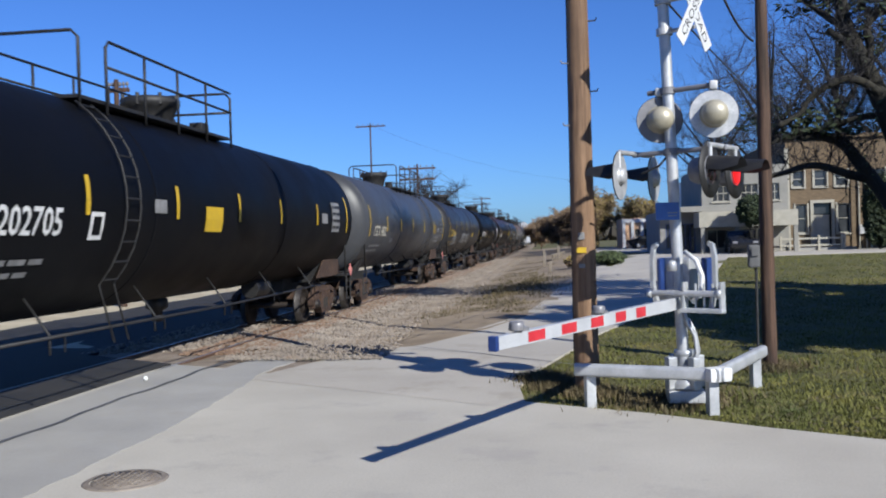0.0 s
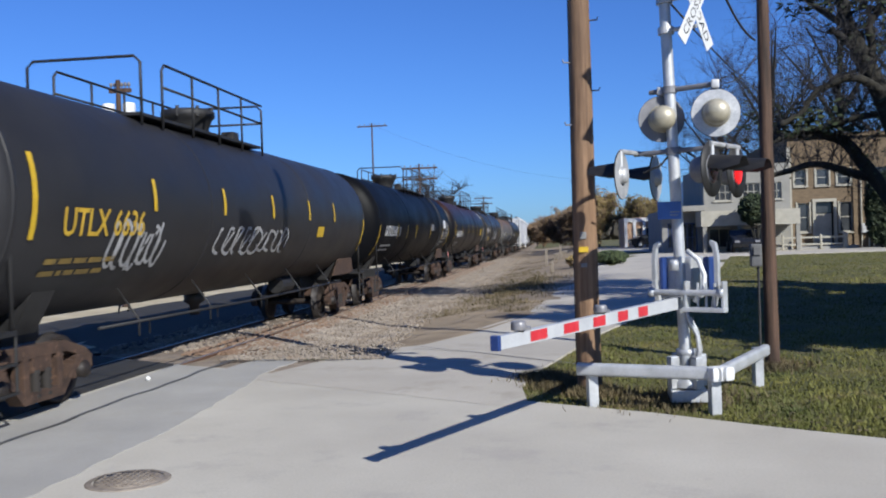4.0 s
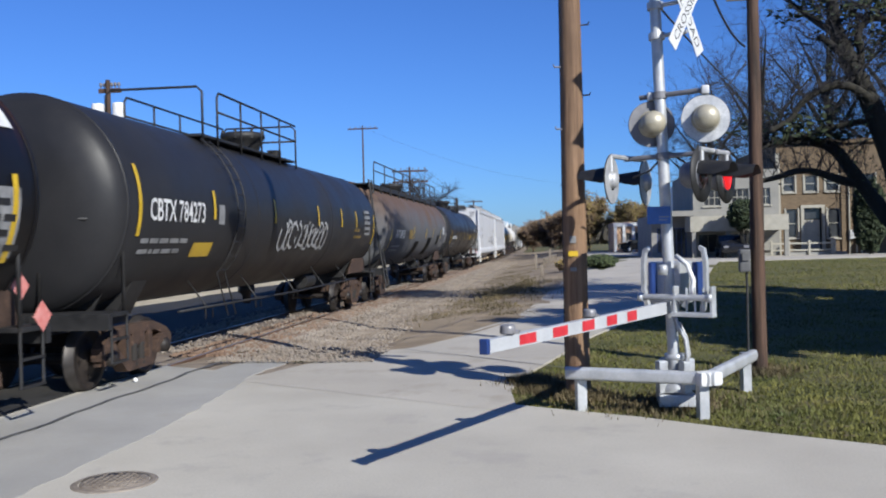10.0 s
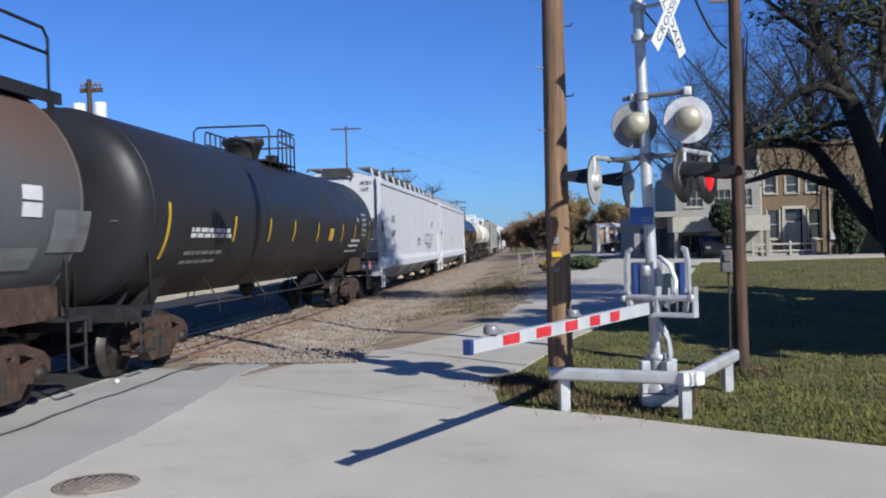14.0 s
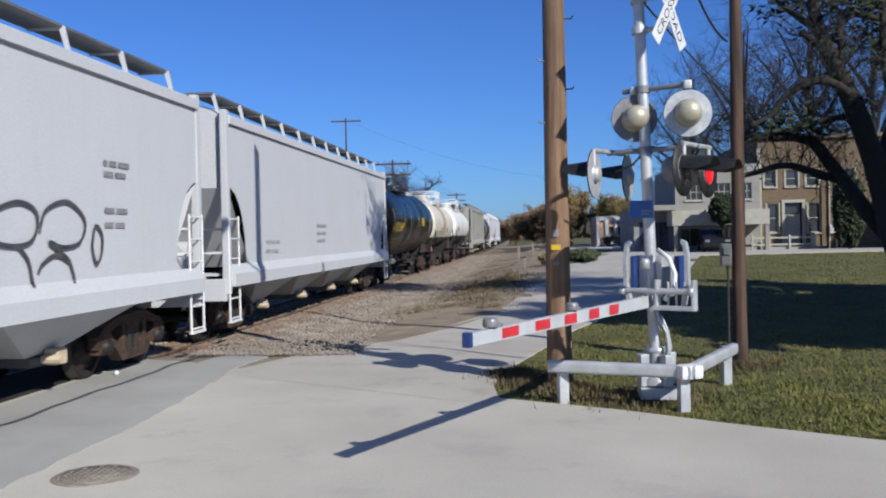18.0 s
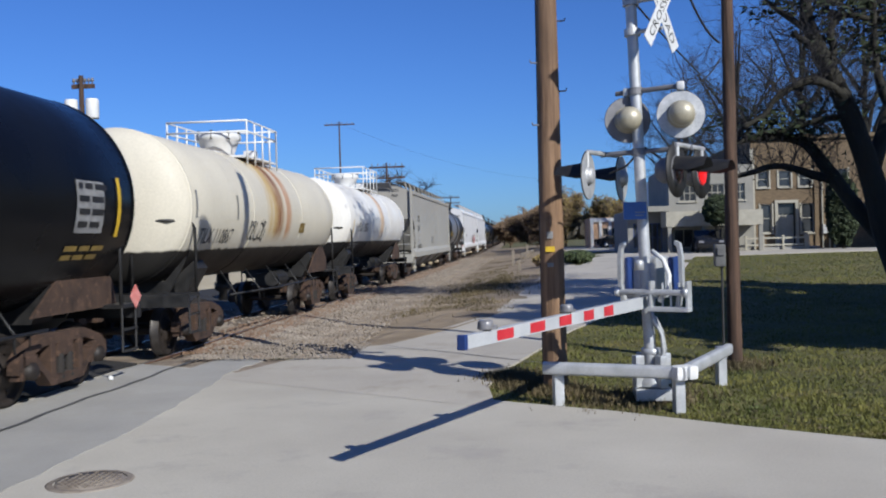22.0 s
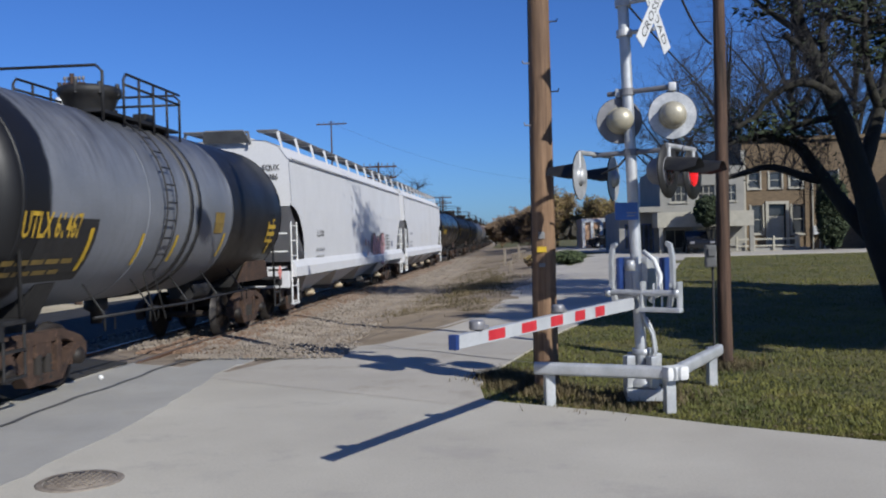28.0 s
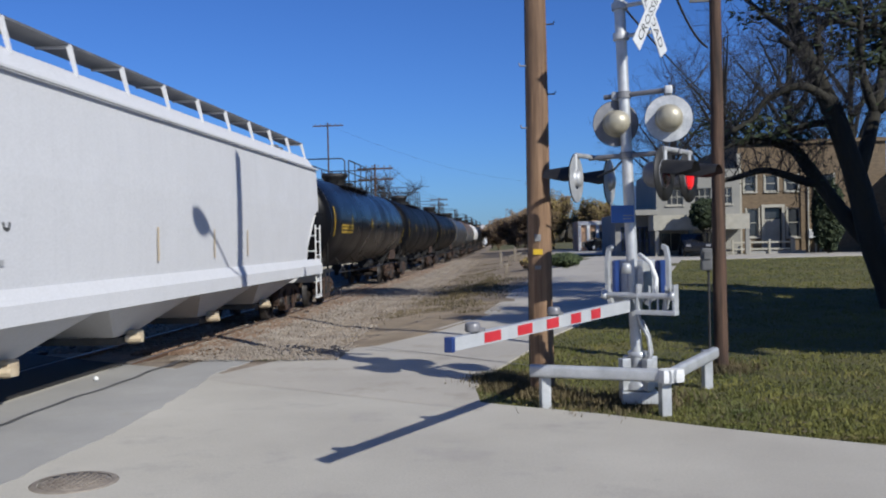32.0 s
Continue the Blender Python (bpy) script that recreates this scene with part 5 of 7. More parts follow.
u, L = fit_car(304.8, 325.4)
car, half, body = hopper_car(u, L, HOP_WHITE, "white covered hopper car with rust run streaks", "round", 4.4)
hopper_letters(car, "EQUX", "621476", -7.6, 2.7, 2.2)
for y in (-2.2, 0.5, 2.6):
    lay("reflective_strip", flat(y, 1.75, 1.6), OUTLET, car, 0, 0, 0.07, 0.55)

# the rest of the train, far down the line
FAR = [(CAR_BLACK_NEW, 19.4), (CAR_BLACK, 19.6), (CAR_BLACK, 19.4), (CAR_GREY, 19.5), (CAR_RUSTY, 19.4), (CAR_WHITE, 14.0), (CAR_BLACK, 19.4), (CAR_GREY, 19.4), (HOP_WHITE, 20.5), (CAR_BLACK, 19.4), (CAR_BLACK, 19.4), (CAR_GREY, 19.4), (CAR_BLACK, 19.4)]
at = 325.4
for k, (paint, L) in enumerate(FAR):
    if paint is HOP_WHITE:
        hopper_car(at + L / 2, L, paint, "white covered hopper car far down the train", "flat", 4.4)
    else:
        car, half, ht = tank_car("tank_car", at + L / 2, L, paint, "tank car following far down the train", stripes=usual_strips(L / 2 - 1.6, 2.2, more=(-5.1, -0.8, 3.4) if L > 15 else (-2.5, 2.4)), fence="long" if L > 15 else "box", rail_span=(-3, 3) if L > 15 else (-1.8, 1.8), dome_y=-0.3)
        if k == 0:
            bars(car, bent(-6.9, 2.3, RT), YELLOW_INK, [(0, 0, 2.1), (0, 0.12, 2.1), (0, 0.22, 2.1)])
    at += L

for o in [TRUCK_MODEL, *TRUCK_MODEL.children]:
    bpy.data.objects.remove(o)

# ---- the level crossing's signal and what stands round it ----
MX, MY = 1.29, 10.97


def mast_at(z):
    """The mast leans back over the lawn a little."""
    return Vector((0.033 - 0.029 * z, 0.012 * z, z))


AWAY = Vector((NR.x, NR.y, 0))             # across the road, away from the viewer
FACE = Vector((-DR.x, -DR.y, 0))           # towards the road's traffic, to the right
ARM = Vector((-0.4025, -0.9154, 0.0079)).normalized()


def frame_of(origin, xaxis, yaxis):
    """A pose with its x and y along those ways; z follows."""
    x, y = Vector(xaxis).normalized(), Vector(yaxis).normalized()
    z = x.cross(y)
    return Matrix.Translation(origin) @ Matrix((x, y, z)).transposed().to_4x4()


signal = thing("crossing_signal", "silver level crossing signal with lowered gate, flashing lamps and crossbuck", "crossing signal", pose(MX, MY, 0))
bm = bmesh.new()
rod(bm, mast_at(0.45), mast_at(5.6), 0.068, 0.064, 20)
rod(bm, mast_at(5.6), mast_at(5.66), 0.09, 0.06, 20)
part("mast", bm, ALU, signal)
bm = bmesh.new()
box(bm, 0, 0, 0.05, 0.42, 0.42, 0.14, bevel=0.015)
lathe(bm, [(0.19, 0.14), (0.19, 0.2), (0.13, 0.27), (0.1, 0.5), (0.12, 0.52), (0.12, 0.58), (0.07, 0.59)], 20)
for k in range(4):
    box(bm, 0.19 * math.cos(k * math.pi / 2 + 0.5), 0.19 * math.sin(k * math.pi / 2 + 0.5), 0.32, 0.12, 0.1, 0.38, pose(0, 0, 0, 0, 0, k * 90 + 28), 0.02)
part("base_casting", bm, ALU, signal, "silver painted junction base", pose(0.035, 0.05, 0.04))
bm = bmesh.new()
pipe(bm, [(0.1, -0.1, 0.45), (0.16, -0.12, 0.6), (0.14, -0.1, 0.8), (0.06, -0.1, 0.95), (0.03, -0.06, 1.1)], 0.022)
pipe(bm, [(0.13, -0.04, 0.45), (0.19, -0.06, 0.62), (0.16, -0.05, 0.82), (0.08, -0.06, 1.0)], 0.018)
part("conduit", bm, GALV, signal)
# gate mechanism
mech = part("mechanism_box", (lambda b: (box(b, 0, 0, 0, 0.42, 0.36, 0.5, None, 0.03), b)[1])(bmesh.new()), ALU, signal, "", frame_of((0.02, 0.2, 1.46), FACE, AWAY))
bm = bmesh.new()
box(bm, 0, 0.2, 0.02, 0.34, 0.03, 0.38, None, 0.01)
rod(bm, (0.1, 0.22, 0.1), (0.1, 0.25, 0.1), 0.03, n=10)
part("cover", bm, GALV, mech)
for s in (-1, 1):
    bm = bmesh.new()
    ring = [(-0.02, -0.36), (0.03, -0.34), (0.075, -0.1), (0.075, 0.22), (0.045, 0.38), (-0.01, 0.41), (-0.02, 0.37), (0.015, 0.33), (0.03, 0.2), (0.03, -0.1), (-0.01, -0.28)]
    slab(bm, ring, 0.07, frame_of((0, 0, 0), (1, 0, 0), (0, 1, 0)))
    part("gate_support", bm, ALU, signal, "white curved support arm", frame_of(Vector((0.02, -0.18, 1.49)) + FACE * (0.33 * s), FACE * s, AWAY * s))
    bm = bmesh.new()
    box(bm, 0, 0, 0, 0.05, 0.3, 0.42, None, 0.03)
    part("counterweight", bm, NAVY, signal, "dark blue counterweight plate", frame_of(Vector((0.02, -0.1, 1.5)) + FACE * (0.27 * s) + AWAY * 0.1, FACE, AWAY))
bm = bmesh.new()
rod(bm, Vector((0.02, -0.34, 1.31)) - FACE * 0.46, Vector((0.02, -0.34, 1.31)) + FACE * 0.42, 0.035, n=12)
part("cross_shaft", bm, GALV, signal)
bm = bmesh.new()
box(bm, 0.2, 0, 0, 0.5, 0.12, 0.05, None, 0.01)
for x in (-0.02, 0.42):
    box(bm, x, 0.03, 0.17, 0.03, 0.12, 0.3, None, 0.008)
for x in (0.1, 0.2, 0.3):
    rod(bm, (x, 0.05, 0.02), (x, 0.05, 0.3), 0.014, n=8)
part("lower_plate", bm, ALU, signal, "", frame_of((0.02, -0.34, 1.12), FACE, AWAY))
for s in (-0.44, 0.4):
    bm = bmesh.new()
    lathe(bm, [(0, 0.03), (0.05, 0.03), (0.06, 0.0), (0.05, -0.03), (0, -0.03)], 12, frame_of(Vector((0.02, -0.34, 1.31)) + FACE * s, AWAY, (0, 0, 1)))
    part("shaft_nut", bm, ALU, signal)
bm = bmesh.new()
pipe(bm, [(0.1, -0.3, 1.2), (0.2, -0.34, 1.35), (0.22, -0.3, 1.5), (0.16, -0.26, 1.68), (0.05, -0.14, 1.78)], 0.03)
part("conduit", bm, WHITE, signal)
bm = bmesh.new()
lathe(bm, [(0, 0.07), (0.04, 0.07), (0.055, 0.04), (0.055, -0.05), (0, -0.05)], 14, pose(-0.13, -0.4, 1.62))
part("junction_cap", bm, ALU, signal)
# gate arm with its stripes, end cap and lamps
ROOT = Vector((-0.14, -0.335, 1.185))
ARM_LEN = 4.25
A_UP = Vector((0, 0, 1))
A_SIDE = ARM.cross(A_UP).normalized()
arm_at = Matrix.Translation(ROOT) @ Matrix((ARM, A_SIDE, ARM.cross(A_SIDE) * -1 if ARM.cross(A_SIDE).z < 0 else ARM.cross(A_SIDE))).transposed().to_4x4()
if arm_at.to_3x3().determinant() < 0:
    arm_at = arm_at @ Matrix.Diagonal((1, -1, 1, 1))


def arm_h(d):
    return 0.068 - 0.018 * d / ARM_LEN


bm = bmesh.new()
vs = []
for d in (-0.25, ARM_LEN):
    h = arm_h(max(d, 0))
    vs.append([bm.verts.new((d, y, z)) for y, z in ((-0.03, -h), (0.03, -h), (0.03, h), (-0.03, h))])
for k in range(4):
    bm.faces.new((vs[0][k], vs[0][(k + 1) % 4], vs[1][(k + 1) % 4], vs[1][k]))
bm.faces.new(vs[0][::-1])
bm.faces.new(vs[1])
bmesh.ops.recalc_face_normals(bm, faces=bm.faces)
arm = part("gate_arm", bm, GATE_PAINT, signal, "white gate arm lowered across the road", arm_at)
for d0, d1 in ((3.44, 3.75), (2.79, 3.11), (2.16, 2.46), (1.56, 1.84), (0.97, 1.26)):
    bm = bmesh.new()
    for s in (-1, 1):
        q = [bm.verts.new((d, s * 0.0325, f * (arm_h(d) - 0.012))) for d, f in ((d0, -1), (d1, -1), (d1, 1), (d0, 1))]
        bm.faces.new(q if s < 0 else q[::-1])
    part("red_stripe", bm, RED, arm)
bm = bmesh.new()
box(bm, ARM_LEN + 0.02, 0, 0, 0.05, 0.07, 0.115, None, 0.01)
part("end_cap", bm, NAVY, arm)
for d in (ARM_LEN - 0.36, 2.2):
    bm = bmesh.new()
    z = arm_h(d)
    lathe(bm, [(0, 0.075), (0.05, 0.073), (0.06, 0.062), (0.064, 0.01), (0.056, 0.0), (0, 0)], 16, pose(d, 0, z + 0.01))
    box(bm, d - 0.1, 0, z + 0.015, 0.12, 0.06, 0.03)
    part("gate_lamp", bm, GLASS_CLEAR, arm)


def lamp_head(at, facing, lit, disc=0.3, back=BEIGE, plate=BLACK, backplate=GALV, dome=0.155, deep=1.0):
    """A flasher: round background plate, housing, visor and red lens; facing is where it shines."""
    f = Vector(facing).normalized()
    m = frame_of(at, f.cross(Vector((0, 0, 1))) * -1, Vector((0, 0, 1)))
    # here z points along f or against it
    if m.to_3x3().col[2].dot(f) < 0:
        m = frame_of(at, f.cross(Vector((0, 0, 1))), Vector((0, 0, 1)))
    head = new("lamp_head")
    head.parent, head.matrix_basis = signal, m
    bm = bmesh.new()
    lathe(bm, [(0.12, -0.012), (disc, -0.012), (disc, 0.0), (0.12, 0.0)], 36)
    part("background_plate", bm, plate, head)
    bm = bmesh.new()
    lathe(bm, [(0.12, -0.015), (disc - 0.004, -0.015)], 36)
    part("plate_back", bm, backplate, head)
    bm = bmesh.new()
    lathe(bm, [(0, -0.25), (dome * 0.35, -0.243), (dome * 0.68, -0.222), (dome * 0.9, -0.18), (dome * 0.98, -0.13), (dome, -0.03), (dome * 1.08, -0.03), (dome * 1.08, 0.0), (dome * 0.85, 0.02)], 28)
    for v in bm.verts:
        v.co.z *= deep if v.co.z < 0 else 1.0
    part("housing", bm, back, head)
    bm = bmesh.new()
    lathe(bm, [(0, 0.035), (0.09, 0.03), (0.15, 0.012)], 24)
    part("lens", bm, LAMP_LIT if lit else LAMP_DIM, head)
    bm = bmesh.new()
    rings = []
    for d in (0.0, 0.18, 0.36):
        row = []
        for k in range(15):
            a = math.radians(0 + 180 * k / 14) if d < 0.3 else math.radians(22 + 136 * k / 14)
            row.append(bm.verts.new((0.16 * math.cos(a), 0.16 * math.sin(a) - 0.1 * d, d)))
        rings.append(row)
    for p, q in zip(rings, rings[1:]):
        for k in range(14):
            bm.faces.new((p[k], p[k + 1], q[k + 1], q[k])).smooth = True
    part("visor", bm, BLACK, head)
    return head


def crossarm(z, a, b, r=0.03):
    bm = bmesh.new()
    rod(bm, a, b, r, n=10)
    rod(bm, mast_at(z - 0.04), mast_at(z + 0.04), 0.086, n=16)
    part("crossarm", bm, GREYHOUSE, signal)


up = AWAY
crossarm(3.68, Vector((0, 0, 3.68)) - FACE * 0.34, Vector((0, 0, 3.68)) + FACE * 0.5)
for s, x in ((-1, -0.2), (1, 0.47)):
    p = Vector((0, 0, 3.35)) + FACE * x
    # left plate back takes a darker grey that paints in the mast's shade
    lamp_head(p, Vector((0.04, 1, 0)) if s > 0 else Vector((-0.1, 1, 0)), False, 0.275, BEIGE, BLACK, GALV if s > 0 else GREYHOUSE, 0.15)
    bm = bmesh.new()
    rod(bm, p + Vector((0, 0, 0.1)) + AWAY * 0.06, p + Vector((0, 0, 0.34)) + AWAY * 0.02, 0.026, n=8)
    box(bm, p.x, p.y, p.z + 0.33, 0.09, 0.09, 0.1, None, 0.02)
    part("hanger", bm, GALV, signal)
crossarm(2.96, Vector((0, 0, 2.96)) - FACE * 0.56, Vector((0, 0, 2.96)) + FACE * 0.6)
for side, lit in ((1, 1), (-1, 0)):
    c = Vector((0, 0, 2.69)) + FACE * (0.56 if side > 0 else -0.52)
    bm = bmesh.new()
    rod(bm, c - AWAY * 0.42 + Vector((0, 0, 0.28)), c + AWAY * 0.42 + Vector((0, 0, 0.28)), 0.03, n=8)
    part("crossarm", bm, GALV, signal)
    for k in (-1, 1):
        p = c + AWAY * (0.36 if side > 0 else 0.44) * k
        lamp_head(p, Vector((0.87, -0.49, 0)) if side > 0 else Vector((-0.94, 0.34, 0)), side > 0 and k > 0, 0.31 if side > 0 else 0.285, GREYHOUSE if side > 0 else GALV, BLACK, GALV, 0.155 if side > 0 else 0.1, 1.0 if side > 0 else 0.35)
        bm = bmesh.new()
        rod(bm, p + Vector((0, 0, 0.1)), p + Vector((0, 0, 0.29)), 0.03, n=8)
        part("hanger", bm, GALV, signal)
for pts in (((0.02, -0.02, 3.0), (0.2, -0.1, 2.85), (0.35, -0.15, 2.65), (0.5, -0.2, 2.7)), ((-0.02, 0, 3.0), (-0.2, 0.05, 2.8), (-0.4, 0.1, 2.72))):
    bm = bmesh.new()
    pipe(bm, pts, 0.014, 6)
    part("cable", bm, WIRE, signal)
# crossbuck
XC = Vector((0, 0, 4.62)) + FACE * 0.26
buck = new("crossbuck")
buck.parent = signal
buck.matrix_basis = frame_of(XC, (0.62, 0.785, 0), (0, 0, 1))    # x to the reader's right, y up, z to the reader
tagged(buck, "white crossbuck with black lettering")
for ang, words, z in ((-56, "RAILROAD", 0.0), (53, "CROSSING", 0.012)):
    m = pose(0, 0, z, 0, 0, ang)
    bm = bmesh.new()
    box(bm, 0, 0, 0, 1.1, 0.18, 0.008, None, 0.0)
    part("blade", bm, SIGN_WHITE, buck, "", m)
    me = text_mesh("lettering", words, 0.145, INK, lambda a, b: Vector((a - 0.5, b - 0.052, 0.006)), 1.0, 0.0)
    wid = max(v.co.x for v in me.vertices) + 0.5
    for v in me.vertices:
        v.co.x = (v.co.x + 0.5) * 0.92 / wid - 0.46
    share("lettering", me, buck, m)
for z in (4.38, 4.74):
    bm = bmesh.new()
    rod(bm, mast_at(z), Vector((0, 0, z)) + FACE * 0.27, 0.025, n=8)
    rod(bm, mast_at(z - 0.04), mast_at(z + 0.04), 0.095, n=16)
    part("bracket", bm, GALV, signal)
# blue notice plate
bm = bmesh.new()
box(bm, 0, 0, 0, 0.28, 0.205, 0.006, None, 0.0)
plate = part("notice_plate", bm, BLUE, signal, "blue emergency notice plate", frame_of((-0.13, -0.1, 2.26), (0.97, 0.2, 0), (0, 0, 1)))
bm = bmesh.new()
for k, w in enumerate((0.12, 0.1)):
    box(bm, 0.0 + w / 2, -0.02 - k * 0.035, 0.005, w, 0.012, 0.002)
tagged(part("notice_print", bm, LETTER_DIM, plate), kind="stuff")

# guard rail round the signal
guard = thing("guard_rail", "galvanised steel guard rail on short posts round the signal", "guard rail", pose(0, 0, 0))
GP = [Vector((0.21, 10.82, 0)), Vector((1.54, 10.38, 0)), Vector((2.36, 12.2, 0))]
for p in GP:
    bm = bmesh.new()
    box(bm, p.x, p.y, 0.22, 0.12, 0.1, 0.52, pose(0, 0, 0, 0, 0, 20), 0.015)
    part("post", bm, ALU, guard)
for a, b in ((GP[0], GP[1]), (GP[1], GP[2])):
    d = (b - a).normalized()
    mid = (a + b) / 2
    bm = bmesh.new()
    L = (b - a).length + 0.3
    prof = [(0.055 * math.copysign(abs(math.cos(q)) ** 0.6, math.cos(q)), 0.075 * math.copysign(abs(math.sin(q)) ** 0.6, math.sin(q))) for q in [k * math.pi / 10 for k in range(20)]]
    slab(bm, prof, L)
    part("beam", bm, ALU, guard, "", frame_of(mid + Vector((0, 0, 0.43)) + d.cross(Vector((0, 0, 1))) * 0.07, d.cross(Vector((0, 0, 1))), d))
bm = bmesh.new()
box(bm, GP[1].x + 0.05, GP[1].y - 0.06, 0.43, 0.28, 0.19, 0.16, pose(0, 0, 0, 0, 0, 24), 0.05)
part("corner_cover", bm, WHITE, guard, "bright white corner cover")

# utility poles by the signal
def utility_pole(name, x, y, r, h, material, label, rough=0.05):
    p = thing(name, label, "utility pole", pose(x, y, ground_z(x, y)))
    bm = bmesh.new()
    lathe(bm, [(r * 1.02, -0.3)] + [(r * (1 - 0.34 * k / 60), h * k / 60) for k in range(61)] + [(0, h)], 24)
    for v in bm.verts:
        n3 = noise.noise(Vector((v.co.x * 3, v.co.y * 3, v.co.z * 0.7))) + 0.6 * noise.noise(Vector((v.co.x * 14, v.co.y * 14, v.co.z * 3.1)))
        v.co.x *= 1 + rough * n3
        v.co.y *= 1 + rough * n3
    part("shaft", bm, material, p)
    return p


pole = utility_pole("utility_pole", 0.199, 11.85, 0.16, 9.6, POLE, "stout brown wooden utility pole with step irons")
for z, a in ((4.22, 200), (3.42, 205), (3.85, -10), (4.75, -10), (5.1, 200), (5.6, -10)):
    bm = bmesh.new()
    c, s = math.cos(radians(a)), math.sin(radians(a))
    pipe(bm, [(0.11 * c, 0.11 * s, z), (0.23 * c, 0.23 * s, z), (0.24 * c, 0.24 * s, z + 0.035)], 0.01, 6)
    part("step_iron", bm, GREYHOUSE, pole)
for z, h, mat, lab in ((1.82, 0.07, YELLOW, "yellow tag"), (2.0, 0.09, LETTER_DIM, "pale metal tag"), (1.62, 0.05, LETTER_DIM, "pale metal tag")):
    bm = bmesh.new()
    box(bm, -0.03, -0.158, z, 0.12 if mat is YELLOW else 0.08, 0.012, h, None, 0.003)
    part("tag", bm, mat, pole, lab)
bm = bmesh.new()
rod(bm, (-0.158, 0.03, 0.1), (-0.128, 0.03, 6.0), 0.012, n=6)
part("ground_wire", bm, WIRE, pole)

# street lamp high on the pole, out over the road
bm = bmesh.new()
pipe(bm, [(0.05, -0.12, 6.95), (0.04, -0.7, 7.25), (0.0, -1.4, 7.75), (-0.02, -2.0, 8.08)], 0.03)
part("lamp_bracket", bm, GALV, pole, "curved steel lamp bracket")
bm = bmesh.new()
lathe(bm, [(0, -0.35), (0.08, -0.33), (0.16, -0.15), (0.2, 0.1), (0.16, 0.3), (0.06, 0.36), (0, 0.37)], 16, pose(-0.02, -2.25, 8.12, 80, 0, 0))
part("lamp_hood", bm, GALV, pole, "grey street lamp hood")

pole2 = utility_pole("utility_pole", 2.952, 14.15, 0.108, 9.5, POLE_GREY, "rough dark wooden utility pole with a small meter box", 0.14)
bm = bmesh.new()
box(bm, -0.2, -0.02, 1.62, 0.16, 0.16, 0.34, None, 0.03)
box(bm, -0.2, -0.11, 1.68, 0.1, 0.03, 0.12, None, 0.01)
part("meter_box", bm, TAR, pole2, "weathered grey meter box")
bm = bmesh.new()
rod(bm, (-0.17, -0.02, 0.0), (-0.17, -0.02, 1.5), 0.02, n=8)
part("conduit", bm, WIRE, pole2)
bm = bmesh.new()
box(bm, -0.2, 0.0, 5.55, 0.36, 0.04, 0.04)
box(bm, 0.3, 0.0, 5.62, 0.5, 0.04, 0.04)
part("bracket", bm, TAR, pole2)


def wire(name, a, b, sag, r=0.012, label="thin black overhead cable"):
    bm = bmesh.new()
    a, b = Vector(a), Vector(b)
    pipe(bm, [a + (b - a) * k / 14 - Vector((0, 0, sag * 4 * (k / 14) * (1 - k / 14))) for k in range(15)], r, 5)
    return tagged(part(name, bm, WIRE), label, "cable")


wire("cable", (2.82, 14.1, 4.83), (2.09, 13.0, 5.6), 0.16, 0.018)
wire("cable", (2.09, 13.0, 5.6), (1.3, 11.8, 7.2), 0.05, 0.018)
wire("cable", (1.25, 11.05, 4.72), (9.0, 40.0, 7.4), 0.3, 0.014)
wire("cable", (2.83, 14.1, 4.6), (2.35, 14.0, 4.2), 0.1, 0.01)

# manhole in the road
hole = thing("manhole_cover", "rusty round manhole cover set in the road", "manhole cover", pose(-3.85, 7.39, 0.0))
bm = bmesh.new()
lathe(bm, [(0.30, 0.012), (0.34, 0.014), (0.36, 0.004), (0.36, -0.05)], 40)
part("frame_ring", bm, IRON, hole)
bm = bmesh.new()
lathe(bm, [(0, 0.013), (0.285, 0.013), (0.29, 0.0)], 40)
for k in range(-4, 5):
    for j in range(-4, 5):
        if math.hypot(k, j) < 4.4:
            box(bm, k * 0.06, j * 0.06, 0.016, 0.03, 0.03, 0.008)
part("lid", bm, IRON, hole)

# white stone by the rail
bm = bmesh.new()
bmesh.ops.create_icosphere(bm, subdivisions=2, radius=0.038)
for v in bm.verts:
    v.co *= 1 + 0.25 * noise.noise(v.co * 20)
tagged(part("white_stone", bm, WHITE, None, "", pose(-6.4, 13.0, 0.04)), "small white stone on the crossing", "stone")

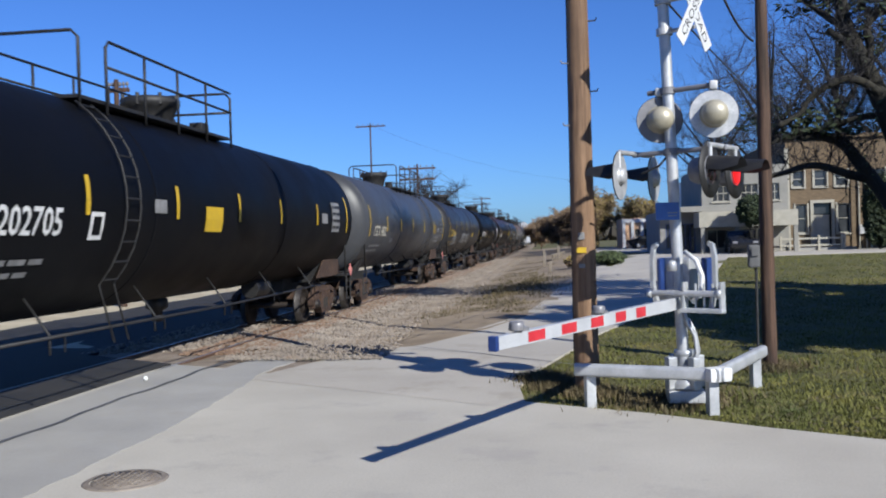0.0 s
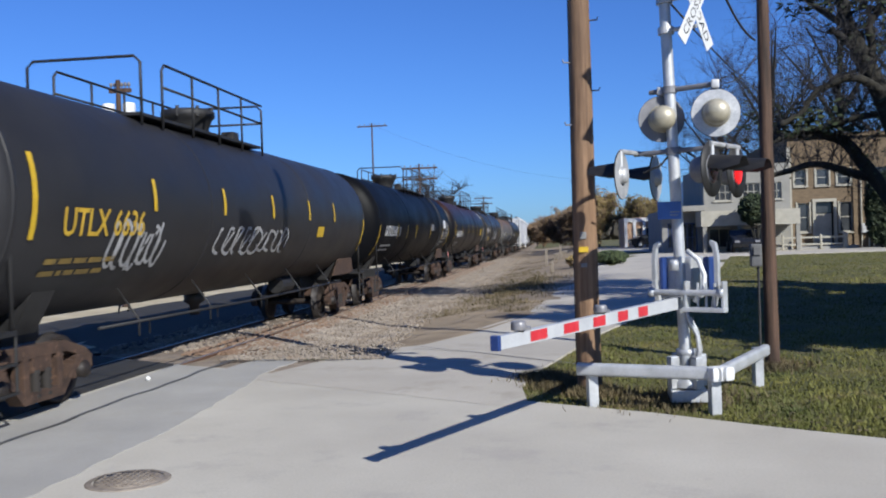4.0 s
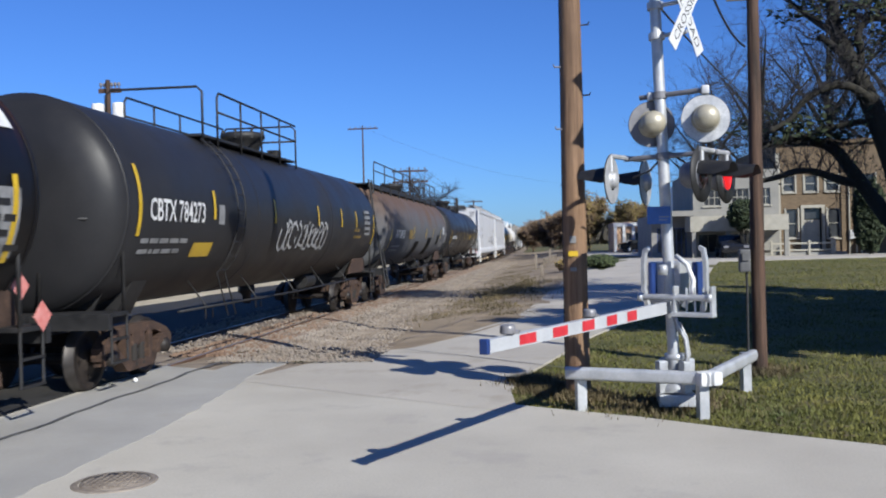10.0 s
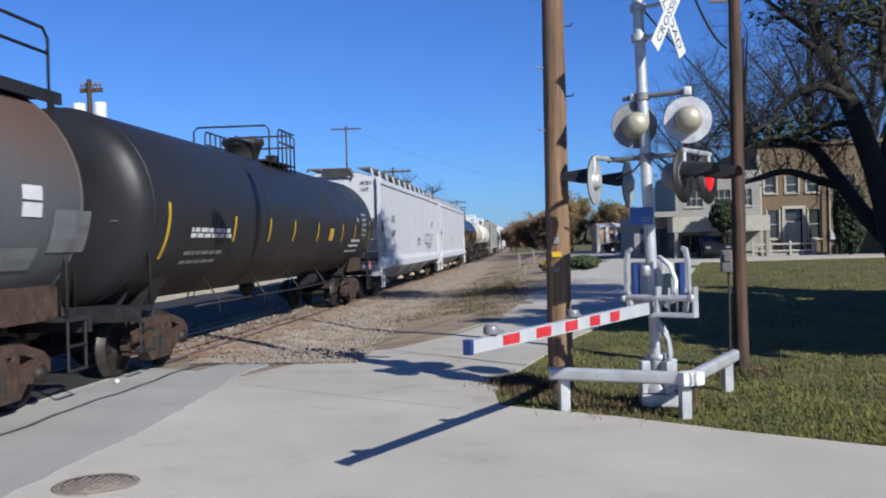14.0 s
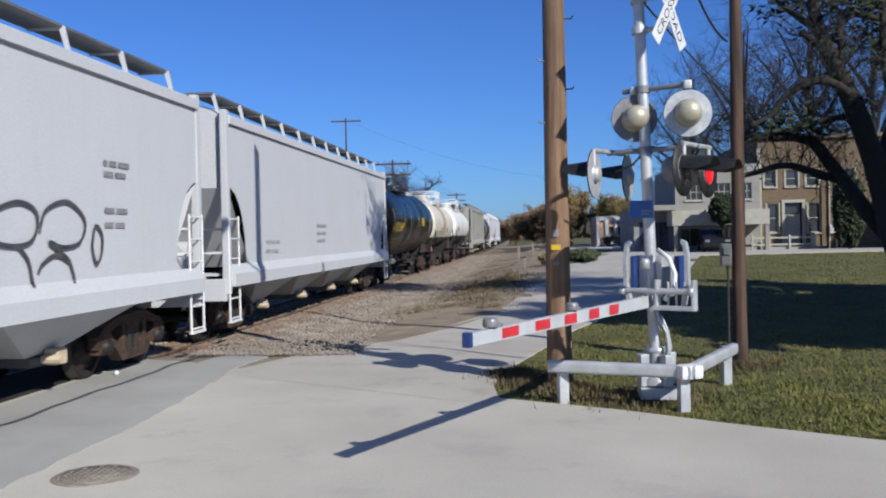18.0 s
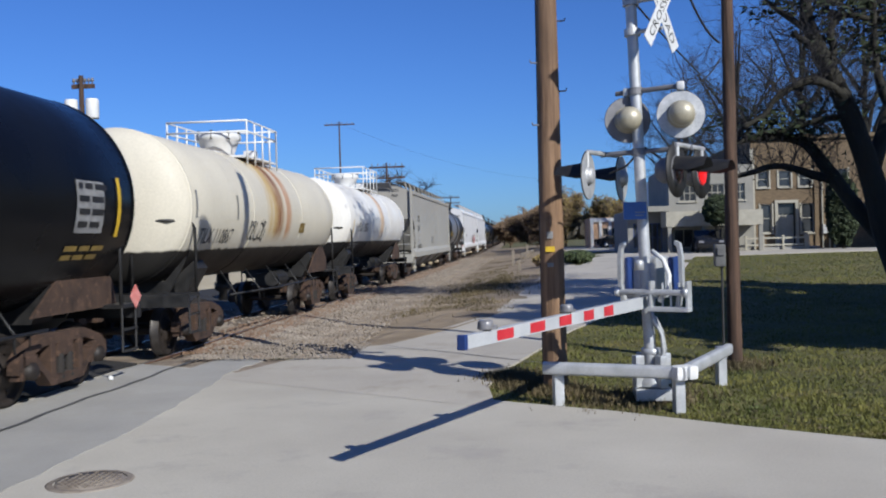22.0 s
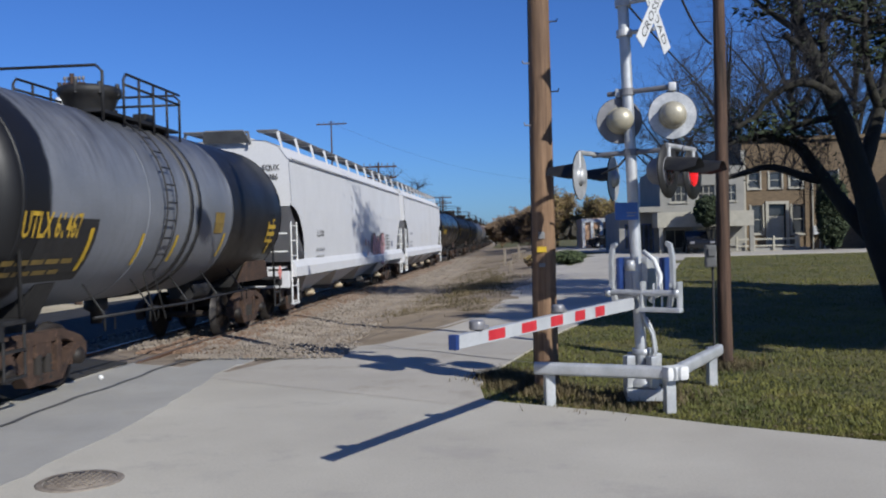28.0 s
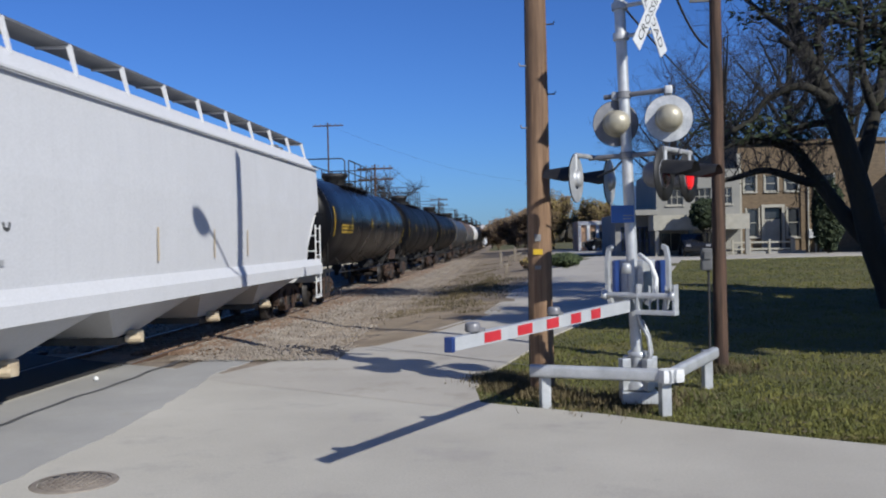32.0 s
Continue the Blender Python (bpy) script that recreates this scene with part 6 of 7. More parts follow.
# ---- trees ----
def tree(name, label, x, y, limbs, seed, twig_len=1.5, twigs=6, leaves=0, leaf_mats=None, leaf_size=0.12, sub=3, twig_r=0.012, clump=10, rise=0.45):
    """Limbs are (points, start radius, end radius); twigs sprout from them in three orders, with leaves at their ends."""
    rnd = random.Random(seed)
    t = thing(name, label, "tree", pose(x, y, ground_z(x, y)))
    verts, faces = [], []
    lv, lf = [], []

    def tube(pts, r0, r1, n):
        base = len(verts)
        for i, p in enumerate(pts):
            d = (pts[min(i + 1, len(pts) - 1)] - pts[max(i - 1, 0)]).normalized()
            s = d.orthogonal().normalized()
            u = d.cross(s)
            r = r0 + (r1 - r0) * i / (len(pts) - 1)
            for k in range(n):
                a = 2 * math.pi * k / n
                verts.append(p + r * (math.cos(a) * s + math.sin(a) * u))
        for i in range(len(pts) - 1):
            for k in range(n):
                a, b = base + i * n + k, base + i * n + (k + 1) % n
                faces.append((a, b, b + n, a + n))

    def leafs(p, count):
        for _ in range(count):
            c = p + Vector((rnd.gauss(0, 0.16), rnd.gauss(0, 0.16), rnd.gauss(0, 0.12)))
            d = Vector((rnd.gauss(0, 1), rnd.gauss(0, 1), rnd.gauss(0, 0.7))).normalized()
            s = d.orthogonal().normalized() * leaf_size * rnd.uniform(0.3, 0.5)
            b = len(lv)
            lv.extend((c - d * leaf_size * 0.6, c + s, c + d * leaf_size * 0.7, c - s))
            lf.append((b, b + 1, b + 2, b + 3))

    def sprout(p, d, length, r, order):
        n = 5 if order else 4
        pts, q, w = [p], p.copy(), d.copy()
        for i in range(n):
            w = (w + Vector((rnd.gauss(0, 0.22), rnd.gauss(0, 0.22), rnd.gauss(0.06, 0.2)))).normalized()
            q = q + w * length / n
            pts.append(q.copy())
        tube(pts, r, max(r * 0.35, 0.004), 4 if order == 0 else 5)
        if order > 0:
            for i in range(1, len(pts)):
                for _ in range(1 if order > 1 else 2):
                    side = Vector((rnd.gauss(0, 1), rnd.gauss(0, 1), rnd.gauss(0.15, 0.8))).normalized()
                    sprout(pts[i], (w * 0.7 + side).normalized(), length * rnd.uniform(0.4, 0.65), max(r * 0.45, 0.005), order - 1)
        elif leaves and rnd.random() < leaves:
            leafs(pts[-1], clump)
            leafs(pts[2], clump // 2)

    for k, (pts, r0, r1) in enumerate(limbs):
        ps = [Vector(p) for p in pts]
        # round the limb's corners
        fine = []
        for i in range(len(ps) - 1):
            a, b, c, d = ps[max(i - 1, 0)], ps[i], ps[i + 1], ps[min(i + 2, len(ps) - 1)]
            for j in range(4):
                f = j / 4
                fine.append(0.5 * (2 * b + (c - a) * f + (2 * a - 5 * b + 4 * c - d) * f * f + (3 * b - a - 3 * c + d) * f ** 3))
        fine.append(ps[-1])
        bm = bmesh.new()
        rr = [(r0 + (r1 - r0) * i / (len(fine) - 1)) * (1 + 0.12 * noise.noise(fine[i] * 1.3)) for i in range(len(fine))]
        if k == 0:
            rr[0] *= 1.35
        pipe(bm, fine, rr, 12)
        part("trunk" if k == 0 else "limb", bm, BARK, t)
        lo = len(fine) // 2 if k == 0 else 1
        for i in range(lo, len(fine)):
            for _ in range(twigs):
                side = Vector((rnd.gauss(0, 1), rnd.gauss(0, 1), rnd.gauss(rise, 0.6))).normalized()
                sprout(fine[i], side, twig_len * rnd.uniform(0.6, 1.2), twig_r * rnd.uniform(0.8, 1.8), sub - 1)
    me = bpy.data.meshes.new("branchwork")
    me.from_pydata(verts, [], faces)
    me.materials.append(TWIG)
    tagged(share("branchwork", me, t, Matrix.Identity(4)), kind="stuff")
    if lf:
        me = bpy.data.meshes.new("crown")
        me.from_pydata(lv, [], lf)
        mats = leaf_mats or [LEAF_GREEN]
        for m in mats:
            me.materials.append(m)
        me.polygons.foreach_set("material_index", [rnd.randrange(len(mats)) for _ in lf])
        tagged(share("crown", me, t, Matrix.Identity(4)), kind="stuff")
    return t


# the old oak on the lawn: two leaning stems from one root, limbs reaching over the lawn
OX, OY = 8.75, 23.0
oak = [
    ([(0.35, 0, -0.3), (0.0, 0, 0.8), (-0.32, 0, 1.75), (-0.59, 0, 2.93), (-0.92, 0, 4.03), (-1.26, 0, 5.0), (-1.63, 0.1, 5.9), (-1.88, 0.2, 6.6), (-1.98, 0.3, 7.1), (-2.05, 0.3, 8.2)], 0.36, 0.13),
    ([(0.3, 0.2, 0.0), (0.0, 0.3, 1.2), (-0.7, 0.5, 2.18), (-1.22, 0.6, 2.95), (-1.6, 0.6, 3.51), (-1.94, 0.6, 3.96), (-2.33, 0.6, 4.14), (-2.86, 0.5, 4.2), (-3.39, 0.4, 4.15), (-3.9, 0.3, 4.0)], 0.24, 0.06),
    ([(-1.45, 0.6, 3.1), (-1.79, 0.6, 3.19), (-2.13, 0.5, 3.3), (-2.57, 0.4, 3.43), (-2.97, 0.3, 3.42), (-3.41, 0.2, 3.29), (-3.9, 0.1, 3.18)], 0.12, 0.06),
    ([(-1.01, 0, 4.5), (-1.17, -0.1, 4.9), (-1.56, -0.2, 5.24), (-1.95, -0.3, 5.4), (-2.26, -0.3, 5.38), (-2.61, -0.3, 5.23), (-2.97, -0.3, 4.97), (-3.21, -0.3, 4.63), (-3.7, -0.3, 4.35)], 0.12, 0.06),
    ([(-0.95, 0, 4.3), (-1.18, 0.1, 4.52), (-1.57, 0.2, 4.56), (-1.93, 0.3, 4.48), (-2.37, 0.3, 4.36), (-3.1, 0.4, 4.25)], 0.10, 0.05),
    ([(-1.55, 0.1, 5.8), (-1.42, 0.1, 6.2), (-1.49, 0.1, 6.65), (-1.3, 0.1, 6.97), (-0.96, 0.1, 7.03), (-0.6, 0.1, 6.92), (0.1, 0.2, 6.9)], 0.11, 0.06),
    ([(-1.8, 0.1, 6.2), (-2.15, 0.1, 6.49), (-2.4, 0.1, 6.68)], 0.10, 0.07),
    ([(-1.9, 0.2, 6.7), (-2.4, 0.8, 7.3), (-3.2, 1.2, 8.2)], 0.10, 0.04),
    ([(-0.6, 0, 3.3), (0.0, 0.5, 4.8), (0.4, 0.9, 6.4), (0.5, 1.1, 8.4)], 0.2, 0.06),
    ([(0.0, 0.5, 4.8), (-0.4, 0.2, 5.8), (-0.5, 0.0, 7.6)], 0.13, 0.05),
    ([(0.0, 0.5, 4.8), (1.3, 0.2, 6.0), (2.6, 0.0, 6.8)], 0.14, 0.05)]
old_oak = tree("oak_tree", "old dark oak with two leaning stems and thin leathery leaves", OX, OY, oak, 7, 1.35, 1, 0.03, [LEAF_DARK, LEAF_DARK, LEAF_GREEN, LEAF_DARK], 0.08, 2, 0.012, clump=6, rise=1.0)

# its evergreen crown, high over the lawn
rnd = random.Random(77)
lv, lf = [], []
spots = [(-4.2, 2.6, -1.6, 3.6, 8.7, 10.8)] * 80 + [(-7.0, -3.0, -0.5, 3.5, 9.0, 10.8)] * 80 + [(-1.5, 1.6, 0.0, 1.5, 5.9, 8.5)] * 64 + [(-2.6, -0.6, 0.3, 1.5, 7.2, 8.4)] * 14 + [(-3.8, -1.9, 0.2, 0.9, 3.9, 4.5)] * 9
for x0, x1, y0, y1, z0, z1 in spots:
    c = Vector((rnd.uniform(x0, x1), rnd.uniform(y0, y1), rnd.uniform(z0, z1)))
    for _ in range(34):
        p = c + Vector((rnd.gauss(0, 0.42), rnd.gauss(0, 0.42), abs(rnd.gauss(0, 0.25))))
        d = Vector((rnd.gauss(0, 1), rnd.gauss(0, 1), rnd.gauss(0, 0.5))).normalized()
        w = d.orthogonal().normalized() * 0.06
        k = len(lv)
        lv.extend((p - d * 0.13, p + w, p + d * 0.13, p - w))
        lf.append((k, k + 1, k + 2, k + 3))
me = bpy.data.meshes.new("crown")
me.from_pydata(lv, [], lf)
me.materials.append(LEAF_DARK)
tagged(share("crown", me, old_oak, Matrix.Identity(4)), kind="stuff")

# a second oak stands outside the view on the right; its crown shades the lawn
shade = [([(0, 0, -0.3), (0.1, 0, 2.5), (-0.1, 0.1, 5.0), (0, 0, 7.5)], 0.5, 0.2)]
for k in range(9):
    a = k * 2 * math.pi / 9
    shade.append(([(0, 0, 3.4 + 0.3 * (k % 3)), (2.0 * math.cos(a), 2.0 * math.sin(a), 5.2), (4.2 * math.cos(a), 4.2 * math.sin(a), 6.3 + (k % 2)), (6.2 * math.cos(a), 6.2 * math.sin(a), 6.4 + (k % 3) * 0.7)], 0.22, 0.06))
tree("oak_tree", "spreading oak that shades the lawn", 15.2, 14.2, shade, 8, 1.6, 2, 1.0, [LEAF_DARK, LEAF_GREEN], 0.26, 3, 0.02, clump=8)


def bare_limbs(seed, h, spread, n=8):
    rnd = random.Random(seed)
    out = [([(0, 0, -0.2), (0.1, 0, h * 0.25), (0, 0.1, h * 0.5), (0.1, 0, h)], h * 0.025, 0.04)]
    for k in range(n):
        a = k * 2.4 + rnd.uniform(0, 0.5)
        z = h * (0.22 + 0.45 * k / n)
        r = spread * rnd.uniform(0.7, 1.0)
        out.append(([(0, 0, z), (r * 0.4 * math.cos(a), r * 0.4 * math.sin(a), z + h * 0.16), (r * math.cos(a), r * math.sin(a), z + h * 0.34)], h * 0.012, 0.03))
    return out


BARE = [(13.5, 84, 15, 5.0, 21), (19.0, 88, 20, 6.5, 22), (25.5, 90, 24, 7.5, 23), (32, 92, 25, 8.0, 24)]
for x, y, h, w, s in BARE:
    tree("bare_tree", "leafless winter tree with a haze of fine twigs", x, y, bare_limbs(s, h, w), s, 3.4, 2, 0, None, 0.1, 3, 0.022)

# dry leaved trees along the side street, far down beside the track
for x, y, h, w, s, mats in ((3.6, 114, 6.2, 2.3, 31, [LEAF_BROWN, LEAF_YELLOW]), (8.1, 112, 5.2, 2.3, 32, [LEAF_YELLOW, LEAF_YELLOW, LEAF_BROWN]), (0.5, 104, 4.4, 1.8, 33, [LEAF_BROWN]), (-1.4, 128, 4.4, 2.4, 34, [LEAF_BROWN]), (1.6, 122, 4.8, 2.6, 35, [LEAF_BROWN, LEAF_BROWN, LEAF_YELLOW]), (-4.6, 158, 4.4, 2.8, 36, [LEAF_BROWN]), (-7.0, 196, 4.6, 3.0, 38, [LEAF_BROWN])):
    tree("autumn_tree", "thin tree with dry yellow leaves" if mats[0] is LEAF_YELLOW else "thin tree with dry brown leaves", x, y, bare_limbs(s, h, w, 9), s, 1.1, 3, 0.8, mats, 0.18, 2, 0.03, clump=7)
for x, y, h, w, s in ((-26, 175, 14, 6, 41), (-34, 190, 13, 5, 42)):
    tree("bare_tree", "leafless tree beyond the track", x, y, bare_limbs(s, h, w), s, 2.4, 4, 0, None, 0.1, 2, 0.05)

# far woods: a low uneven band of brown woodland
bm = bmesh.new()
rnd = random.Random(3)
for k in range(900):
    a = radians(rnd.uniform(-32, 40))
    d = rnd.uniform(260, 420)
    x, y = d * math.sin(a) - 10, d * math.cos(a)
    if abs(x - track_x(y)) < 7:
        continue
    s = rnd.uniform(4, 8)
    m = Matrix.Translation((x, y, s * 0.55)) @ Euler((rnd.uniform(0, 6), rnd.uniform(0, 6), 0)).to_matrix().to_4x4() @ Matrix.Diagonal((s * 0.8, s * 0.8, s, 1))
    r = bmesh.ops.create_icosphere(bm, subdivisions=1, radius=0.75, matrix=m)
    for v in r["verts"]:
        v.co += Vector((rnd.gauss(0, 0.5), rnd.gauss(0, 0.5), rnd.gauss(0, 0.6)))
tagged(part("far_woods", bm, FAR_WOOD), "brown leafless woodland on the horizon", "woods", kind="stuff")


# ---- buildings ----
def wall_with_openings(bm, x0, x1, z0, z1, y, holes, thick=0.3):
    """A wall in the plane y, of real thickness, with holes (x0, x1, z0, z1) through it."""
    xs = sorted({x0, x1, *(v for h in holes for v in h[:2])})
    zs = sorted({z0, z1, *(v for h in holes for v in h[2:])})
    for i in range(len(xs) - 1):
        for j in range(len(zs) - 1):
            cx, cz = (xs[i] + xs[i + 1]) / 2, (zs[j] + zs[j + 1]) / 2
            if not any(h[0] < cx < h[1] and h[2] < cz < h[3] for h in holes):
                box(bm, cx, y + thick / 2, cz, xs[i + 1] - xs[i], thick, zs[j + 1] - zs[j])
    bmesh.ops.remove_doubles(bm, verts=bm.verts, dist=0.001)


def window_in(house, x0, x1, z0, z1, y, nx=2, nz=2, frame=None, sill=True, deep=0.12):
    frame = frame or TRIM
    bm = bmesh.new()
    t = 0.07
    for cx, w in ((x0 + t / 2, t), (x1 - t / 2, t)):
        box(bm, cx, y + deep, (z0 + z1) / 2, w, 0.08, z1 - z0)
    for cz in (z0 + t / 2, z1 - t / 2):
        box(bm, (x0 + x1) / 2, y + deep, cz, x1 - x0, 0.08, t)
    w = part("window", bm, frame, house)
    for k in range(1, nx):
        bm = bmesh.new()
        box(bm, x0 + (x1 - x0) * k / nx, y + deep, (z0 + z1) / 2, 0.045, 0.06, z1 - z0 - 2 * t)
        part("mullion", bm, frame, w)
    for k in range(1, nz):
        bm = bmesh.new()
        box(bm, (x0 + x1) / 2, y + deep, z0 + (z1 - z0) * k / nz, x1 - x0 - 2 * t, 0.064, 0.05)
        part("transom", bm, frame, w)
    bm = bmesh.new()
    box(bm, (x0 + x1) / 2, y + deep + 0.03, (z0 + z1) / 2, x1 - x0, 0.015, z1 - z0)
    part("pane", bm, PANE, w)
    if sill:
        bm = bmesh.new()
        box(bm, (x0 + x1) / 2, y - 0.04, z0 - 0.05, x1 - x0 + 0.2, 0.16, 0.1)
        part("sill", bm, frame, w)


def shell(house, x0, x1, y0, y1, z0, z1, wall, holes, roof=TAR, parapet=0.35):
    bm = bmesh.new()
    wall_with_openings(bm, x0, x1, z0, z1, y0, holes)
    part("front_wall", bm, wall, house)
    bm = bmesh.new()
    box(bm, x0 + 0.15, (y0 + 0.302 + y1) / 2, (z0 + z1) / 2, 0.3, y1 - y0 - 0.304, z1 - z0)
    part("side_wall", bm, wall, house)
    bm = bmesh.new()
    box(bm, x1 - 0.15, (y0 + 0.302 + y1) / 2, (z0 + z1) / 2, 0.3, y1 - y0 - 0.304, z1 - z0)
    part("side_wall", bm, wall, house)
    bm = bmesh.new()
    box(bm, (x0 + x1) / 2, y1 + 0.15, (z0 + z1) / 2, x1 - x0, 0.3, z1 - z0)
    part("back_wall", bm, wall, house)
    bm = bmesh.new()
    box(bm, (x0 + x1) / 2, (y0 + y1) / 2, z1 - parapet, x1 - x0 - 0.62, y1 - y0 - 0.62, 0.2)
    part("roof", bm, roof, house)
    bm = bmesh.new()
    box(bm, (x0 + x1) / 2, (y0 + y1) / 2 + 0.2, (z0 + z1) / 2 - 0.2, x1 - x0 - 0.9, y1 - y0 - 1.6, z1 - z0 - 0.6)
    part("interior", bm, DARKWOOD, house, "dark rooms behind the windows")


# the two storey tan brick house with its porch rail
BY = 64.0
b2 = thing("brick_house", "two storey tan brick house with cream door and window trim", "house")
holes = [(15.25, 16.0, 1.75, 3.7), (16.35, 17.6, 0.95, 3.75), (17.95, 18.8, 1.7, 3.7), (15.1, 15.85, 4.85, 5.95), (16.5, 17.3, 4.85, 5.95), (17.85, 18.65, 4.85, 5.95), (20.2, 21.0, 4.85, 5.95), (20.2, 21.0, 1.75, 3.7)]
shell(b2, 14.7, 24.5, BY, BY + 14, 0.3, 8.3, BRICK_TAN, holes)
for k, h in enumerate(holes):
    if k == 1:
        continue
    window_in(b2, *h, BY, 1, 2)
    for x in (h[0] - 0.1, h[1] + 0.1):
        bm = bmesh.new()
        box(bm, x + (0.04 if x < h[0] else -0.04), BY - 0.02, (h[2] + h[3]) / 2, 0.1, 0.08, h[3] - h[2] + 0.12)
        part("window_trim", bm, TRIM, b2)
bm = bmesh.new()
box(bm, 16.97, BY + 0.2, 1.95, 1.0, 0.06, 2.0)
for x in (16.7, 17.25):
    for z in (1.45, 2.4):
        box(bm, x, BY + 0.16, z, 0.34, 0.03, 0.7)
door = part("door", bm, TRIM, b2, "cream panelled front door")
bm = bmesh.new()
lathe(bm, [(0, 0.06), (0.04, 0.05), (0.04, 0)], 10, pose(17.35, BY + 0.14, 1.9, 90, 0, 0))
part("door_handle", bm, IRON, door)
bm = bmesh.new()
box(bm, 16.97, BY + 0.22, 3.35, 1.1, 0.03, 0.7)
part("transom_pane", bm, PANE, b2)
bm = bmesh.new()
for x in (16.3, 17.65):
    box(bm, x, BY - 0.05, 2.35, 0.2, 0.14, 2.85)
box(bm, 16.97, BY - 0.05, 3.85, 1.55, 0.16, 0.2)
part("door_trim", bm, TRIM, b2)
for x in (14.75, 18.95):
    bm = bmesh.new()
    box(bm, x, BY - 0.06, 3.9, 0.28, 0.12, 7.2)
    part("pilaster", bm, TRIM if x < 16 else BRICK_TAN, b2)
for k, x in enumerate((19.3, 19.75, 20.05)):
    bm = bmesh.new()
    rod(bm, (x, BY - 0.12, 0.4), (x, BY - 0.12, 5.6 - 0.3 * k), 0.06, n=8)
    part("downpipe", bm, TRIM, b2)
bm = bmesh.new()
box(bm, 19.5, BY - 0.2, 1.9, 0.5, 0.3, 0.6, None, 0.03)
part("meter_box", bm, GALV, b2)
bm = bmesh.new()
box(bm, 19.6, BY - 0.08, 8.2, 10, 0.3, 0.25)
part("cornice", bm, BRICK_TAN, b2)
bm = bmesh.new()
box(bm, 16.9, BY - 0.75, 0.55, 3.6, 1.5, 0.5)
part("porch", bm, STUCCO_GREY, b2)
fence = thing("porch_fence", "cream painted wooden porch rail", "fence", pose(0, BY - 1.6, 0))
for x in (13.9, 15.0, 16.3, 17.75, 17.9):
    bm = bmesh.new()
    box(bm, x, 0, 1.05, 0.14, 0.14, 1.1, None, 0.02)
    part("post", bm, TRIM, fence)
for x0, x1 in ((13.9, 15.0), (15.0, 16.3), (16.3, 17.8)):
    for z in (0.95, 1.4):
        bm = bmesh.new()
        box(bm, (x0 + x1) / 2, 0, z, x1 - x0 - 0.15, 0.05, 0.12)
        part("rail", bm, TRIM, fence)

# the pale shop beside it, with a flat canopy on posts
SY = 70.0
SHOP_AT = Matrix.Translation((0, 0, 0.2)) @ Matrix.Diagonal((0.9, 0.9, 0.9, 1))
b1 = thing("shop_building", "pale stucco two storey shop with a flat white canopy", "shop", SHOP_AT)
holes = [(10.75, 12.0, 4.25, 5.5), (12.8, 14.05, 4.25, 5.5), (14.6, 15.6, 4.25, 5.5), (10.3, 11.8, 0.75, 2.2), (12.4, 14.6, 0.75, 2.2)]
shell(b1, 10.0, 16.2, SY, SY + 12, 0.2, 6.9, STUCCO, holes)
for k, h in enumerate(holes):
    window_in(b1, *h, SY, 3 if k < 3 else 2, 2 if k < 3 else 1, TRIM, k < 3)
bm = bmesh.new()
box(bm, 12.75, SY - 1.5, 2.9, 6.8, 3.0, 1.1)
part("canopy", bm, TRIM, b1, "flat cream canopy")
for x in (9.6, 12.0, 14.3, 16.0):
    bm = bmesh.new()
    box(bm, x, SY - 2.8, 1.35, 0.28, 0.28, 2.1, None, 0.02)
    part("canopy_post", bm, STUCCO, b1)

b0 = thing("low_shop", "low shop with a flat grey roof and glass front", "shop", SHOP_AT)
holes = [(7.4, 8.3, 0.8, 2.7), (8.5, 9.6, 0.5, 2.7)]
shell(b0, 7.0, 9.95, SY + 1, SY + 13, 0.2, 3.7, STUCCO_GREY, holes)
for h in holes:
    window_in(b0, *h, SY + 1, 3, 2, NAVY, False)
bm = bmesh.new()
box(bm, 8.45, SY + 0.4, 3.75, 3.1, 1.6, 0.4)
part("canopy", bm, STUCCO, b0)
b00 = thing("metal_shed", "pale blue metal clad building with upright seams", "shed")
shell(b00, 11.6, 16, SY + 24, SY + 34, 0.2, 7.2, SIDING, [])
for k in range(15):
    bm = bmesh.new()
    box(bm, 11.7 + k * 0.29, SY + 23.97, 3.8, 0.05, 0.05, 6.8)
    part("seam", bm, TRIM, b00)
shed = thing("metal_shed", "blue grey metal shed with ribbed walls and a low roof", "shed")
shell(shed, 24.6, 34, BY - 6, BY + 8, 0.3, 6.0, SIDING, [])
for k in range(24):
    bm = bmesh.new()
    box(bm, 24.8 + k * 0.38, BY - 6.03, 3.1, 0.07, 0.06, 5.6)
    part("seam", bm, TRIM, shed)

# the low orange building down the street
ob = thing("orange_building", "low orange stucco building with pale bays", "shop")
holes = [(8.0, 8.6, 1.2, 2.6), (7.0, 7.6, 1.2, 2.6)]
shell(ob, 5.7, 9.6, 98, 108, 0.1, 3.7, ORANGE, holes)
for h in holes:
    window_in(ob, *h, 98, 1, 2)
for x in (5.9, 6.8, 7.8, 8.85, 9.4):
    bm = bmesh.new()
    box(bm, x, 97.9, 1.9, 0.3, 0.2, 3.4)
    part("pilaster", bm, WHITE, ob)
bm = bmesh.new()
box(bm, 7.65, 97.88, 3.45, 3.9, 0.24, 0.4)
part("cornice", bm, WHITE, ob)
ob2 = thing("grey_house", "small pale grey house with a low roof", "house")
shell(ob2, 8.4, 12.5, 95, 105, 0.1, 3.0, STUCCO, [(9.2, 10.2, 1.0, 2.3), (10.9, 11.9, 1.0, 2.3)])
for h in ((9.2, 10.2, 1.0, 2.3), (10.9, 11.9, 1.0, 2.3)):
    window_in(ob2, *h, 95, 2, 2)


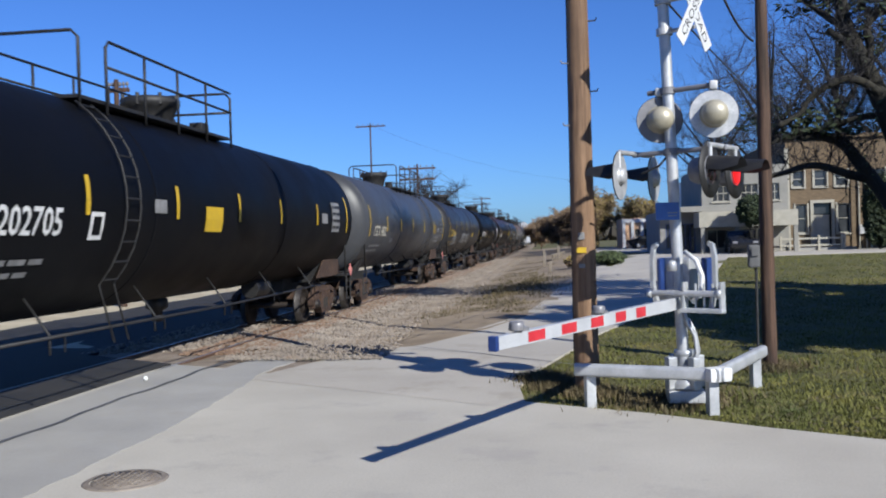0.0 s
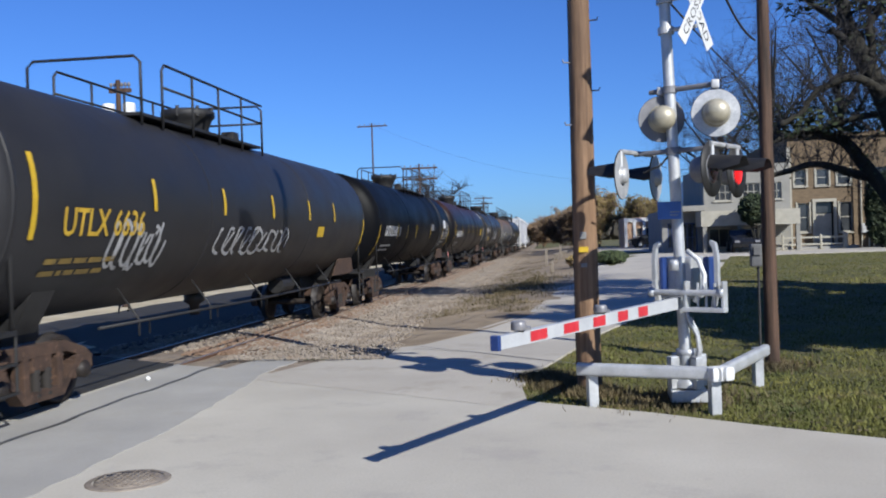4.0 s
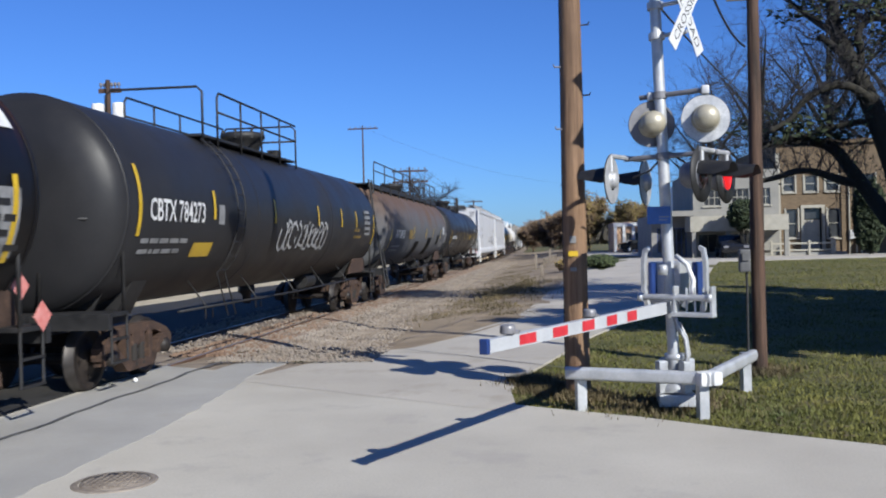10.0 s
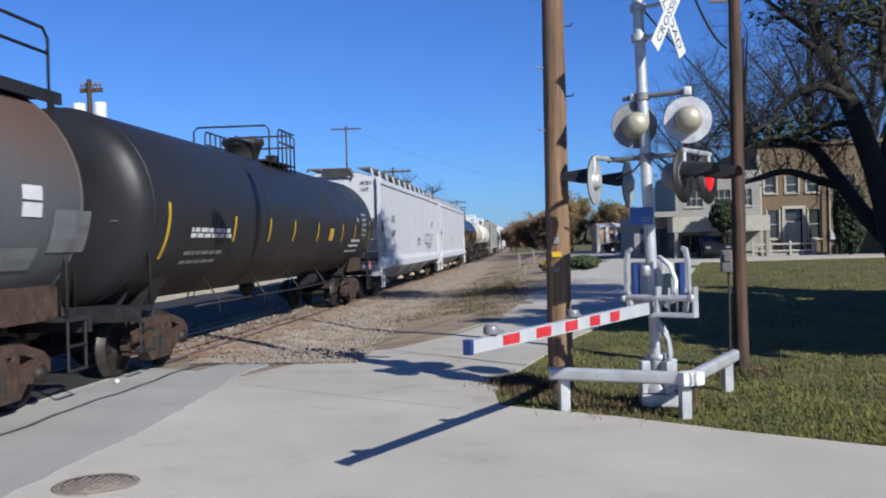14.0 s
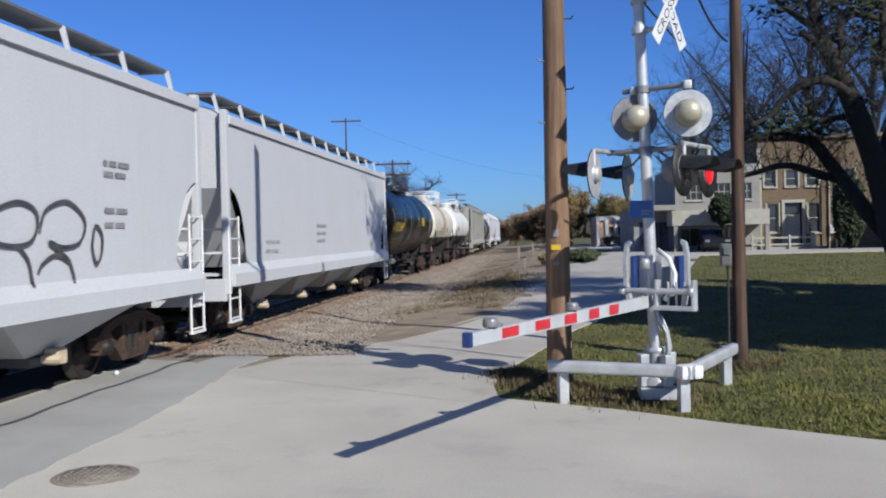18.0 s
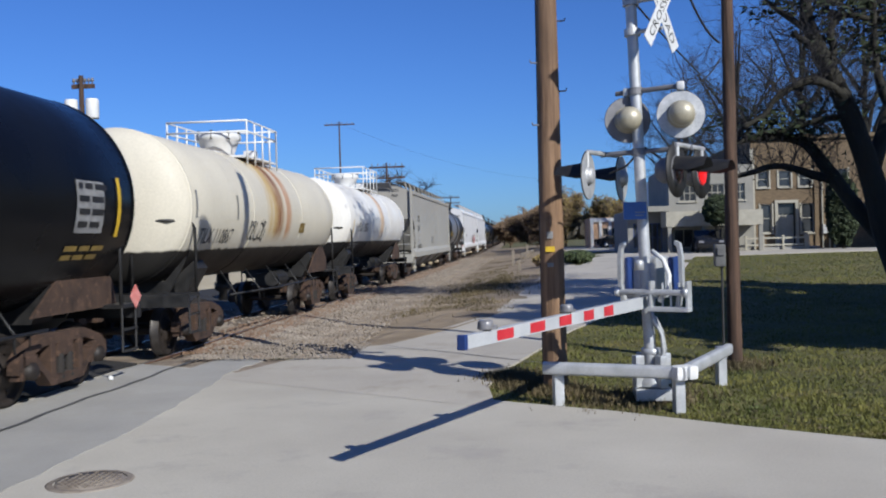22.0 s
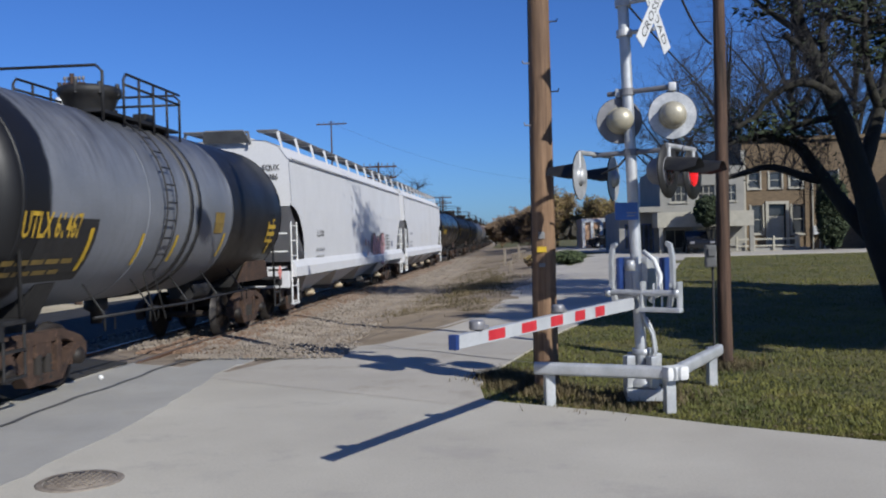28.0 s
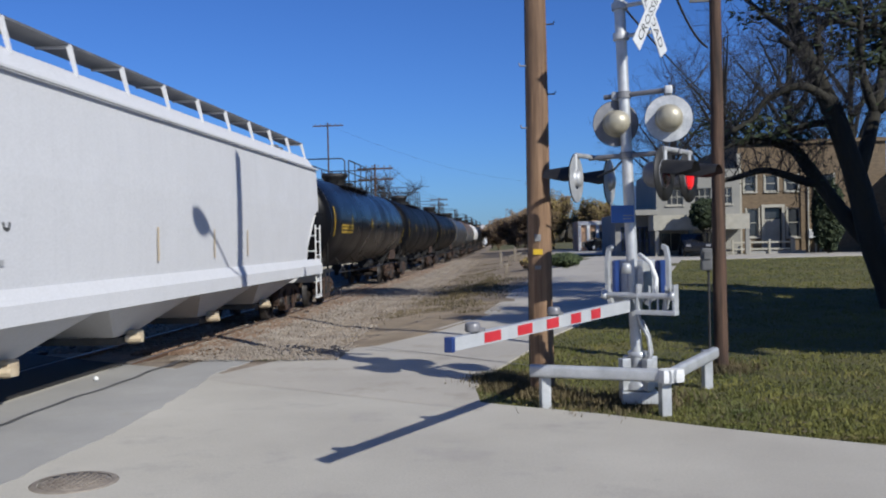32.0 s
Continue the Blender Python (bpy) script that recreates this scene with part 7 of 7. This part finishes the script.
# ---- parked cars ----
def parked_car(x, y, turn, paint, label, low=1.0):
    c = thing("car", label, "car", pose(x, y, ground_z(x, y) + 0.02, 0, 0, turn))
    bm = bmesh.new()
    out = [(-2.2, 0.3), (2.2, 0.3), (2.28, 0.6), (2.15, 0.82), (1.1, 0.92), (0.45, 1.38 * low), (-1.0, 1.42 * low), (-1.75, 0.98), (-2.25, 0.9), (-2.3, 0.55)]
    slab(bm, out, 1.72)
    bmesh.ops.bevel(bm, geom=bm.edges[:], offset=0.06, segments=2, affect="EDGES")
    part("body", bm, paint, c)
    bm = bmesh.new()
    slab(bm, [(0.95, 0.95), (0.42, 1.32 * low), (-0.95, 1.36 * low), (-1.55, 1.0)], 1.74)
    part("side_glass", bm, PANE, c)
    for wx in (-1.4, 1.4):
        for s in (-1, 1):
            bm = bmesh.new()
            lathe(bm, [(0.18, 0.1), (0.32, 0.1), (0.33, -0.1), (0.18, -0.1)], 20, pose(0, 0, 0, 90, 0, 0))
            w = part("wheel", bm, RUBBER, c, "", pose(wx, s * 0.78, 0.33))
            bm = bmesh.new()
            lathe(bm, [(0, 0.08), (0.17, 0.09), (0.19, 0.0), (0.17, -0.09), (0, -0.08)], 16, pose(0, 0, 0, 90, 0, 0))
            part("rim", bm, GALV, w)
    for s in (-1, 1):
        bm = bmesh.new()
        box(bm, 2.24, s * 0.6, 0.68, 0.06, 0.3, 0.14, None, 0.02)
        part("headlight", bm, GLASS_CLEAR, c)
    return c


parked_car(10.9, 59.8, -94, CARPAINT, "black saloon car parked before the shop")
parked_car(8.2, 93.5, 8, CARPAINT, "dark saloon car parked by the orange building", 0.9)


# ---- shrubs ----
def shrub(x, y, r, h, seed, mats, label, name="bush", n=1400, lift=0.0, size=0.09):
    rnd = random.Random(seed)
    t = thing(name, label, "bush", pose(x, y, ground_z(x, y)))
    bm = bmesh.new()
    for k in range(6):
        a = k * 1.05
        rod(bm, (0, 0, -0.05), (r * 0.5 * math.cos(a), r * 0.5 * math.sin(a), lift + h * 0.7), 0.025 + 0.03 * (lift > 0), 0.01, 6)
    part("stem", bm, BARK, t)
    lv, lf = [], []
    for _ in range(n):
        d = Vector((rnd.gauss(0, 1), rnd.gauss(0, 1), rnd.gauss(0, 1))).normalized() * rnd.uniform(0.5, 1.05) ** 0.6
        d *= 1 + 0.25 * noise.noise(d * 2.3 + Vector((seed, 0, 0)))
        c = Vector((d.x * r, d.y * r, lift + h * 0.5 + d.z * h * 0.5))
        w = Vector((rnd.gauss(0, 1), rnd.gauss(0, 1), rnd.gauss(0, 1))).normalized()
        s = w.orthogonal().normalized() * size * 0.45
        b = len(lv)
        lv.extend((c - w * size, c + s, c + w * size, c - s))
        lf.append((b, b + 1, b + 2, b + 3))
    me = bpy.data.meshes.new("foliage")
    me.from_pydata(lv, [], lf)
    for m in mats:
        me.materials.append(m)
    me.polygons.foreach_set("material_index", [rnd.randrange(len(mats)) for _ in lf])
    tagged(share("foliage", me, t, Matrix.Identity(4)), kind="stuff")
    return t


shrub(1.95, 45.5, 0.8, 0.62, 61, [LEAF_GREEN, LEAF_DARK], "clipped green hedge at the street's bend", "hedge", 2600, 0, 0.1)
shrub(11.45, 58.6, 0.98, 1.85, 62, [LEAF_DARK], "dark round headed evergreen before the shop", "small_tree", 3200, 1.75, 0.15)
shrub(19.65, 61.0, 1.0, 4.6, 64, [LEAF_DARK], "tall dark evergreen against the brick house", "evergreen_bush", 5200, 0.15, 0.16)
shrub(0.6, 46.0, 0.8, 0.6, 63, [LEAF_BROWN, LEAF_YELLOW], "dry bush by the street", "bush", 700, 0, 0.12)

# ---- poles and lines beyond the track ----
def line_pole(x, y, h, arm_w, n_arm, label, cans=0, lean=0):
    p = thing("line_pole", label, "utility pole", pose(x, y, 0))
    bm = bmesh.new()
    rod(bm, (0, 0, -0.3), (0, 0, h), 0.14, 0.08, 10)
    part("shaft", bm, POLE_GREY, p)
    for k in range(n_arm):
        bm = bmesh.new()
        box(bm, 0, 0.14, h - 0.35 - k * 0.9, arm_w, 0.12, 0.14)
        a = part("crossarm", bm, POLE_GREY, p)
        for i in range(6):
            bm = bmesh.new()
            xx = -arm_w / 2 + arm_w * (i + 0.5) / 6
            lathe(bm, [(0.02, 0), (0.02, 0.08), (0.06, 0.1), (0.05, 0.2), (0, 0.22)], 8, pose(xx, 0.14, h - 0.28 - k * 0.9))
            part("insulator", bm, GREYHOUSE, a)
    for k in range(cans):
        bm = bmesh.new()
        s = -1 if k else 1
        lathe(bm, [(0, 0), (0.2, 0), (0.22, 0.05), (0.22, 0.6), (0.2, 0.68), (0, 0.7)], 14, pose(s * 0.38, 0, h - 1.5))
        part("transformer", bm, WHITE, p)
    return p


line_pole(-15.5, 30.0, 7.95, 0.8, 1, "short pole with two white transformers behind the train", 2)
line_pole(-22.7, 105.0, 16.0, 3.6, 1, "tall power pole with a forked crossarm", 0)
line_pole(-12.3, 75.0, 8.4, 3.0, 2, "signal line pole with two crossarms beside the track", 0)
line_pole(-14.0, 150.0, 9.0, 3.0, 2, "signal line pole far down the track", 0)
line_pole(1.6, 128.0, 10.0, 2.6, 1, "power pole down the side street", 0)
for k in (-1.3, -0.5, 0.5, 1.3):
    wire("line_wire", (-12.3 + k, 75.1, 8.2), (-14.0 + k, 150.1, 8.8), 0.7, 0.012, "signal line wire beside the track")
wire("line_wire", (-22.7, 105, 15.8), (1.6, 128.0, 9.8), 1.2, 0.008, "power line across the track")

# street posts beside the verge
for x, y, h in ((-1.45, 55.5, 1.0), (-0.9, 45.0, 0.55), (-0.7, 66.0, 1.1)):
    bm = bmesh.new()
    box(bm, 0, 0, h / 2, 0.14, 0.14, h, None, 0.02)
    tagged(part("marker_post", bm, WOOD_GREY, None, "", pose(x, y, ground_z(x, y))), "short pale roadside post", "post")
bm = bmesh.new()
box(bm, 0, 0, 0.55, 0.12, 16, 0.14)
for k in range(6):
    box(bm, 0, -7.5 + 3 * k, 0.27, 0.12, 0.14, 0.56)
tagged(part("kerb_rail", bm, WOOD_GREY, None, "", pose(-0.75, 75, 0.1, 0, 0, -3)), "low pale wooden barrier beside the street", "barrier")

# ---- ties, stones, grass and leaves ----
tie = bmesh.new()
box(tie, 0, 0, 0, 2.55, 0.22, 0.18, None, 0.02)
tie_mesh = link_mesh("tie", tie, TIE)
bed = bpy.data.objects["ballast_bed"]
for k in range(230):
    y = 17.4 + k * 0.54
    share("tie", tie_mesh, bed, pose(track_x(y) + 0.02 * math.sin(k * 5.1), y, -0.155, 0, 0, 0.6 * math.sin(k * 3.3)))


def scatter(name, n, seed, place, size, material, label, category, flatness=0.7):
    """Many small irregular stones as one mesh."""
    rnd = random.Random(seed)
    verts, faces = [], []
    t = (1 + 5 ** 0.5) / 2
    base = [Vector(v).normalized() for v in ((-1, t, 0), (1, t, 0), (-1, -t, 0), (1, -t, 0), (0, -1, t), (0, 1, t), (0, -1, -t), (0, 1, -t), (t, 0, -1), (t, 0, 1), (-t, 0, -1), (-t, 0, 1))]
    tri = ((0, 11, 5), (0, 5, 1), (0, 1, 7), (0, 7, 10), (0, 10, 11), (1, 5, 9), (5, 11, 4), (11, 10, 2), (10, 7, 6), (7, 1, 8), (3, 9, 4), (3, 4, 2), (3, 2, 6), (3, 6, 8), (3, 8, 9), (4, 9, 5), (2, 4, 11), (6, 2, 10), (8, 6, 7), (9, 8, 1))
    for _ in range(n):
        spot = place(rnd)
        if spot is None:
            continue
        x, y, z = spot
        s = size * rnd.uniform(0.5, 1.5)
        m = Euler((rnd.uniform(0, 6), rnd.uniform(0, 6), rnd.uniform(0, 6))).to_matrix()
        b = len(verts)
        for v in base:
            q = m @ (v * rnd.uniform(0.65, 1.2))
            verts.append((x + q.x * s, y + q.y * s, z + q.z * s * flatness))
        faces.extend((b + i, b + j, b + k) for i, j, k in tri)
    me = bpy.data.meshes.new(name)
    me.from_pydata(verts, [], faces)
    me.materials.append(material)
    return tagged(new(name, me), label, category, kind="stuff")


def ballast_spot(r):
    y = 15.5 + 75 * r.random() ** 2.2
    off = r.uniform(-2.2, 4.3) if r.random() < 0.35 else r.uniform(0.8, 4.0)
    if y < 17.3 + (off - 1.0) * 0.15 and off < 1.8:
        return None
    x = track_x(y) + off
    edge = 16.0 + 0.45 * (x + 5.5) + 0.25 * math.sin(x * 7)
    if y < edge:
        return None
    if off > 3.0 and r.random() < (off - 3.0) * 0.9:
        return None
    z = -0.07 if off < 1.75 else -0.07 - (off - 1.75) * 0.06
    return x, y, max(z, -0.14 if off < 3.2 else ground_z(x, y)) + 0.015


scatter("ballast_stones", 34000, 5, ballast_spot, 0.034, STONE, "loose pale crushed stone along the track", "gravel")
scatter("gravel", 1500, 6, lambda r: (r.uniform(-6.2, -3.2), 15.2 + r.random() ** 1.5 * 2.0, 0.018), 0.022, STONE, "fine loose gravel at the road's edge", "gravel")


def blades(name, n, seed, place, h, material, label):
    rnd = random.Random(seed)
    verts, faces = [], []
    for _ in range(n):
        spot = place(rnd)
        if spot is None:
            continue
        x, y = spot
        z = ground_z(x, y) - 0.03
        tall = h * rnd.uniform(0.5, 1.4) * (0.7 + 0.6 * noise.noise(Vector((x * 0.8, y * 0.8, 0))))
        a, l = rnd.uniform(0, 6.28), rnd.uniform(0.2, 0.9) * tall
        w = 0.005 + 0.011 * min(1, y / 30)
        dx, dy = math.cos(a), math.sin(a)
        b = len(verts)
        verts.extend(((x - dy * w, y + dx * w, z), (x + dy * w, y - dx * w, z), (x + dx * l, y + dy * l, z + tall)))
        faces.append((b, b + 1, b + 2))
    me = bpy.data.meshes.new(name)
    me.from_pydata(verts, [], faces)
    me.materials.append(material)
    return tagged(new(name, me), label, "grass", kind="stuff")


def lawn_spot(r):
    y = 9.0 + 46 * r.random() ** 2.0
    x = -1.0 + r.random() * (4 + y * 0.5)
    n = NR.x * x + NR.y * y
    if n < FAR_EDGE + 0.03 + 0.05 * noise.noise(Vector((x * 2, y * 2, 0))):
        return None
    # the side street's edge
    for (xa, ya), (xb, yb) in zip(SIDE_R, SIDE_R[1:]):
        if ya <= y < yb and x < xa + (xb - xa) * (y - ya) / (yb - ya) + 0.05 * noise.noise(Vector((x * 3, y * 3, 1))):
            return None
    return x, y


blades("lawn_blades", 150000, 9, lawn_spot, 0.05, BLADES, "short dry winter grass of the lawn")


def verge_spot(r):
    y = 24 + 50 * r.random() ** 1.4
    x = track_x(y) + r.uniform(3.4, 6.9)
    if noise.noise(Vector((x * 0.6, y * 0.25, 4))) < 0.0:
        return None
    return x, y


blades("verge_blades", 16000, 10, verge_spot, 0.11, BLADES_DRY, "dead grass tufts on the verge")
blades("verge_blades", 5000, 11, lambda r: (lambda q: None if noise.noise(Vector((q[0] * 0.8, q[1] * 0.3, 2))) < -0.15 else q)((-1.9 + r.gauss(0, 0.7) - 0.1 * r.random(), 35 + r.gauss(0, 4.0))), 0.2, BLADES_DRY, "taller green brown weeds on the verge")


def tuft_spot(cx, cy, s):
    return lambda r: (r.gauss(cx, s), r.gauss(cy, s))


for cx, cy, s, n in ((-0.42, 12.9, 0.2, 2200), (-0.1, 12.2, 0.2, 2000), (0.25, 11.7, 0.2, 1300), (1.3, 11.3, 0.35, 1100), (2.9, 13.9, 0.3, 900), (0.9, 10.9, 0.3, 700)):
    blades("weed_tuft", n, int(cx * 10 + 50), tuft_spot(cx, cy, s), 0.16, BLADES_DRY, "taller weeds round the post foot")


def leaf_spot(r):
    q = lawn_spot(r)
    return None if q is None or noise.noise(Vector((q[0] * 0.5, q[1] * 0.5, 9))) < -0.1 else (q[0], q[1], ground_z(*q) + 0.02)


scatter("fallen_leaves", 1800, 12, leaf_spot, 0.022, BLADES_DRY, "dry brown leaves fallen on the lawn", "leaves", 0.25)

def rust_spot(r):
    y = 16.6 + 60 * r.random() ** 2
    off = r.choice((-1, 1)) * r.uniform(0.0, 0.25) + r.choice((0.3, 1.0, 1.25, 1.45))
    return track_x(y) + off, y, -0.055


scatter("rusty_stones", 6000, 15, rust_spot, 0.04, STONE_RUST, "rust stained stone close to the rail", "gravel")

# dark seams in the paving by the crossing
for pts, w in ((((-6.02, 3.0), (-5.92, 15.5)), 0.07), (((-2.95, 16.9), (0.1, 14.2)), 0.05),):
    bm = bmesh.new()
    rows = []
    for k in range(41):
        f = k / 40
        x, y = pts[0][0] + (pts[1][0] - pts[0][0]) * f, pts[0][1] + (pts[1][1] - pts[0][1]) * f
        x += 0.03 * math.sin(y * 2.1) + 0.02 * math.sin(y * 5.3)
        rows.append((bm.verts.new((x - w / 2, y, 0.0145)), bm.verts.new((x + w / 2, y, 0.0145))))
    for a, b in zip(rows, rows[1:]):
        bm.faces.new((a[0], a[1], b[1], b[0]))
    tagged(part("tar_seam", bm, TAR), "dark tar seam in the paving", "road", kind="structure")


def motions():
    times = [k * 1.0 for k in range(33)]
    for car, u in CARS:
        walk(car, [(t, on_track(u, t)) for t in times])
    # wheels roll without slip: one turn each 2.87 m
    spin = [k / FPS for k in range(32 * FPS + 1)]
    first = {}
    for w in WHEELSETS:
        y = round(w.matrix_basis.translation.y, 2)
        if y not in first:
            walk(w, [(t, pose(0, y, 0.457, math.degrees(travel(t) / 0.457) % 360)) for t in spin])
            first[y] = w
        else:
            w.rotation_mode = "QUATERNION"
            keys = w.animation_data_create()
            keys.action = first[y].animation_data.action
            keys.action_slot = first[y].animation_data.action_slot


motions()
